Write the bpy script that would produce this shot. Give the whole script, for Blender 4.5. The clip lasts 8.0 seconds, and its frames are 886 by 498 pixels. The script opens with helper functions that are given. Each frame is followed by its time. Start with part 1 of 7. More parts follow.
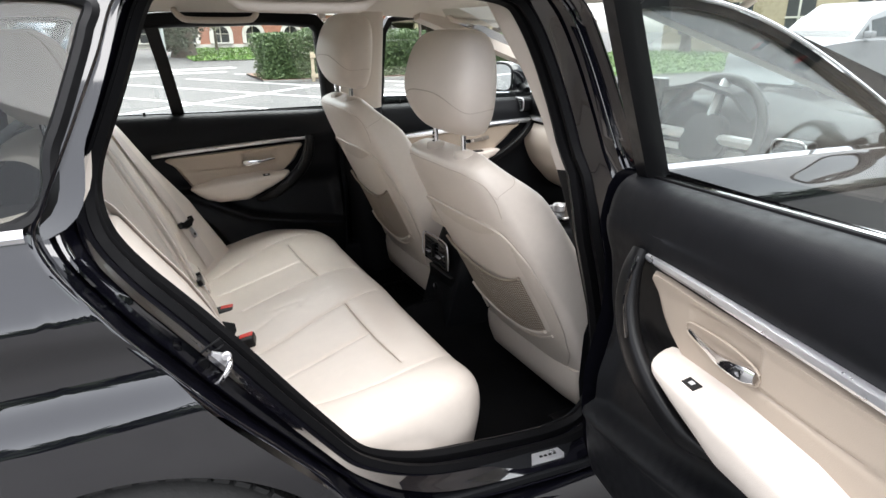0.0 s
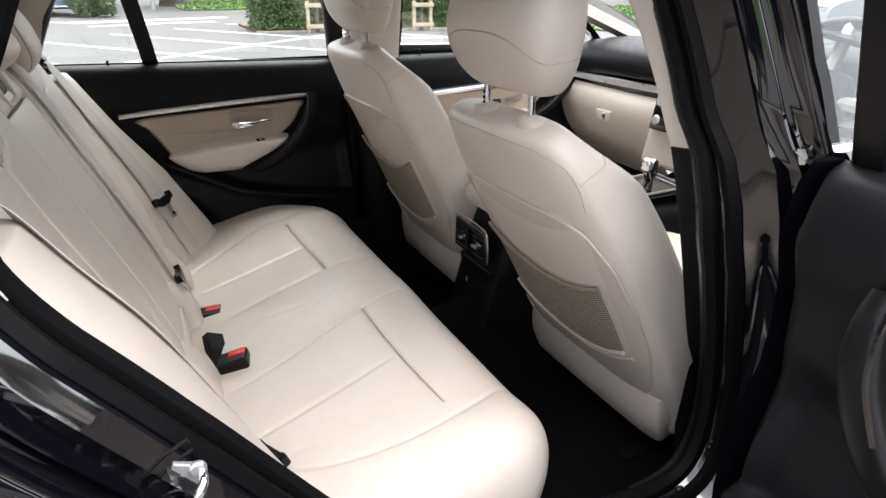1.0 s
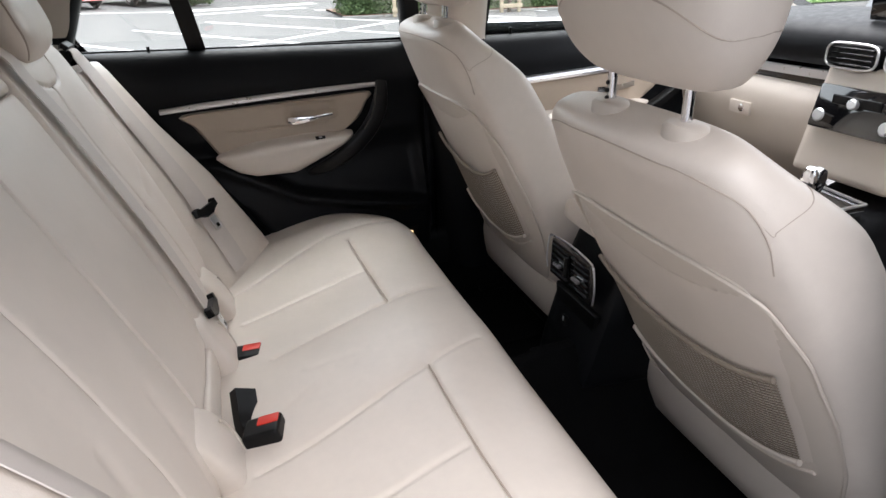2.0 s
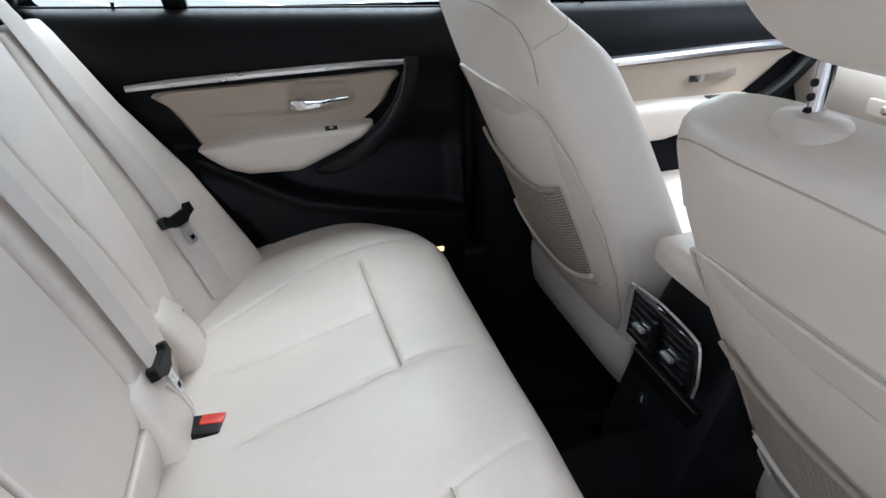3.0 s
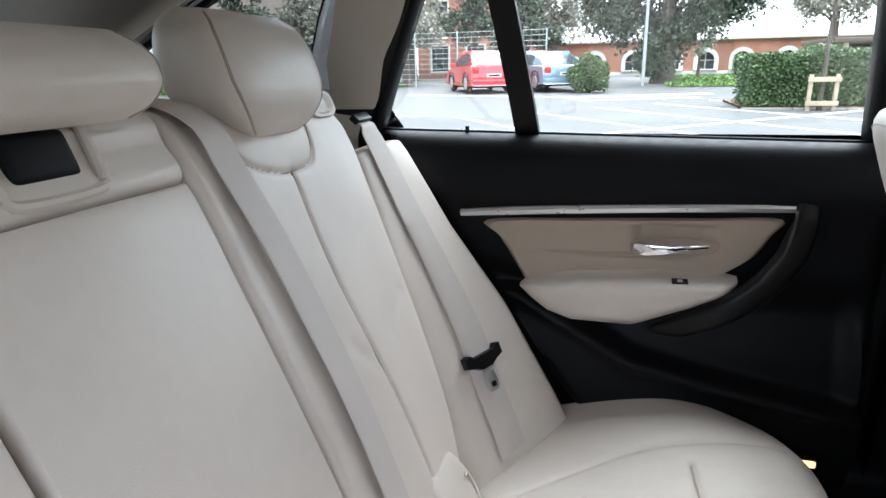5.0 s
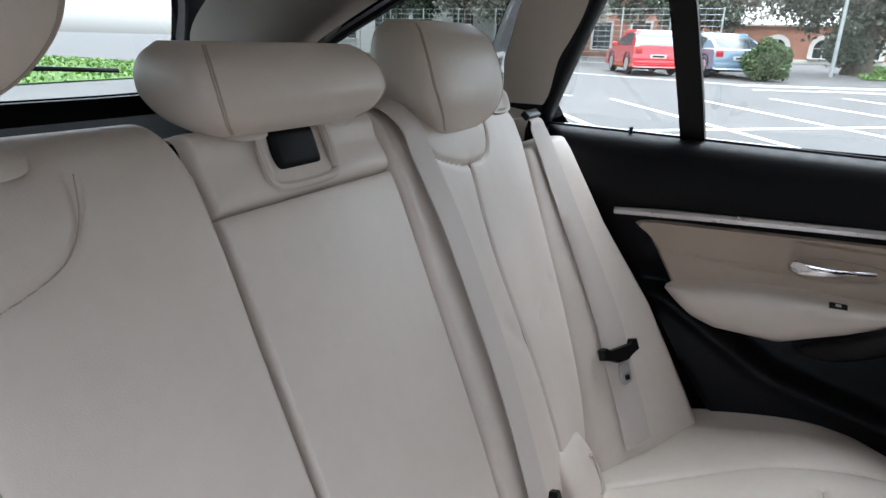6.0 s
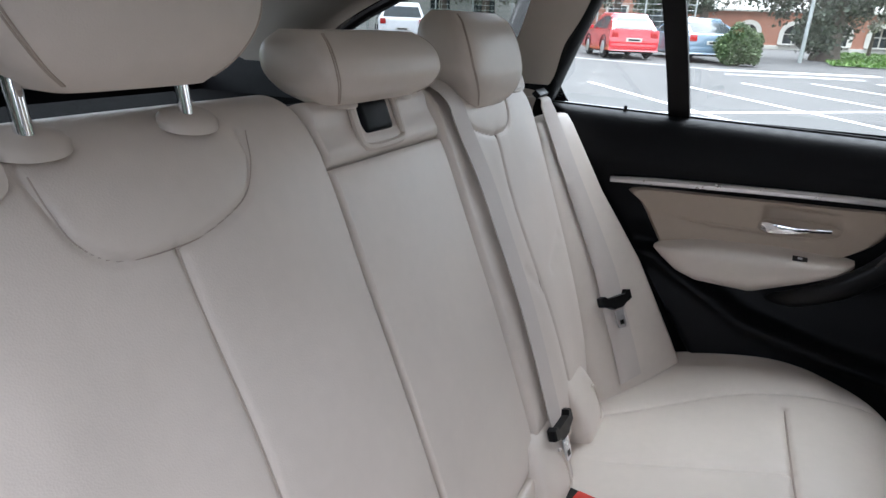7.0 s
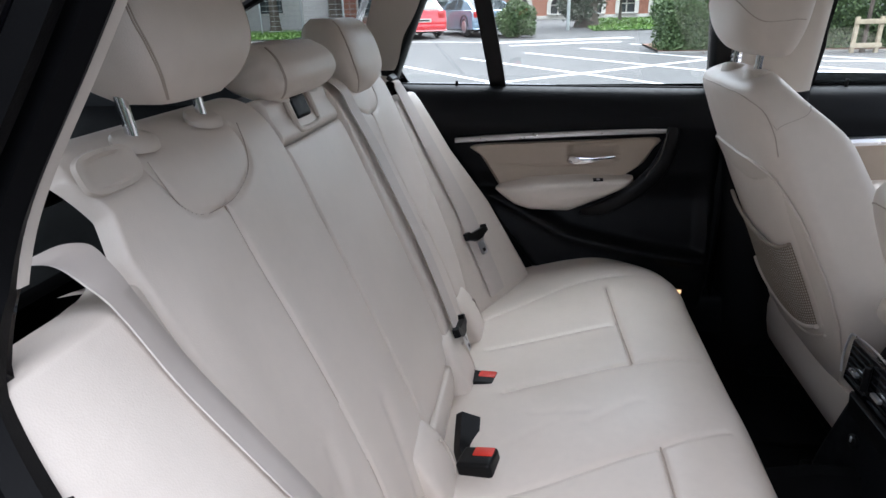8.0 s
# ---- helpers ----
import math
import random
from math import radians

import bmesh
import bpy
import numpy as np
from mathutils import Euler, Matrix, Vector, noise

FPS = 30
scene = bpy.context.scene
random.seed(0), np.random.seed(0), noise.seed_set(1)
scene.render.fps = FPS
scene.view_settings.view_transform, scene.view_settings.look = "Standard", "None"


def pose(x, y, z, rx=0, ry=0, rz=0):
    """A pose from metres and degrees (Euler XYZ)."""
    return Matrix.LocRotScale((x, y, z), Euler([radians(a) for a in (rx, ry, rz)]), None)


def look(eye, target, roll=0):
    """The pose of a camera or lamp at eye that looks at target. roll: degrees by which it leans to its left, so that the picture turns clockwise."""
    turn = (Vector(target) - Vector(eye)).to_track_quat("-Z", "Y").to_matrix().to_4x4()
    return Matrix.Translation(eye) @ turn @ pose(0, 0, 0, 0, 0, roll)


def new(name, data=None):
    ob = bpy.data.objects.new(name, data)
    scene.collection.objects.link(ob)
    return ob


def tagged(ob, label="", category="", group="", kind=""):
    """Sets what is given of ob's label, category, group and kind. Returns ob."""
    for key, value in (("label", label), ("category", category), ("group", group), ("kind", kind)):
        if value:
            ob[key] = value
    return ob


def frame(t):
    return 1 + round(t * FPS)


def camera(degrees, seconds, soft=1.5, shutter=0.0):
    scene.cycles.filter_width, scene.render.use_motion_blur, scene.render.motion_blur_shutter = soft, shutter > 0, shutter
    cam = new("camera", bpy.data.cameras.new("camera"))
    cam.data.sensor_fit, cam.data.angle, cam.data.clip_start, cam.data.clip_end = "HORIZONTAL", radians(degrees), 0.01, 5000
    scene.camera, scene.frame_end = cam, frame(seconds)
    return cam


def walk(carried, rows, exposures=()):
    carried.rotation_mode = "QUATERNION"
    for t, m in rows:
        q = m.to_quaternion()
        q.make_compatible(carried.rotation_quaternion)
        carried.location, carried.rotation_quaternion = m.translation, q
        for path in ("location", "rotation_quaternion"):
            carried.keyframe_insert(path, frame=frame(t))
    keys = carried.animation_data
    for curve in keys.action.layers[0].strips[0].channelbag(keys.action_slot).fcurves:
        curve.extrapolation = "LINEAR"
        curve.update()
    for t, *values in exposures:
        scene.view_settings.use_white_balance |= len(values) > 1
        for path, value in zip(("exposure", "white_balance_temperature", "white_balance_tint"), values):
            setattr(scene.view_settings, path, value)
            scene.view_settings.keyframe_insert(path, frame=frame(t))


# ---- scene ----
# ---- camera path ----
cam = camera(72.5, 8.0)
PATH = [
    (0, (0.163, 0.055, 1.246), (1.002, 1.741, 0.573), -0.3),
    (0.5, (0.208, 0.254, 1.215), (1.027, 1.906, 0.439), -0.3),
    (1, (0.234, 0.445, 1.191), (1.064, 2.079, 0.39), 0.4),
    (1.5, (0.28, 0.585, 1.177), (0.986, 2.265, 0.352), 0.3),
    (1.7, (0.313, 0.656, 1.167), (0.946, 2.361, 0.335), -1.2),
    (2.8, (0.471, 1.046, 1.098), (0.954, 2.767, 0.199), 0.1),
    (3, (0.478, 1.119, 1.093), (0.936, 2.84, 0.182), 0.0),
    (3.5, (0.49, 1.249, 1.082), (0.764, 3.046, 0.248), -0.0),
    (4, (0.478, 1.336, 1.073), (0.551, 3.198, 0.344), 0.5),
    (4.5, (0.46, 1.372, 1.075), (0.312, 3.264, 0.445), -0.4),
    (5, (0.447, 1.361, 1.09), (-0.069, 3.207, 0.519), -1.2),
    (5.2, (0.44, 1.351, 1.096), (-0.159, 3.175, 0.535), -0.4),
    (6.3, (0.444, 1.237, 1.139), (-0.511, 2.857, 0.458), 1.5),
    (6.5, (0.441, 1.205, 1.137), (-0.488, 2.834, 0.442), 1.5),
    (7, (0.44, 1.098, 1.141), (-0.391, 2.777, 0.439), 2.4),
    (7.5, (0.436, 0.953, 1.151), (-0.25, 2.691, 0.438), 2.6),
    (8, (0.407, 0.791, 1.168), (0.113, 2.628, 0.432), -1.5),
]
EXPOSURES = [(0.0, 2.5, 6450, 11), (0.6, 2.5, 6450, 12), (1.7, 2.45, 6500, 15), (2.8, 2.7, 5700, 8), (3.5, 3.1, 5800, 8), (4.0, 3.5, 5800, 9), (4.5, 3.28, 5800, 9), (5.2, 2.58, 5850, 10), (6.3, 2.35, 5900, 12), (7.5, 2.35, 5850, 13), (8.0, 2.25, 5850, 13)]
walk(cam, [(t, look(eye, target, roll)) for t, eye, target, roll in PATH], EXPOSURES)

# ---- world, sun ----
world = bpy.data.worlds.new("overcast_sky")
scene.world = world
world.use_nodes = True
wt = world.node_tree
wt.nodes.clear()
w_out = wt.nodes.new("ShaderNodeOutputWorld")
w_bg = wt.nodes.new("ShaderNodeBackground")
w_hsv = wt.nodes.new("ShaderNodeHueSaturation")
w_sky = wt.nodes.new("ShaderNodeTexSky")
w_sky.sky_type = "NISHITA"
w_sky.sun_disc = False
w_sky.sun_elevation = radians(62)
w_sky.sun_rotation = radians(15)
w_sky.air_density, w_sky.dust_density, w_sky.ozone_density = 1.0, 3.0, 1.0
w_hsv.inputs["Saturation"].default_value = 0.18
w_bg.inputs["Strength"].default_value = 0.15
wt.links.new(w_sky.outputs["Color"], w_hsv.inputs["Color"])
wt.links.new(w_hsv.outputs["Color"], w_bg.inputs["Color"])
wt.links.new(w_bg.outputs["Background"], w_out.inputs["Surface"])

sun_data = bpy.data.lights.new("sun", "SUN")
sun_data.energy, sun_data.angle, sun_data.color = 1.0, radians(60), (1.0, 0.985, 0.96)
sun = new("sun", sun_data)
sun.matrix_world = look((2, -10, 22), (0, 0, 0))

# ---- materials ----


def material(name, colour, rough=0.5, metal=0.0, spread=0.08, scale=4.0, fine=300.0, relief=0.1, depth=0.0006, coat=0.0, spec=0.5, voronoi=False, wear=0.08, sheen=0.0, random_tint=0.0, waves=0.0):
    """A surface with colour and roughness variation at two scales and a fine relief."""
    m = bpy.data.materials.new(name)
    m.use_nodes = True
    n, l = m.node_tree.nodes, m.node_tree.links
    b = n["Principled BSDF"]
    b.inputs["Metallic"].default_value = metal
    b.inputs["Specular IOR Level"].default_value = spec
    b.inputs["Coat Weight"].default_value = coat
    b.inputs["Coat Roughness"].default_value = 0.03
    b.inputs["Coat IOR"].default_value = 1.8
    b.inputs["Sheen Weight"].default_value = sheen
    tc = n.new("ShaderNodeTexCoord")
    broad = n.new("ShaderNodeTexNoise")
    broad.inputs["Scale"].default_value, broad.inputs["Detail"].default_value = scale, 5
    small = n.new("ShaderNodeTexNoise")
    small.inputs["Scale"].default_value, small.inputs["Detail"].default_value = scale * 13, 3
    for t in (broad, small):
        l.new(tc.outputs["Object"], t.inputs["Vector"])
    add = n.new("ShaderNodeMath")
    add.operation = "MULTIPLY_ADD"
    add.inputs[1].default_value = 0.35
    l.new(small.outputs["Fac"], add.inputs[0])
    l.new(broad.outputs["Fac"], add.inputs[2])
    ramp = n.new("ShaderNodeMapRange")
    ramp.inputs["From Min"].default_value, ramp.inputs["From Max"].default_value = 0.4, 0.95
    ramp.inputs["To Min"].default_value, ramp.inputs["To Max"].default_value = 1 - spread, 1 + spread
    l.new(add.outputs[0], ramp.inputs["Value"])
    mul = n.new("ShaderNodeVectorMath")
    mul.operation = "SCALE"
    mul.inputs[0].default_value = colour
    l.new(ramp.outputs["Result"], mul.inputs["Scale"])
    source = mul.outputs["Vector"]
    if random_tint:
        info = n.new("ShaderNodeObjectInfo")
        r2 = n.new("ShaderNodeMapRange")
        r2.inputs["To Min"].default_value, r2.inputs["To Max"].default_value = 1 - random_tint, 1 + random_tint
        l.new(info.outputs["Random"], r2.inputs["Value"])
        m2 = n.new("ShaderNodeVectorMath")
        m2.operation = "SCALE"
        l.new(source, m2.inputs[0])
        l.new(r2.outputs["Result"], m2.inputs["Scale"])
        source = m2.outputs["Vector"]
    l.new(source, b.inputs["Base Color"])
    rr = n.new("ShaderNodeMapRange")
    rr.inputs["From Min"].default_value, rr.inputs["From Max"].default_value = 0.3, 0.8
    rr.inputs["To Min"].default_value, rr.inputs["To Max"].default_value = max(0.02, rough - wear), min(1, rough + wear)
    l.new(small.outputs["Fac"], rr.inputs["Value"])
    l.new(rr.outputs["Result"], b.inputs["Roughness"])
    if relief:
        if voronoi:
            g = n.new("ShaderNodeTexVoronoi")
            g.inputs["Scale"].default_value = fine
            height = g.outputs["Distance"]
        else:
            g = n.new("ShaderNodeTexNoise")
            g.inputs["Scale"].default_value, g.inputs["Detail"].default_value = fine, 2
            height = g.outputs["Fac"]
        l.new(tc.outputs["Object"], g.inputs["Vector"])
        bump = n.new("ShaderNodeBump")
        bump.inputs["Strength"].default_value, bump.inputs["Distance"].default_value = relief, depth
        l.new(height, bump.inputs["Height"])
        if waves:
            soft = n.new("ShaderNodeTexNoise")
            soft.inputs["Scale"].default_value, soft.inputs["Detail"].default_value, soft.inputs["Distortion"].default_value = 14, 2, 0.0
            l.new(tc.outputs["Object"], soft.inputs["Vector"])
            swell = n.new("ShaderNodeBump")
            swell.inputs["Strength"].default_value, swell.inputs["Distance"].default_value = 0.5, waves
            l.new(soft.outputs["Fac"], swell.inputs["Height"])
            l.new(swell.outputs["Normal"], bump.inputs["Normal"])
        l.new(bump.outputs["Normal"], b.inputs["Normal"])
    return m


def glass_material(name, tint, base=0.04, rough=0.0):
    """A thin pane: clear, with more gloss at a flat angle."""
    m = bpy.data.materials.new(name)
    m.use_nodes = True
    n, l = m.node_tree.nodes, m.node_tree.links
    n.clear()
    out = n.new("ShaderNodeOutputMaterial")
    mix = n.new("ShaderNodeMixShader")
    clear = n.new("ShaderNodeBsdfTransparent")
    clear.inputs["Color"].default_value = (*tint, 1)
    gloss = n.new("ShaderNodeBsdfGlossy")
    gloss.inputs["Roughness"].default_value = rough
    face = n.new("ShaderNodeLayerWeight")
    face.inputs["Blend"].default_value = 0.5
    power = n.new("ShaderNodeMath")
    power.operation = "POWER"
    power.inputs[1].default_value = 5.0
    schlick = n.new("ShaderNodeMath")
    schlick.operation = "MULTIPLY_ADD"
    schlick.inputs[1].default_value, schlick.inputs[2].default_value = 1 - base, base
    l.new(face.outputs["Facing"], power.inputs[0])
    l.new(power.outputs[0], schlick.inputs[0])
    l.new(schlick.outputs[0], mix.inputs["Fac"])
    l.new(clear.outputs["BSDF"], mix.inputs[1])
    l.new(gloss.outputs["BSDF"], mix.inputs[2])
    l.new(mix.outputs["Shader"], out.inputs["Surface"])
    return m


LEATHER = material("beige_leather", (0.63, 0.565, 0.505), 0.42, spread=0.06, scale=5, fine=700, relief=0.25, depth=0.0005, voronoi=True, waves=0.003)
SEAM = material("seam_thread", (0.42, 0.355, 0.30), 0.7, fine=900, relief=0.3)
SHELL = material("beige_plastic", (0.55, 0.49, 0.43), 0.50, spread=0.04, fine=900, relief=0.2, depth=0.0004)
DOOR_LEATHER = material("beige_door_leatherette", (0.42, 0.348, 0.280), 0.50, spread=0.05, scale=6, fine=800, relief=0.25, depth=0.0004, voronoi=True)
LINER = material("beige_headliner_fabric", (0.64, 0.60, 0.54), 0.95, spread=0.04, fine=1500, relief=0.3, depth=0.0005)
# darker brown that puts the map pocket's inner shade into the colour
POCKET_SHADE = material("brown_pocket_shade", (0.36, 0.295, 0.23), 0.9, spread=0.08, fine=700, relief=0.4)
NET = material("beige_elastic_net", (0.24, 0.20, 0.16), 0.8, spread=0.08, fine=900, relief=0.3)
WEBBING = material("beige_belt_webbing", (0.56, 0.505, 0.465), 0.60, spread=0.05, fine=1400, relief=0.4, depth=0.0005)
BLACK = material("black_soft_plastic", (0.0046, 0.0050, 0.0062), 0.51, spec=0.155, spread=0.15, fine=900, relief=0.25, depth=0.0004, voronoi=True)
BLACK_HARD = material("black_hard_plastic", (0.004, 0.004, 0.0045), 0.38, spec=0.2, spread=0.15, fine=600, relief=0.1)
PIANO = material("black_piano_gloss", (0.006, 0.006, 0.007), 0.08, coat=0.6, relief=0, wear=0.04)
RUBBER = material("black_rubber_seal", (0.004, 0.004, 0.0045), 0.5, spec=0.06, fine=500, relief=0.25)
CARPET = material("black_carpet", (0.0035, 0.0035, 0.004), 0.98, spec=0.1, spread=0.3, scale=20, fine=1100, relief=0.9, depth=0.003)
PAINT = material("black_car_paint", (0.003, 0.003, 0.005), 0.12, spec=0.05, coat=1.0, relief=0, spread=0.2, wear=0.02)
CHROME = material("chrome", (0.80, 0.80, 0.82), 0.08, metal=1, relief=0, wear=0.02, spread=0.03)
SATIN = material("satin_aluminium", (0.72, 0.72, 0.74), 0.30, metal=0.85, relief=0, wear=0.03, spread=0.03)
RED = material("red_plastic_button", (0.62, 0.035, 0.02), 0.35, fine=600, relief=0.1)
GLASS = glass_material("clear_car_glass", (0.945, 0.975, 0.962), 0.06)
PRIVACY = glass_material("tinted_car_glass", (0.64, 0.66, 0.655), 0.03)
MIRROR = material("mirror_glass", (0.85, 0.88, 0.9), 0.02, metal=1, relief=0, wear=0.0, spread=0.01)
TYRE = material("tyre_rubber", (0.02, 0.02, 0.02), 0.8, fine=200, relief=0.4, depth=0.002)
LAMP_BULB = bpy.data.materials.new("warm_lamp")
LAMP_BULB.use_nodes = True
LAMP_BULB.node_tree.nodes["Principled BSDF"].inputs["Base Color"].default_value = (0.9, 0.8, 0.65, 1)
LAMP_BULB.node_tree.nodes["Principled BSDF"].inputs["Emission Color"].default_value = (1.0, 0.60, 0.26, 1)
LAMP_BULB.node_tree.nodes["Principled BSDF"].inputs["Emission Strength"].default_value = 0.3

# ---- mesh helpers ----


def thing(name, loc, label, category, group="", kind=""):
    ob = new(name)
    ob.empty_display_size = 0.1
    ob.location = loc
    return tagged(ob, label, category, group, kind)


def part(name, bm, mat, parent=None, label="", sharp=38):
    me = bpy.data.meshes.new(name)
    bmesh.ops.recalc_face_normals(bm, faces=bm.faces)
    bm.to_mesh(me)
    bm.free()
    return part_mesh(name, me, mat, parent, label, sharp)


def part_mesh(name, me, mat, parent=None, label="", sharp=38):
    me.materials.append(mat)
    me.shade_smooth()
    me.set_sharp_from_angle(angle=radians(sharp))
    ob = new(name, me)
    if parent:
        ob.parent = parent
        if parent.data is None:
            ob.matrix_parent_inverse = Matrix.Translation(parent.location).inverted()
    if label:
        ob["label"] = label
    return ob


def joined(*bms):
    """Several bmeshes of one part as one."""
    out = bmesh.new()
    for b in bms:
        me = bpy.data.meshes.new("piece")
        b.to_mesh(me)
        b.free()
        out.from_mesh(me)
        bpy.data.meshes.remove(me)
    return out


def spline(pts, n, closed=False):
    """n points along a smooth curve through pts, evenly spaced."""
    p = np.array(pts, float)
    if closed:
        q = np.vstack([p[-1], p, p[0], p[1]])
    else:
        q = np.vstack([2 * p[0] - p[1], p, 2 * p[-1] - p[-2]])
    fine = []
    for i in range(1, len(q) - 2):
        a, b, c, d = q[i - 1], q[i], q[i + 1], q[i + 2]
        for s in np.linspace(0, 1, 24, endpoint=False):
            fine.append(0.5 * (2 * b + (c - a) * s + (2 * a - 5 * b + 4 * c - d) * s * s + (3 * b - a - 3 * c + d) * s ** 3))
    fine.append(q[-2])
    fine = np.array(fine)
    run = np.concatenate([[0], np.cumsum(np.linalg.norm(np.diff(fine, axis=0), axis=1))])
    at = np.linspace(0, run[-1], n + 1 if closed else n)
    out = np.stack([np.interp(at, run, fine[:, k]) for k in range(fine.shape[1])], 1)
    return out[:-1] if closed else out


def loop_match(pts, n):
    """n points on a closed curve, with the same number between each pair of control points."""
    p = np.array(pts, float)
    k = n // len(p)
    out = []
    for i in range(len(p)):
        a, b, c, d = p[i - 1], p[i], p[(i + 1) % len(p)], p[(i + 2) % len(p)]
        for s in np.linspace(0, 1, k, endpoint=False):
            out.append(0.5 * (2 * b + (c - a) * s + (2 * a - 5 * b + 4 * c - d) * s * s + (3 * b - a - 3 * c + d) * s ** 3))
    return np.array(out)


def raw(verts, faces):
    bm = bmesh.new()
    vs = [bm.verts.new(v) for v in verts]
    for f in faces:
        if len(set(f)) > 2:
            try:
                bm.faces.new([vs[i] for i in f])
            except ValueError:
                pass
    return bm


def grid(a, wrap_u=False, wrap_v=False):
    """A surface through an array of points (nu, nv, 3)."""
    nu, nv = a.shape[:2]
    faces = []
    for i in range(nu if wrap_u else nu - 1):
        for j in range(nv if wrap_v else nv - 1):
            i2, j2 = (i + 1) % nu, (j + 1) % nv
            faces.append((i * nv + j, i2 * nv + j, i2 * nv + j2, i * nv + j2))
    return raw(a.reshape(-1, 3), faces)


def loft(rings, cap=True):
    """A skin over closed rings of equally many points."""
    a = np.array(rings, float)
    nu, nv = a.shape[:2]
    faces = [(i * nv + j, (i + 1) * nv + j, (i + 1) * nv + (j + 1) % nv, i * nv + (j + 1) % nv) for i in range(nu - 1) for j in range(nv)]
    if cap:
        faces.append(tuple(range(nv))[::-1])
        faces.append(tuple((nu - 1) * nv + j for j in range(nv)))
    return raw(a.reshape(-1, 3), faces)


def sweep(path, profile, up=(0, 0, 1), closed=False, scale=None):
    """A profile of (side, up) points carried along a path; up sets its roll."""
    p = np.array(path, float)
    n = len(p)
    rings = []
    for i in range(n):
        if closed:
            t = p[(i + 1) % n] - p[i - 1]
        else:
            t = p[min(i + 1, n - 1)] - p[max(i - 1, 0)]
        t = t / (np.linalg.norm(t) + 1e-12)
        u = np.array(up[i] if np.ndim(up) == 2 else up, float)
        s = np.cross(t, u)
        s /= np.linalg.norm(s) + 1e-12
        u2 = np.cross(s, t)
        k = 1.0 if scale is None else scale[i]
        rings.append([p[i] + k * (a * s + b * u2) for a, b in profile])
    if closed:
        rings.append(rings[0])
    return loft(rings, cap=not closed)


def circle(r, n=8):
    return [(r * math.cos(2 * math.pi * k / n), r * math.sin(2 * math.pi * k / n)) for k in range(n)]


def tube(path, r, n=8, closed=False, up=(0.13, 0.21, 0.97), scale=None):
    return sweep(path, circle(r, n), up, closed, scale)


def box(c, s, bevel=0.004, seg=2, m=None):
    """A box of size s round c, its edges rounded; m turns it round its own middle."""
    bm = bmesh.new()
    bmesh.ops.create_cube(bm, size=1.0)
    bmesh.ops.scale(bm, vec=s, verts=bm.verts)
    if bevel:
        bmesh.ops.bevel(bm, geom=bm.edges[:], offset=min(bevel, 0.45 * min(s)), segments=seg, profile=0.6, affect="EDGES")
    if m is not None:
        bmesh.ops.transform(bm, matrix=m, verts=bm.verts)
    bmesh.ops.translate(bm, vec=c, verts=bm.verts)
    return bm


def drum(a, b, r, n=20, r2=None):
    """A round rod from a to b with softened ends."""
    a, b = np.array(a, float), np.array(b, float)
    r2 = r if r2 is None else r2
    d = b - a
    ln = np.linalg.norm(d)
    e = min(0.2 * min(r, r2), 0.3 * ln)
    d = d / ln
    side = np.cross(d, (0.31, 0.17, 0.93) if abs(d[2]) < 0.8 else (1, 0.1, 0))
    side /= np.linalg.norm(side)
    up = np.cross(side, d)
    rings = []
    for p, q in ((a, r - e), (a + e * d, r), (b - e * d, r2), (b, r2 - e)):
        rings.append([p + q * (math.cos(w) * side + math.sin(w) * up) for w in np.linspace(0, 2 * math.pi, n, endpoint=False)])
    return loft(rings)


def slab(outline, place, depth, bevel=0.003):
    """A flat outline of (u, v) with a thickness: place(u, v, w) gives the world point, w from 0 to depth."""
    o = np.array(outline, float)
    mid = o.mean(0)
    n = len(o)
    size = np.abs(o - mid).max()
    k = 1 - bevel / size
    rings = []
    for w, f in ((0, 1.0), (depth - bevel, 1.0), (depth, k)):
        rings.append([place(*(mid + (q - mid) * f), w) for q in o])
    return loft(rings)


def superring(c, a, b, e, n, ex, ey):
    """A rounded-box ring of half-sizes a, b round c, in the directions ex and ey."""
    out = []
    for k in range(n):
        w = 2 * math.pi * k / n
        cw, sw = math.cos(w), math.sin(w)
        out.append(np.array(c) + a * math.copysign(abs(cw) ** e, cw) * np.array(ex) + b * math.copysign(abs(sw) ** e, sw) * np.array(ey))
    return out


def dip(U, V, line, depth, width):
    """How deep a seam along a polyline of (u, v) presses into a cushion."""
    best = np.full(U.shape, 1e9)
    for (a, b), (c, d) in zip(line[:-1], line[1:]):
        du, dv = c - a, d - b
        s = np.clip(((U - a) * du + (V - b) * dv) / (du * du + dv * dv + 1e-12), 0, 1)
        best = np.minimum(best, (U - a - s * du) ** 2 + (V - b - s * dv) ** 2)
    return depth * np.exp(-best / (width * width))


def bell(x, c, w):
    return np.exp(-((x - c) / w) ** 2)


def step(x, a, b):
    s = np.clip((x - a) / (b - a), 0, 1)
    return s * s * (3 - 2 * s)


YC = 1.715  # the car's middle line

# ---- ground ----
SLOPE = 0.014


def gz(y):
    """Height of the gently rising car park."""
    return SLOPE * max(0.0, y - 1.7) if y < 60 else SLOPE * 58.3


ASPHALT = material("grey_asphalt", (0.098, 0.096, 0.094), 0.85, spread=0.16, scale=0.6, fine=90, relief=0.5, depth=0.01)
xs = [-400, -60, -25, -10, -4, 0, 4, 10, 25, 60, 400]
ys = [-400, -60, -20, -5, 0, 1.7, 5, 10, 20, 30, 45, 60, 400]
ga = np.array([[(x, y, gz(y)) for y in ys] for x in xs], float)
ground = tagged(part("ground", grid(ga), ASPHALT), "worn grey asphalt of the car park, slightly rising", "ground", kind="structure")

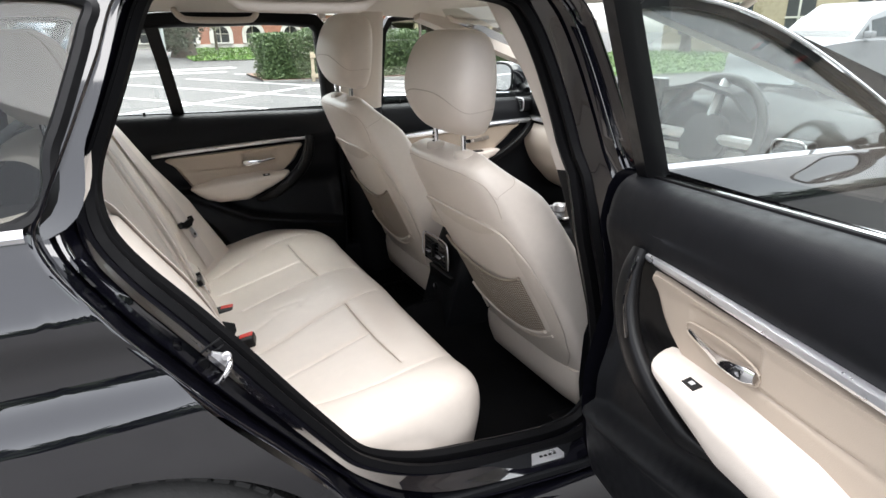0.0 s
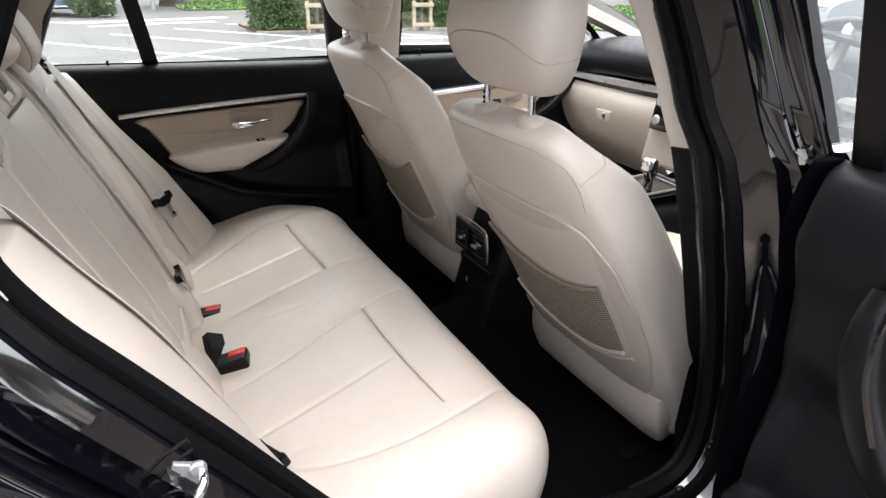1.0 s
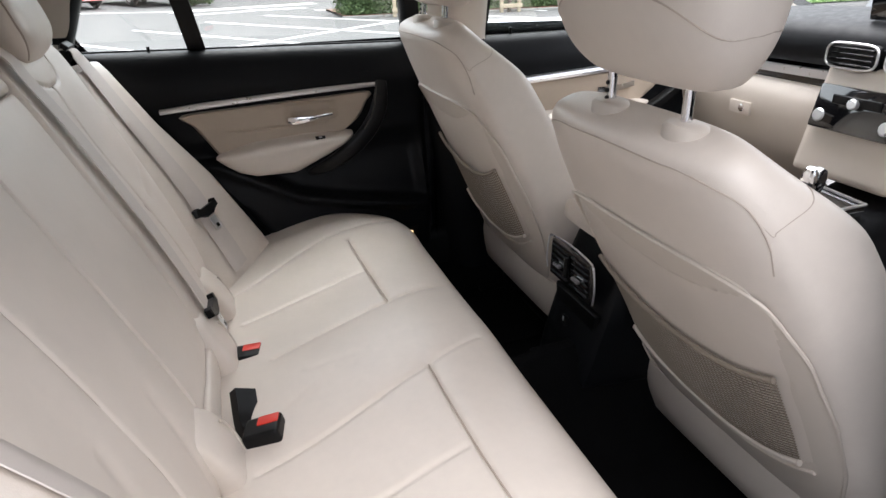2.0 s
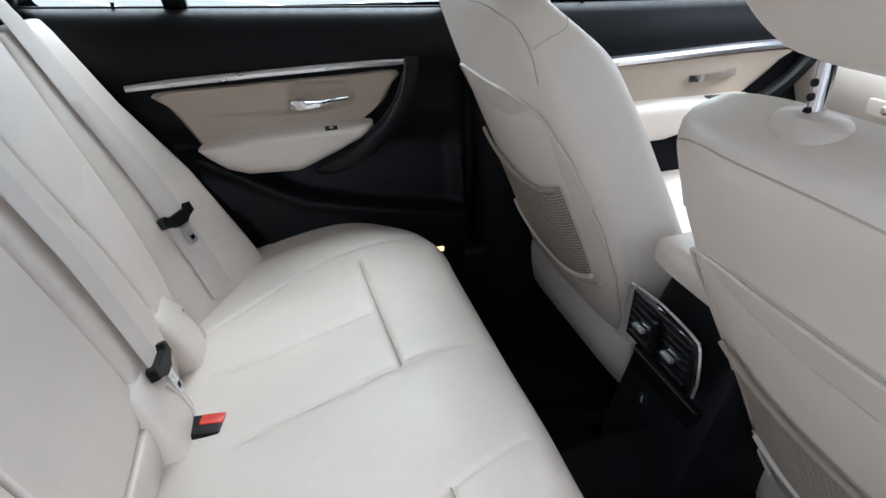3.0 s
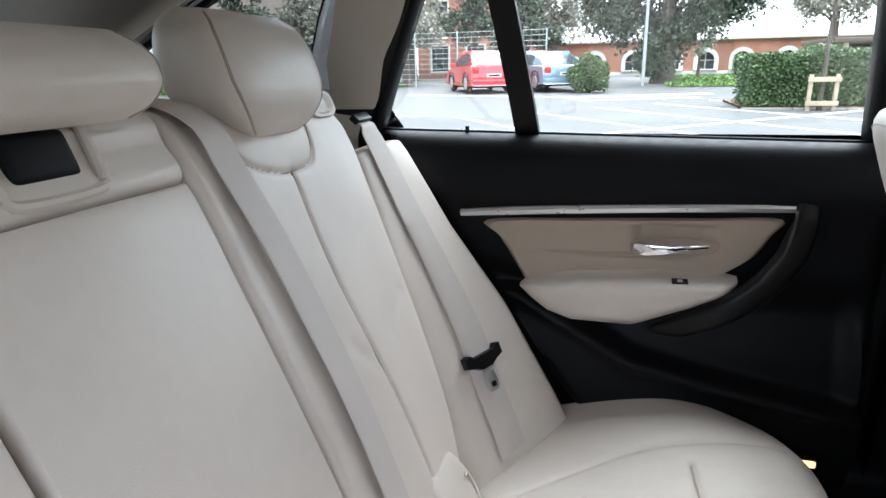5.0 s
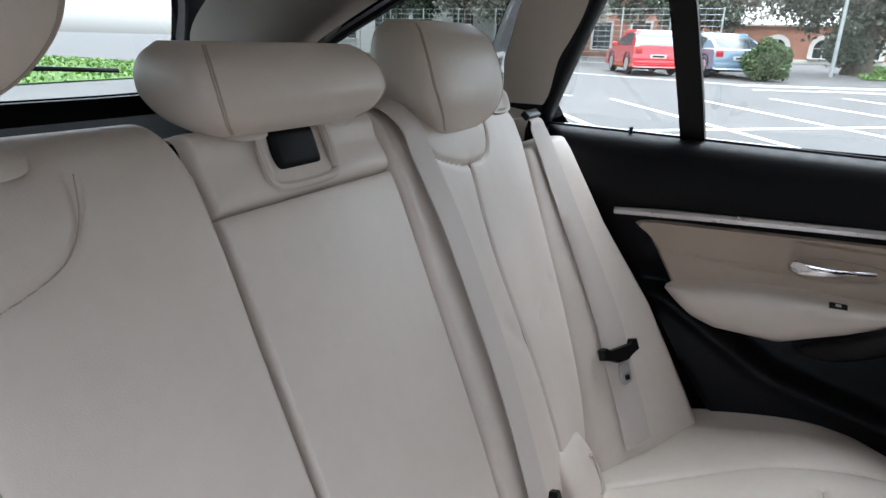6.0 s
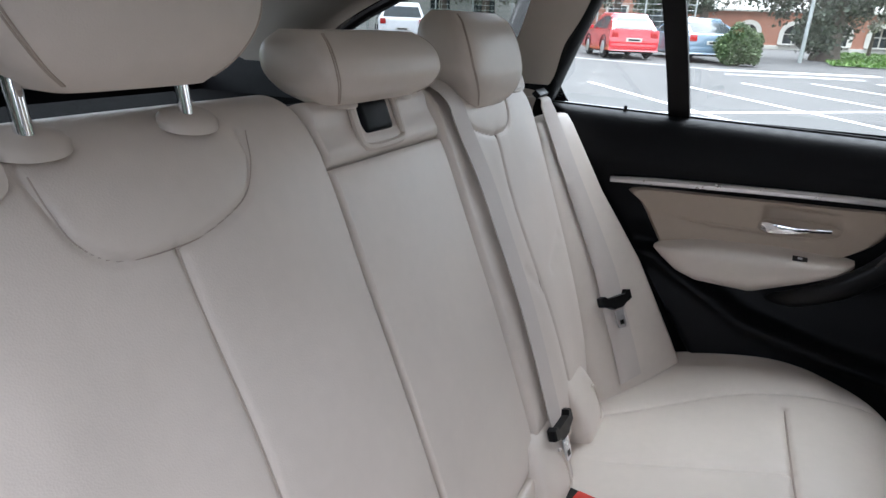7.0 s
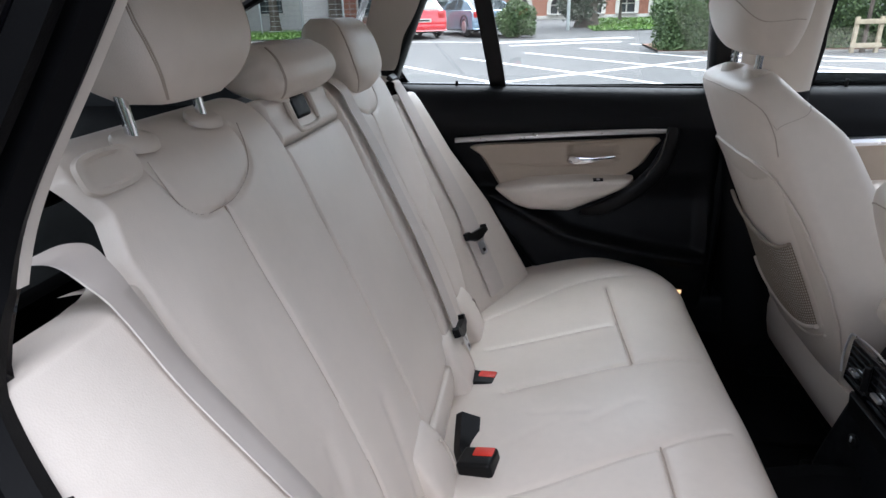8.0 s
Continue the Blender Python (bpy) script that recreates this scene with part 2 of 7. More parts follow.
# ---- car body ----
car = thing("car_body", (0.6, YC, 0.0), "glossy black estate car with beige cabin and an open rear door", "car")


def lean(z):
    return 0.40 * np.maximum(0.0, np.asarray(z, float) - 0.97)


SEAL = [(.194, 1.292), (.160, 1.216), (.127, 1.141), (.090, 1.06), (.095, .975), (.166, .873), (.237, .778), (.318, .658), (.412, .526), (.46, .47), (.56, .425), (.653, .405),
        (.872, .376), (.97, .382), (1.018, .42), (1.032, .524), (1.003, .70), (.952, .865), (.915, 1.04), (.89, 1.20), (.86, 1.28), (.81, 1.318), (.50, 1.33), (.24, 1.322)]
SEAL = [(.163 + (x - .163) * 1.058, 1.246 + (z - 1.246) * 1.058) for x, z in SEAL]


def seal_y(z):
    """Distance of the seal across the car: the body is wider below the window line."""
    return float(np.interp(z, [0.40, 0.80, 0.90, 1.02], [0.992, 0.996, 1.010, 1.055]))


SEAL = [(.163 + (x - .163) * (seal_y(z) - .055), 1.246 + (z - 1.246) * (seal_y(z) - .055)) for x, z in SEAL]
GAP = [(.168, 1.30), (.130, 1.22), (.086, 1.13), (.046, 1.05), (.032, 1.00), (.095, .885), (.150, .805), (.211, .723), (.285, .635), (.345, .56), (.42, .45), (.56, .365),
       (.87, .325), (.99, .33), (1.07, .37), (1.095, .50), (1.075, .70), (1.035, .87), (.985, 1.04), (.955, 1.20), (.92, 1.30), (.83, 1.35), (.50, 1.362), (.24, 1.352)]


def even(p):
    """Takes the kinks out of a closed curve."""
    for k in range(14):
        p = (np.roll(p, 1, 0) + 2 * p + np.roll(p, -1, 0)) / 4
    return p


def side_y(y, s):
    """The same distance from the middle line, on the near side (-1) or the far side (1)."""
    return y if s < 0 else 2 * YC - y


def body_side(s):
    n = 24 * 8
    a, b = loop_match(GAP, n), even(loop_match(SEAL, n))
    rings = []
    for f, y in ((-0.10, .868), (0.0, .872), (.03, .880), (.05, .905), (.17, .908), (.22, .930), (.26, .931), (.30, .912), (.38, .914), (.43, .942), (.60, .950), (.66, .958), (.70, .945), (.74, .965), (.82, .99), (.88, 1.030), (.93, 1.042), (1.0, 1.055), (1.06, 1.08)):
        p = a + (b - a) * f
        rings.append([(x if s < 0 else x - (0.075 + 0.11 * float(step(np.array(z), 0.93, 1.02))) * float(1 - step(np.array(x), 0.12, 0.40)), side_y(y * (1 if s < 0 else 0.93) + float(lean(z)) + (seal_y(z) - 1.055) * max(0, f), s), z) for x, z in p])
    part("door_jamb", loft(rings, cap=False), PAINT, car, "painted black door jamb", 50)
    p = even(loop_match(SEAL, n))
    path = [(x, side_y(seal_y(z) + float(lean(z)), s), z) for x, z in p]
    prof = [(-0.012, -0.010), (-0.004, -0.014), (0.008, -0.012), (0.014, 0.0), (0.008, 0.012), (-0.004, 0.014), (-0.012, 0.010)]
    if s > 0:
        return
    q2 = a + (b - a) * 0.87
    part("outer_seal", sweep([(x, side_y(seal_y(z) - 0.035 + float(lean(z)), s), z) for x, z in q2], [(-0.010, -0.008), (0.010, -0.008), (0.012, 0.004), (0.0, 0.012), (-0.012, 0.004)], up=(0, -1, 0), closed=True), RUBBER, car, "outer black rubber lip")
    part("door_seal", sweep(path, [(q * 1.05, r * 1.05) for q, r in prof], up=(0, 1, 0), closed=True), RUBBER, car, "thick black rubber door seal")
    # trims inside the seal
    mid = p.mean(0)

    def trim(i0, i1, mat, name, label, w=0.07, inset=0.014):
        idx = [k % n for k in range(i0, i1)]
        A = []
        for k in idx:
            x, z = p[k]
            d = mid - p[k]
            d = d / np.linalg.norm(d)
            y = seal_y(z) + float(lean(z))
            row = [(x + d[0] * inset * q + (-d[0] * 0.02 if r > 0.5 else 0), side_y(y + w * r + 0.006, s), z + d[1] * inset * q + (-d[1] * 0.02 if r > 0.5 else 0)) for q, r in ((0.2, 0.05), (1.0, 0.08), (1.25, 0.2), (1.3, 0.5), (1.0, 0.8), (0.2, 1.0))]
            A.append(row)
        part(name, grid(np.array(A)), mat, car, label, 60)
    trim(23 * 8 + 2, 24 * 8 + 3 * 8 + 4, SHELL, "pillar_trim", "beige trim along the roof and rear pillar", 0.024, 0.009)
    trim(12 * 8 + 2, 15 * 8, BLACK, "sill_trim", "black lower trim inside the seal", 0.03, 0.004)


for s in (-1, 1):
    body_side(s)


# rear quarter: outer skin with shoulder line and wheel arch
WHEEL = (0.03, 0.325)


def skin_y(x, z):
    y = float(np.mean(np.interp(z + np.linspace(-0.014, 0.014, 9), [0.25, 0.45, 0.60, 0.66, 0.72, 0.765, 0.81, 0.845, 0.875, 0.905, 0.93, 1.02], [0.88, 0.865, 0.838, 0.834, 0.837, 0.841, 0.869, 0.873, 0.864, 0.856, 0.868, 0.915])))
    arch = math.hypot(x - WHEEL[0], z - WHEEL[1])
    return y - 0.008 * math.exp(-((arch - 0.36) / 0.05) ** 2) + 0.02 * max(0, -x - 0.3) ** 1.5


WIN = [(.008, 1.020), (.062, 1.115), (.098, 1.195), (.120, 1.250), (.128, 1.288), (.05, 1.300), (-.12, 1.285), (-.25, 1.240), (-.37, 1.192), (-.54, 1.115), (-.60, 1.04), (-.30, 1.020)]
for s in (-1, 1):
    cols = []
    for x in np.concatenate([np.linspace(-1.25, -0.36, 22), np.linspace(-0.335, 0.395, 66)]):
        top = 1.015 if x < 0.028 else np.interp(x, [.028, .095, .150, .211, .285, .345, .40], [1.005, .885, .805, .723, .635, .56, .47])
        bot = WHEEL[1] + math.sqrt(max(0, 0.36 ** 2 - (x - WHEEL[0]) ** 2)) if abs(x - WHEEL[0]) < 0.36 else 0.30
        bot = min(max(bot, 0.30), top - 0.004)
        col = []
        for q in np.linspace(0, 1, 40):
            z = bot + (top - bot) * q
            col.append((x, side_y(skin_y(x, z), s), z))
        col.insert(0, (x, side_y(skin_y(x, bot) + 0.03, s), bot + 0.004))
        cols.append(col)
    part("rear_quarter_panel", grid(np.array(cols)), PAINT, car, "glossy black rear quarter panel with shoulder crease", 60)
    arch = [(WHEEL[0] + 0.36 * math.cos(a), side_y(0.86, s), WHEEL[1] + 0.36 * math.sin(a)) for a in np.linspace(0.0, math.pi, 40)]
    part("wheel_arch_liner", grid(np.array([[(x, y, z), (x, side_y(1.07, s), z)] for x, y, z in arch])), BLACK, car)
    # rear quarter window and its frame
    def qpt(x, z, o=0.0):
        if s > 0:
            x -= 0.095 * float(step(np.array(x), -0.25, 0.0))
        return (x, side_y(0.905 + float(0.40 * max(0, z - 0.97)) + o, s), z)
    win = WIN
    w2 = loop_match(win, 96)
    part("quarter_glass", slab(w2, lambda u, v, w: qpt(u, v, 0.006 + w), 0.004, 0.001), PRIVACY, car, "fixed rear side window").visible_shadow = False
    part("window_frame", tube([qpt(u, v, 0.003) for u, v in w2], 0.012, 8, closed=True, up=(0, 1, 0)), BLACK_HARD, car, "black window frame")
    # skin round the quarter window: pillar behind and roof rail above
    out = loop_match([(.040, 1.005), (.100, 1.12), (.135, 1.20), (.160, 1.27), (.168, 1.32), (.08, 1.335), (-.12, 1.335), (-.40, 1.32), (-.68, 1.26), (-.90, 1.12), (-.80, 1.01), (-.30, 1.005)], 96)
    A = np.array([[qpt(*(w2[k] + (out[k] - w2[k]) * f), -0.004 + 0.004 * f) for f in np.linspace(0, 1, 6)] for k in range(96)])
    part("pillar_skin", grid(A, wrap_u=True), PAINT, car, "black pillar round the side window")
    part("window_chrome", tube([qpt(x, 1.015, -0.014) for x in np.linspace(0.018, -0.80, 20)], 0.009, 8, up=(0, 1, 0)), CHROME, car, "bright metal window line")
    # inner side of the pillars
    w2 = np.array([(x - (0.105 if s > 0 else 0.0) * float(step(np.array(x), -0.25, 0.0)), z) for x, z in w2])
    out = np.array([(x - ((0.042 - 0.030 * float(step(np.array(z), 1.03, 1.20))) if s > 0 else 0.0) * float(step(np.array(x), -0.10, 0.03)), z) for x, z in out])
    A = np.array([[(w2[k][0] + (out[k][0] - w2[k][0]) * f, side_y(0.955 + 0.42 * max(0, (w2[k][1] + (out[k][1] - w2[k][1]) * f) - 0.97) + (0.045 if f > 0 else 0.0), s), w2[k][1] + (out[k][1] - w2[k][1]) * f) for f in (0, 0.06, 0.5, 1.0, 1.1 if s < 0 else 1.0)] for k in range(96)])
    part("pillar_trim", grid(A, wrap_u=True), SHELL, car, "beige inner trim round the rear side window", 60)
    if s > 0:
        ledge = [(2.440, 1.045), (2.425, 1.020), (2.402, 1.004), (2.386, 0.992), (2.372, 0.975), (2.366, 0.93), (2.366, 0.86)]
        A = np.array([[(x, y + 0.02 * max(0.0, -x - 0.06), z + 0.25 * (0.045 - x) * 0.4) for y, z in ledge] for x in np.linspace(-0.20, 0.012, 12)])
        part("pillar_base", grid(A), SHELL, car, "beige plastic ledge under the rear pillar", 60)
    # lower side lining of the load bay and behind the bolsters
    part("side_lining", grid(np.array([[(x, side_y(y, s), z) for y, z in ((1.02, 1.03), (1.035, 0.98), (1.045, 0.80), (1.05, 0.40))] for x in np.linspace(-1.1, 0.03, 12)])), BLACK, car, "black side lining")

# wheel
wheel = part("wheel", joined(drum((WHEEL[0], 0.90, WHEEL[1]), (WHEEL[0], 1.08, WHEEL[1]), 0.22, 48)), SATIN, car, "rear wheel")
ring = []
for y, r in ((0.868, 0.23), (0.858, 0.26), (0.858, 0.295), (0.868, 0.315), (0.885, 0.325), (1.05, 0.325), (1.07, 0.31), (1.08, 0.23)):
    ring.append([(WHEEL[0] + r * math.cos(a), y, WHEEL[1] + r * math.sin(a)) for a in np.linspace(0, 2 * math.pi, 64, endpoint=False)])
part("tyre", loft(ring, cap=False), TYRE, wheel, "black tyre with tread blocks")
treads = []
for k in range(60):
    a = 2 * math.pi * k / 60
    for y in (0.885, 0.915):
        m = Matrix.Rotation(-a, 4, "Y")
        treads.append(box((WHEEL[0] + 0.326 * math.cos(a), y, WHEEL[1] + 0.326 * math.sin(a)), (0.008, 0.024, 0.024), 0, 1, m))
part("tread", joined(*treads), TYRE, wheel)

# striker of the open door
st = part("striker_plate", slab([(-0.028, -0.040), (0.012, -0.046), (0.026, -0.030), (0.024, 0.030), (0.006, 0.044), (-0.026, 0.038)], lambda u, v, w: (0.213 + 0.56 * u + 0.29 * v, 0.926 - w, 0.768 - 0.38 * u + 0.58 * v), 0.005, 0.0015), SATIN, car, "steel door striker plate")
part("striker_loop", tube(spline([(0.207, 0.926, 0.752), (0.211, 0.907, 0.756), (0.221, 0.901, 0.769), (0.230, 0.907, 0.781), (0.232, 0.926, 0.785)], 30), 0.0045, 10), CHROME, st, "bright striker loop")
for u, v in ((-0.008, -0.028), (0.004, 0.028)):
    part("bolt", drum((0.213 + 0.80 * u + 0.42 * v, 0.923, 0.768 - 0.55 * u + 0.83 * v), (0.213 + 0.80 * u + 0.42 * v, 0.916, 0.768 - 0.55 * u + 0.83 * v), 0.008, 12), SATIN, st)
part("jamb_clip", tube([(0.196, 0.932, 0.800), (0.224, 0.930, 0.816), (0.228, 0.930, 0.804), (0.200, 0.932, 0.788)], 0.002, 6, closed=True), BLACK_HARD, car)
for x, z in ((0.16, 0.822), (0.195, 0.79), (0.21, 0.71)):
    part("rubber_plug", drum((x, 0.922, z), (x, 0.908, z), 0.009, 14), RUBBER, car)

# sill plate with its bright insert
sill = part("sill_plate", slab([(0.56, 0.895), (0.985, 0.895), (1.0, 0.93), (0.99, 0.965), (0.60, 0.965), (0.545, 0.93)], lambda u, v, w: (u, v, 0.408 - 0.09 * (u - 0.5) - 0.05 * (0.965 - v) / 0.07 * 0.5 + w), 0.012, 0.004), BLACK, car, "black sill plate")
badge = part("sill_badge", slab([(0.80, 0.916), (0.885, 0.916), (0.892, 0.925), (0.885, 0.940), (0.815, 0.940)], lambda u, v, w: (u, v, 0.4215 - 0.09 * (u - 0.5) - 0.05 * (0.965 - v) / 0.07 * 0.5 + w), 0.002, 0.0008), SATIN, sill, "brushed metal insert")
for k in range(4):
    x = 0.832 + 0.012 * k
    part("mark", box((x, 0.929, 0.4238 - 0.09 * (x - 0.5) - 0.0125), (0.007, 0.006, 0.001), 0.0003, 1), BLACK_HARD, badge, "small dark bar")
part("rocker", sweep([(0.33, 0.905, 0.335), (0.60, 0.895, 0.305), (1.1, 0.893, 0.295), (2.0, 0.893, 0.295)], [(-0.03, -0.08), (0.03, -0.08), (0.035, 0.0), (0.02, 0.035), (-0.02, 0.035)], up=(0, 0, 1)), PAINT, car, "black sill")

# roof, liner, floor
u = np.linspace(-1, 1, 41)
xr = np.linspace(-0.95, 1.55, 31)
A = np.array([[(x, YC + v * 0.615, 1.445 - 0.075 * abs(v) ** 2.4 - 0.05 * max(0, (x - 0.75) / 0.8) ** 2 - 0.06 * max(0, (0.1 - x) / 1.05) ** 2) for v in u] for x in xr])
part("roof", grid(A), PAINT, car, "black roof")
A = np.array([[(x, YC + v * 0.612, 1.385 - 0.070 * abs(v) ** 3 - 0.05 * max(0, (x - 0.75) / 0.8) ** 2 - 0.05 * max(0, (0.1 - x) / 1.05) ** 2) for v in u] for x in xr])
part("headliner", grid(A), LINER, car, "pale beige roof lining")
for s in (1, -1):
    for x in (0.45, 1.42):
        y = side_y(1.135, s)
        y2 = side_y(1.16, s)
        g = spline([(x - 0.13, y, 1.322), (x - 0.115, y2, 1.300), (x - 0.08, y2, 1.290), (x + 0.08, y2, 1.290), (x + 0.115, y2, 1.300), (x + 0.13, y, 1.322)], 40)
        part("grab_handle", tube(g, 0.010, 10), SHELL, car, "beige roof grab handle")
A = np.array([[(x, y, 0.20 + 0.21 * bell(np.array(y), YC, 0.105) * step(np.array(x), 0.5, 0.9) + 0.10 * step(np.array(abs(y - YC)), 0.60, 0.70)) for y in np.linspace(0.96, 2.47, 60)] for x in np.linspace(0.3, 2.3, 24)], float)
part("floor_carpet", grid(A), CARPET, car, "black floor carpet with raised tunnel")
part("bench_plinth", grid(np.array([[(x, y, z) for x, z in ((0.78, 0.30), (0.755, 0.25), (0.74, 0.19))] for y in np.linspace(0.98, 2.45, 6)])), CARPET, car)
for y0, s in ((1.20, -1), (2.22, 1)):
    mat = slab([(0.82, y0 - 0.19), (1.30, y0 - 0.19), (1.30, y0 + 0.19), (0.82, y0 + 0.19)], lambda u, v, w: (u, v, 0.206 + w), 0.008, 0.003)
    tagged(part("floor_mat", mat, CARPET), "black carpet floor mat on the rear floor", "floor mat")
part("underbody", grid(np.array([[(x, y, 0.19) for y in (0.90, 1.3, 2.1, 2.53)] for x in (-1.3, 0, 1.5, 2.9)])), BLACK, car)

part("pillar_foot", box((0.96, 2.49, 0.58), (0.22, 0.08, 0.78), 0.02, 2), BLACK, car, "black foot of the middle pillar")
part("side_filler", box((0.285, 2.475, 0.58), (0.33, 0.05, 0.64), 0.01, 2), BLACK, car)
part("inner_sill", box((1.15, 2.455, 0.29), (1.75, 0.10, 0.24), 0.03, 3), BLACK, car, "black inner sill")

# load bay: cover, cross bar, tail window
part("load_cover", slab([(-0.98, 1.06), (-0.05, 1.02), (-0.05, 2.41), (-0.98, 2.37)], lambda u, v, w: (u, v, 0.925 + w), 0.012, 0.004), CARPET, car, "black load cover behind the bench")
part("cover_roller", tube([(-0.13, 1.05, 1.0), (-0.13, 1.5, 1.002), (-0.13, 2.38, 1.0)], 0.026, 16), BLACK, car, "black cover roller housing")
part("load_floor", box((-0.55, YC, 0.62), (1.05, 1.35, 0.02), 0.004), CARPET, car)


def tail(y, z, o=0.0):
    v = (y - YC) / 0.66
    return (-1.055 + 0.62 * (z - 1.0) + 0.05 * v * v + o, y, z)


fr = spline([(1.04, 1.02), (1.10, 1.25), (1.20, 1.33), (1.45, 1.36), (YC, 1.365), (1.98, 1.36), (2.23, 1.33), (2.33, 1.25), (2.39, 1.02), (2.32, 0.985), (YC, 0.98), (1.11, 0.985)], 100, closed=True)
fo = spline([(0.98, 1.0), (1.04, 1.29), (1.15, 1.38), (1.42, 1.41), (YC, 1.415), (2.01, 1.41), (2.28, 1.38), (2.39, 1.29), (2.45, 1.0), (2.37, 0.93), (YC, 0.92), (1.06, 0.93)], 100, closed=True)
part("tail_window", slab(fr, lambda u, v, w: tail(u, v, w), 0.004, 0.001), GLASS, car, "rear window").visible_shadow = False
A = np.array([[tail(*(fr[k] + (fo[k] - fr[k]) * f), 0.012 * (f > 0) * (1 - f)) for f in (0, 0.02, 0.5, 1.0)] for k in range(100)])
part("tailgate_trim", grid(A, wrap_u=True), BLACK, car, "black tailgate trim")
A = np.array([[tail(*(fr[k] + (fo[k] - fr[k]) * f), -0.05 - 0.03 * (f > 0.4)) for f in (0, 0.3, 1.0, 1.2)] for k in range(100)])
part("tailgate", grid(A, wrap_u=True), PAINT, car, "black tailgate frame")
part("tailgate_lower", grid(np.array([[(x, y, z) for x, z in ((-1.18, 0.95), (-1.24, 0.80), (-1.27, 0.55), (-1.28, 0.3))] for y in np.linspace(0.93, 2.5, 8)])), PAINT, car)
part("wiper", tube(spline([tail(1.75, 1.035, -0.02), tail(1.95, 1.055, -0.022), tail(2.24, 1.045, -0.02)], 20), 0.006, 6), BLACK_HARD, car, "black rear wiper")

# ---- rear bench seat ----
B_UP, B_OUT = np.array([-0.36, 0, 0.933]), np.array([0.933, 0, 0.36])


def back_pt(y, t, h):
    """A point of the rear backrest: across the car, up along the rest, out of it."""
    y, t, h = np.broadcast_arrays(y, t, h)
    return np.stack([0.262 + B_UP[0] * t + B_OUT[0] * h, y, 0.45 + B_UP[2] * t + B_OUT[2] * h], -1)


def bolster_h(v, t, near=False):
    """Height of the side bolster over the backrest's plane, v from the seat edge to the door."""
    out = np.interp(t, [-0.05, 0.023, 0.208, 0.376, 0.525, 0.585], [0.125, 0.117, 0.09, 0.045, 0.018, 0.0])
    if near:
        crest = np.interp(t, [-0.05, 0.02, 0.28, 0.38, 0.53, 0.57], [0.106, 0.100, 0.086, 0.076, 0.046, 0.036])
        k = np.clip(v / 0.30, 0, 1)
        return -0.006 + (crest + 0.006) * k ** 0.9 - 0.006 * np.exp(-((v - 0.30) / 0.05) ** 2) - 0.012 * np.clip((v - 0.55) / 0.45, 0, 1) ** 2
    return -0.006 + (out + 0.018) * np.clip(v / 0.72, 0, 1) ** 1.1 + 0.005 * np.sin(np.pi * v) - 0.025 * np.clip((v - 0.66) / 0.34, 0, 1) ** 1.7 - 0.020 * np.exp(-(v / 0.06) ** 2)


def seam_line(points, name, parent, r=0.0016):
    part(name, tube(points, r, 5), SEAM, parent)


EDGE_T, EDGE_Y = [-0.06, 0.0, 0.098, 0.22, 0.352, 0.46, 0.56, 0.60, 0.64, 0.66], [2.135, 2.140, 2.157, 2.178, 2.200, 2.222, 2.238, 2.238, 2.222, 2.19]
EDGE_NEAR = [2.135, 2.140, 2.157, 2.178, 2.196, 2.212, 2.214, 2.200, 2.210, 2.20]
bench = thing("rear_bench_seat", (0.45, YC, 0.2), "beige leather rear bench seat with grooved seams and split backrest", "car seat")

CUSHION = [(0.20, 0.38), (0.25, 0.430), (0.36, 0.460), (0.50, 0.494), (0.62, 0.514), (0.70, 0.513), (0.752, 0.500), (0.786, 0.468), (0.796, 0.42), (0.785, 0.35), (0.765, 0.27)]
CUSHION_SEAMS = [
    [(0.635, 1.225), (0.625, 1.39), (0.619, 1.612)],
    [(0.609, 1.862), (0.602, 2.015), (0.592, 2.212)],
    [(0.31, 1.520), (0.425, 1.545), (0.557, 1.590), (0.622, 1.613), (0.735, 1.665)],
    [(0.36, 1.805), (0.50, 1.835), (0.61, 1.861), (0.74, 1.892)],
    [(0.29, 2.13), (0.40, 2.192), (0.52, 2.245), (0.66, 2.268), (0.74, 2.280)],
    [(0.30, 1.29), (0.42, 1.205), (0.54, 1.170), (0.66, 1.185), (0.76, 1.230)],
]
SOFT_SEAMS = [[(0.31, 1.350), (0.466, 1.377), (0.612, 1.405)], [(0.31, 1.985), (0.45, 2.010), (0.598, 2.032)]]


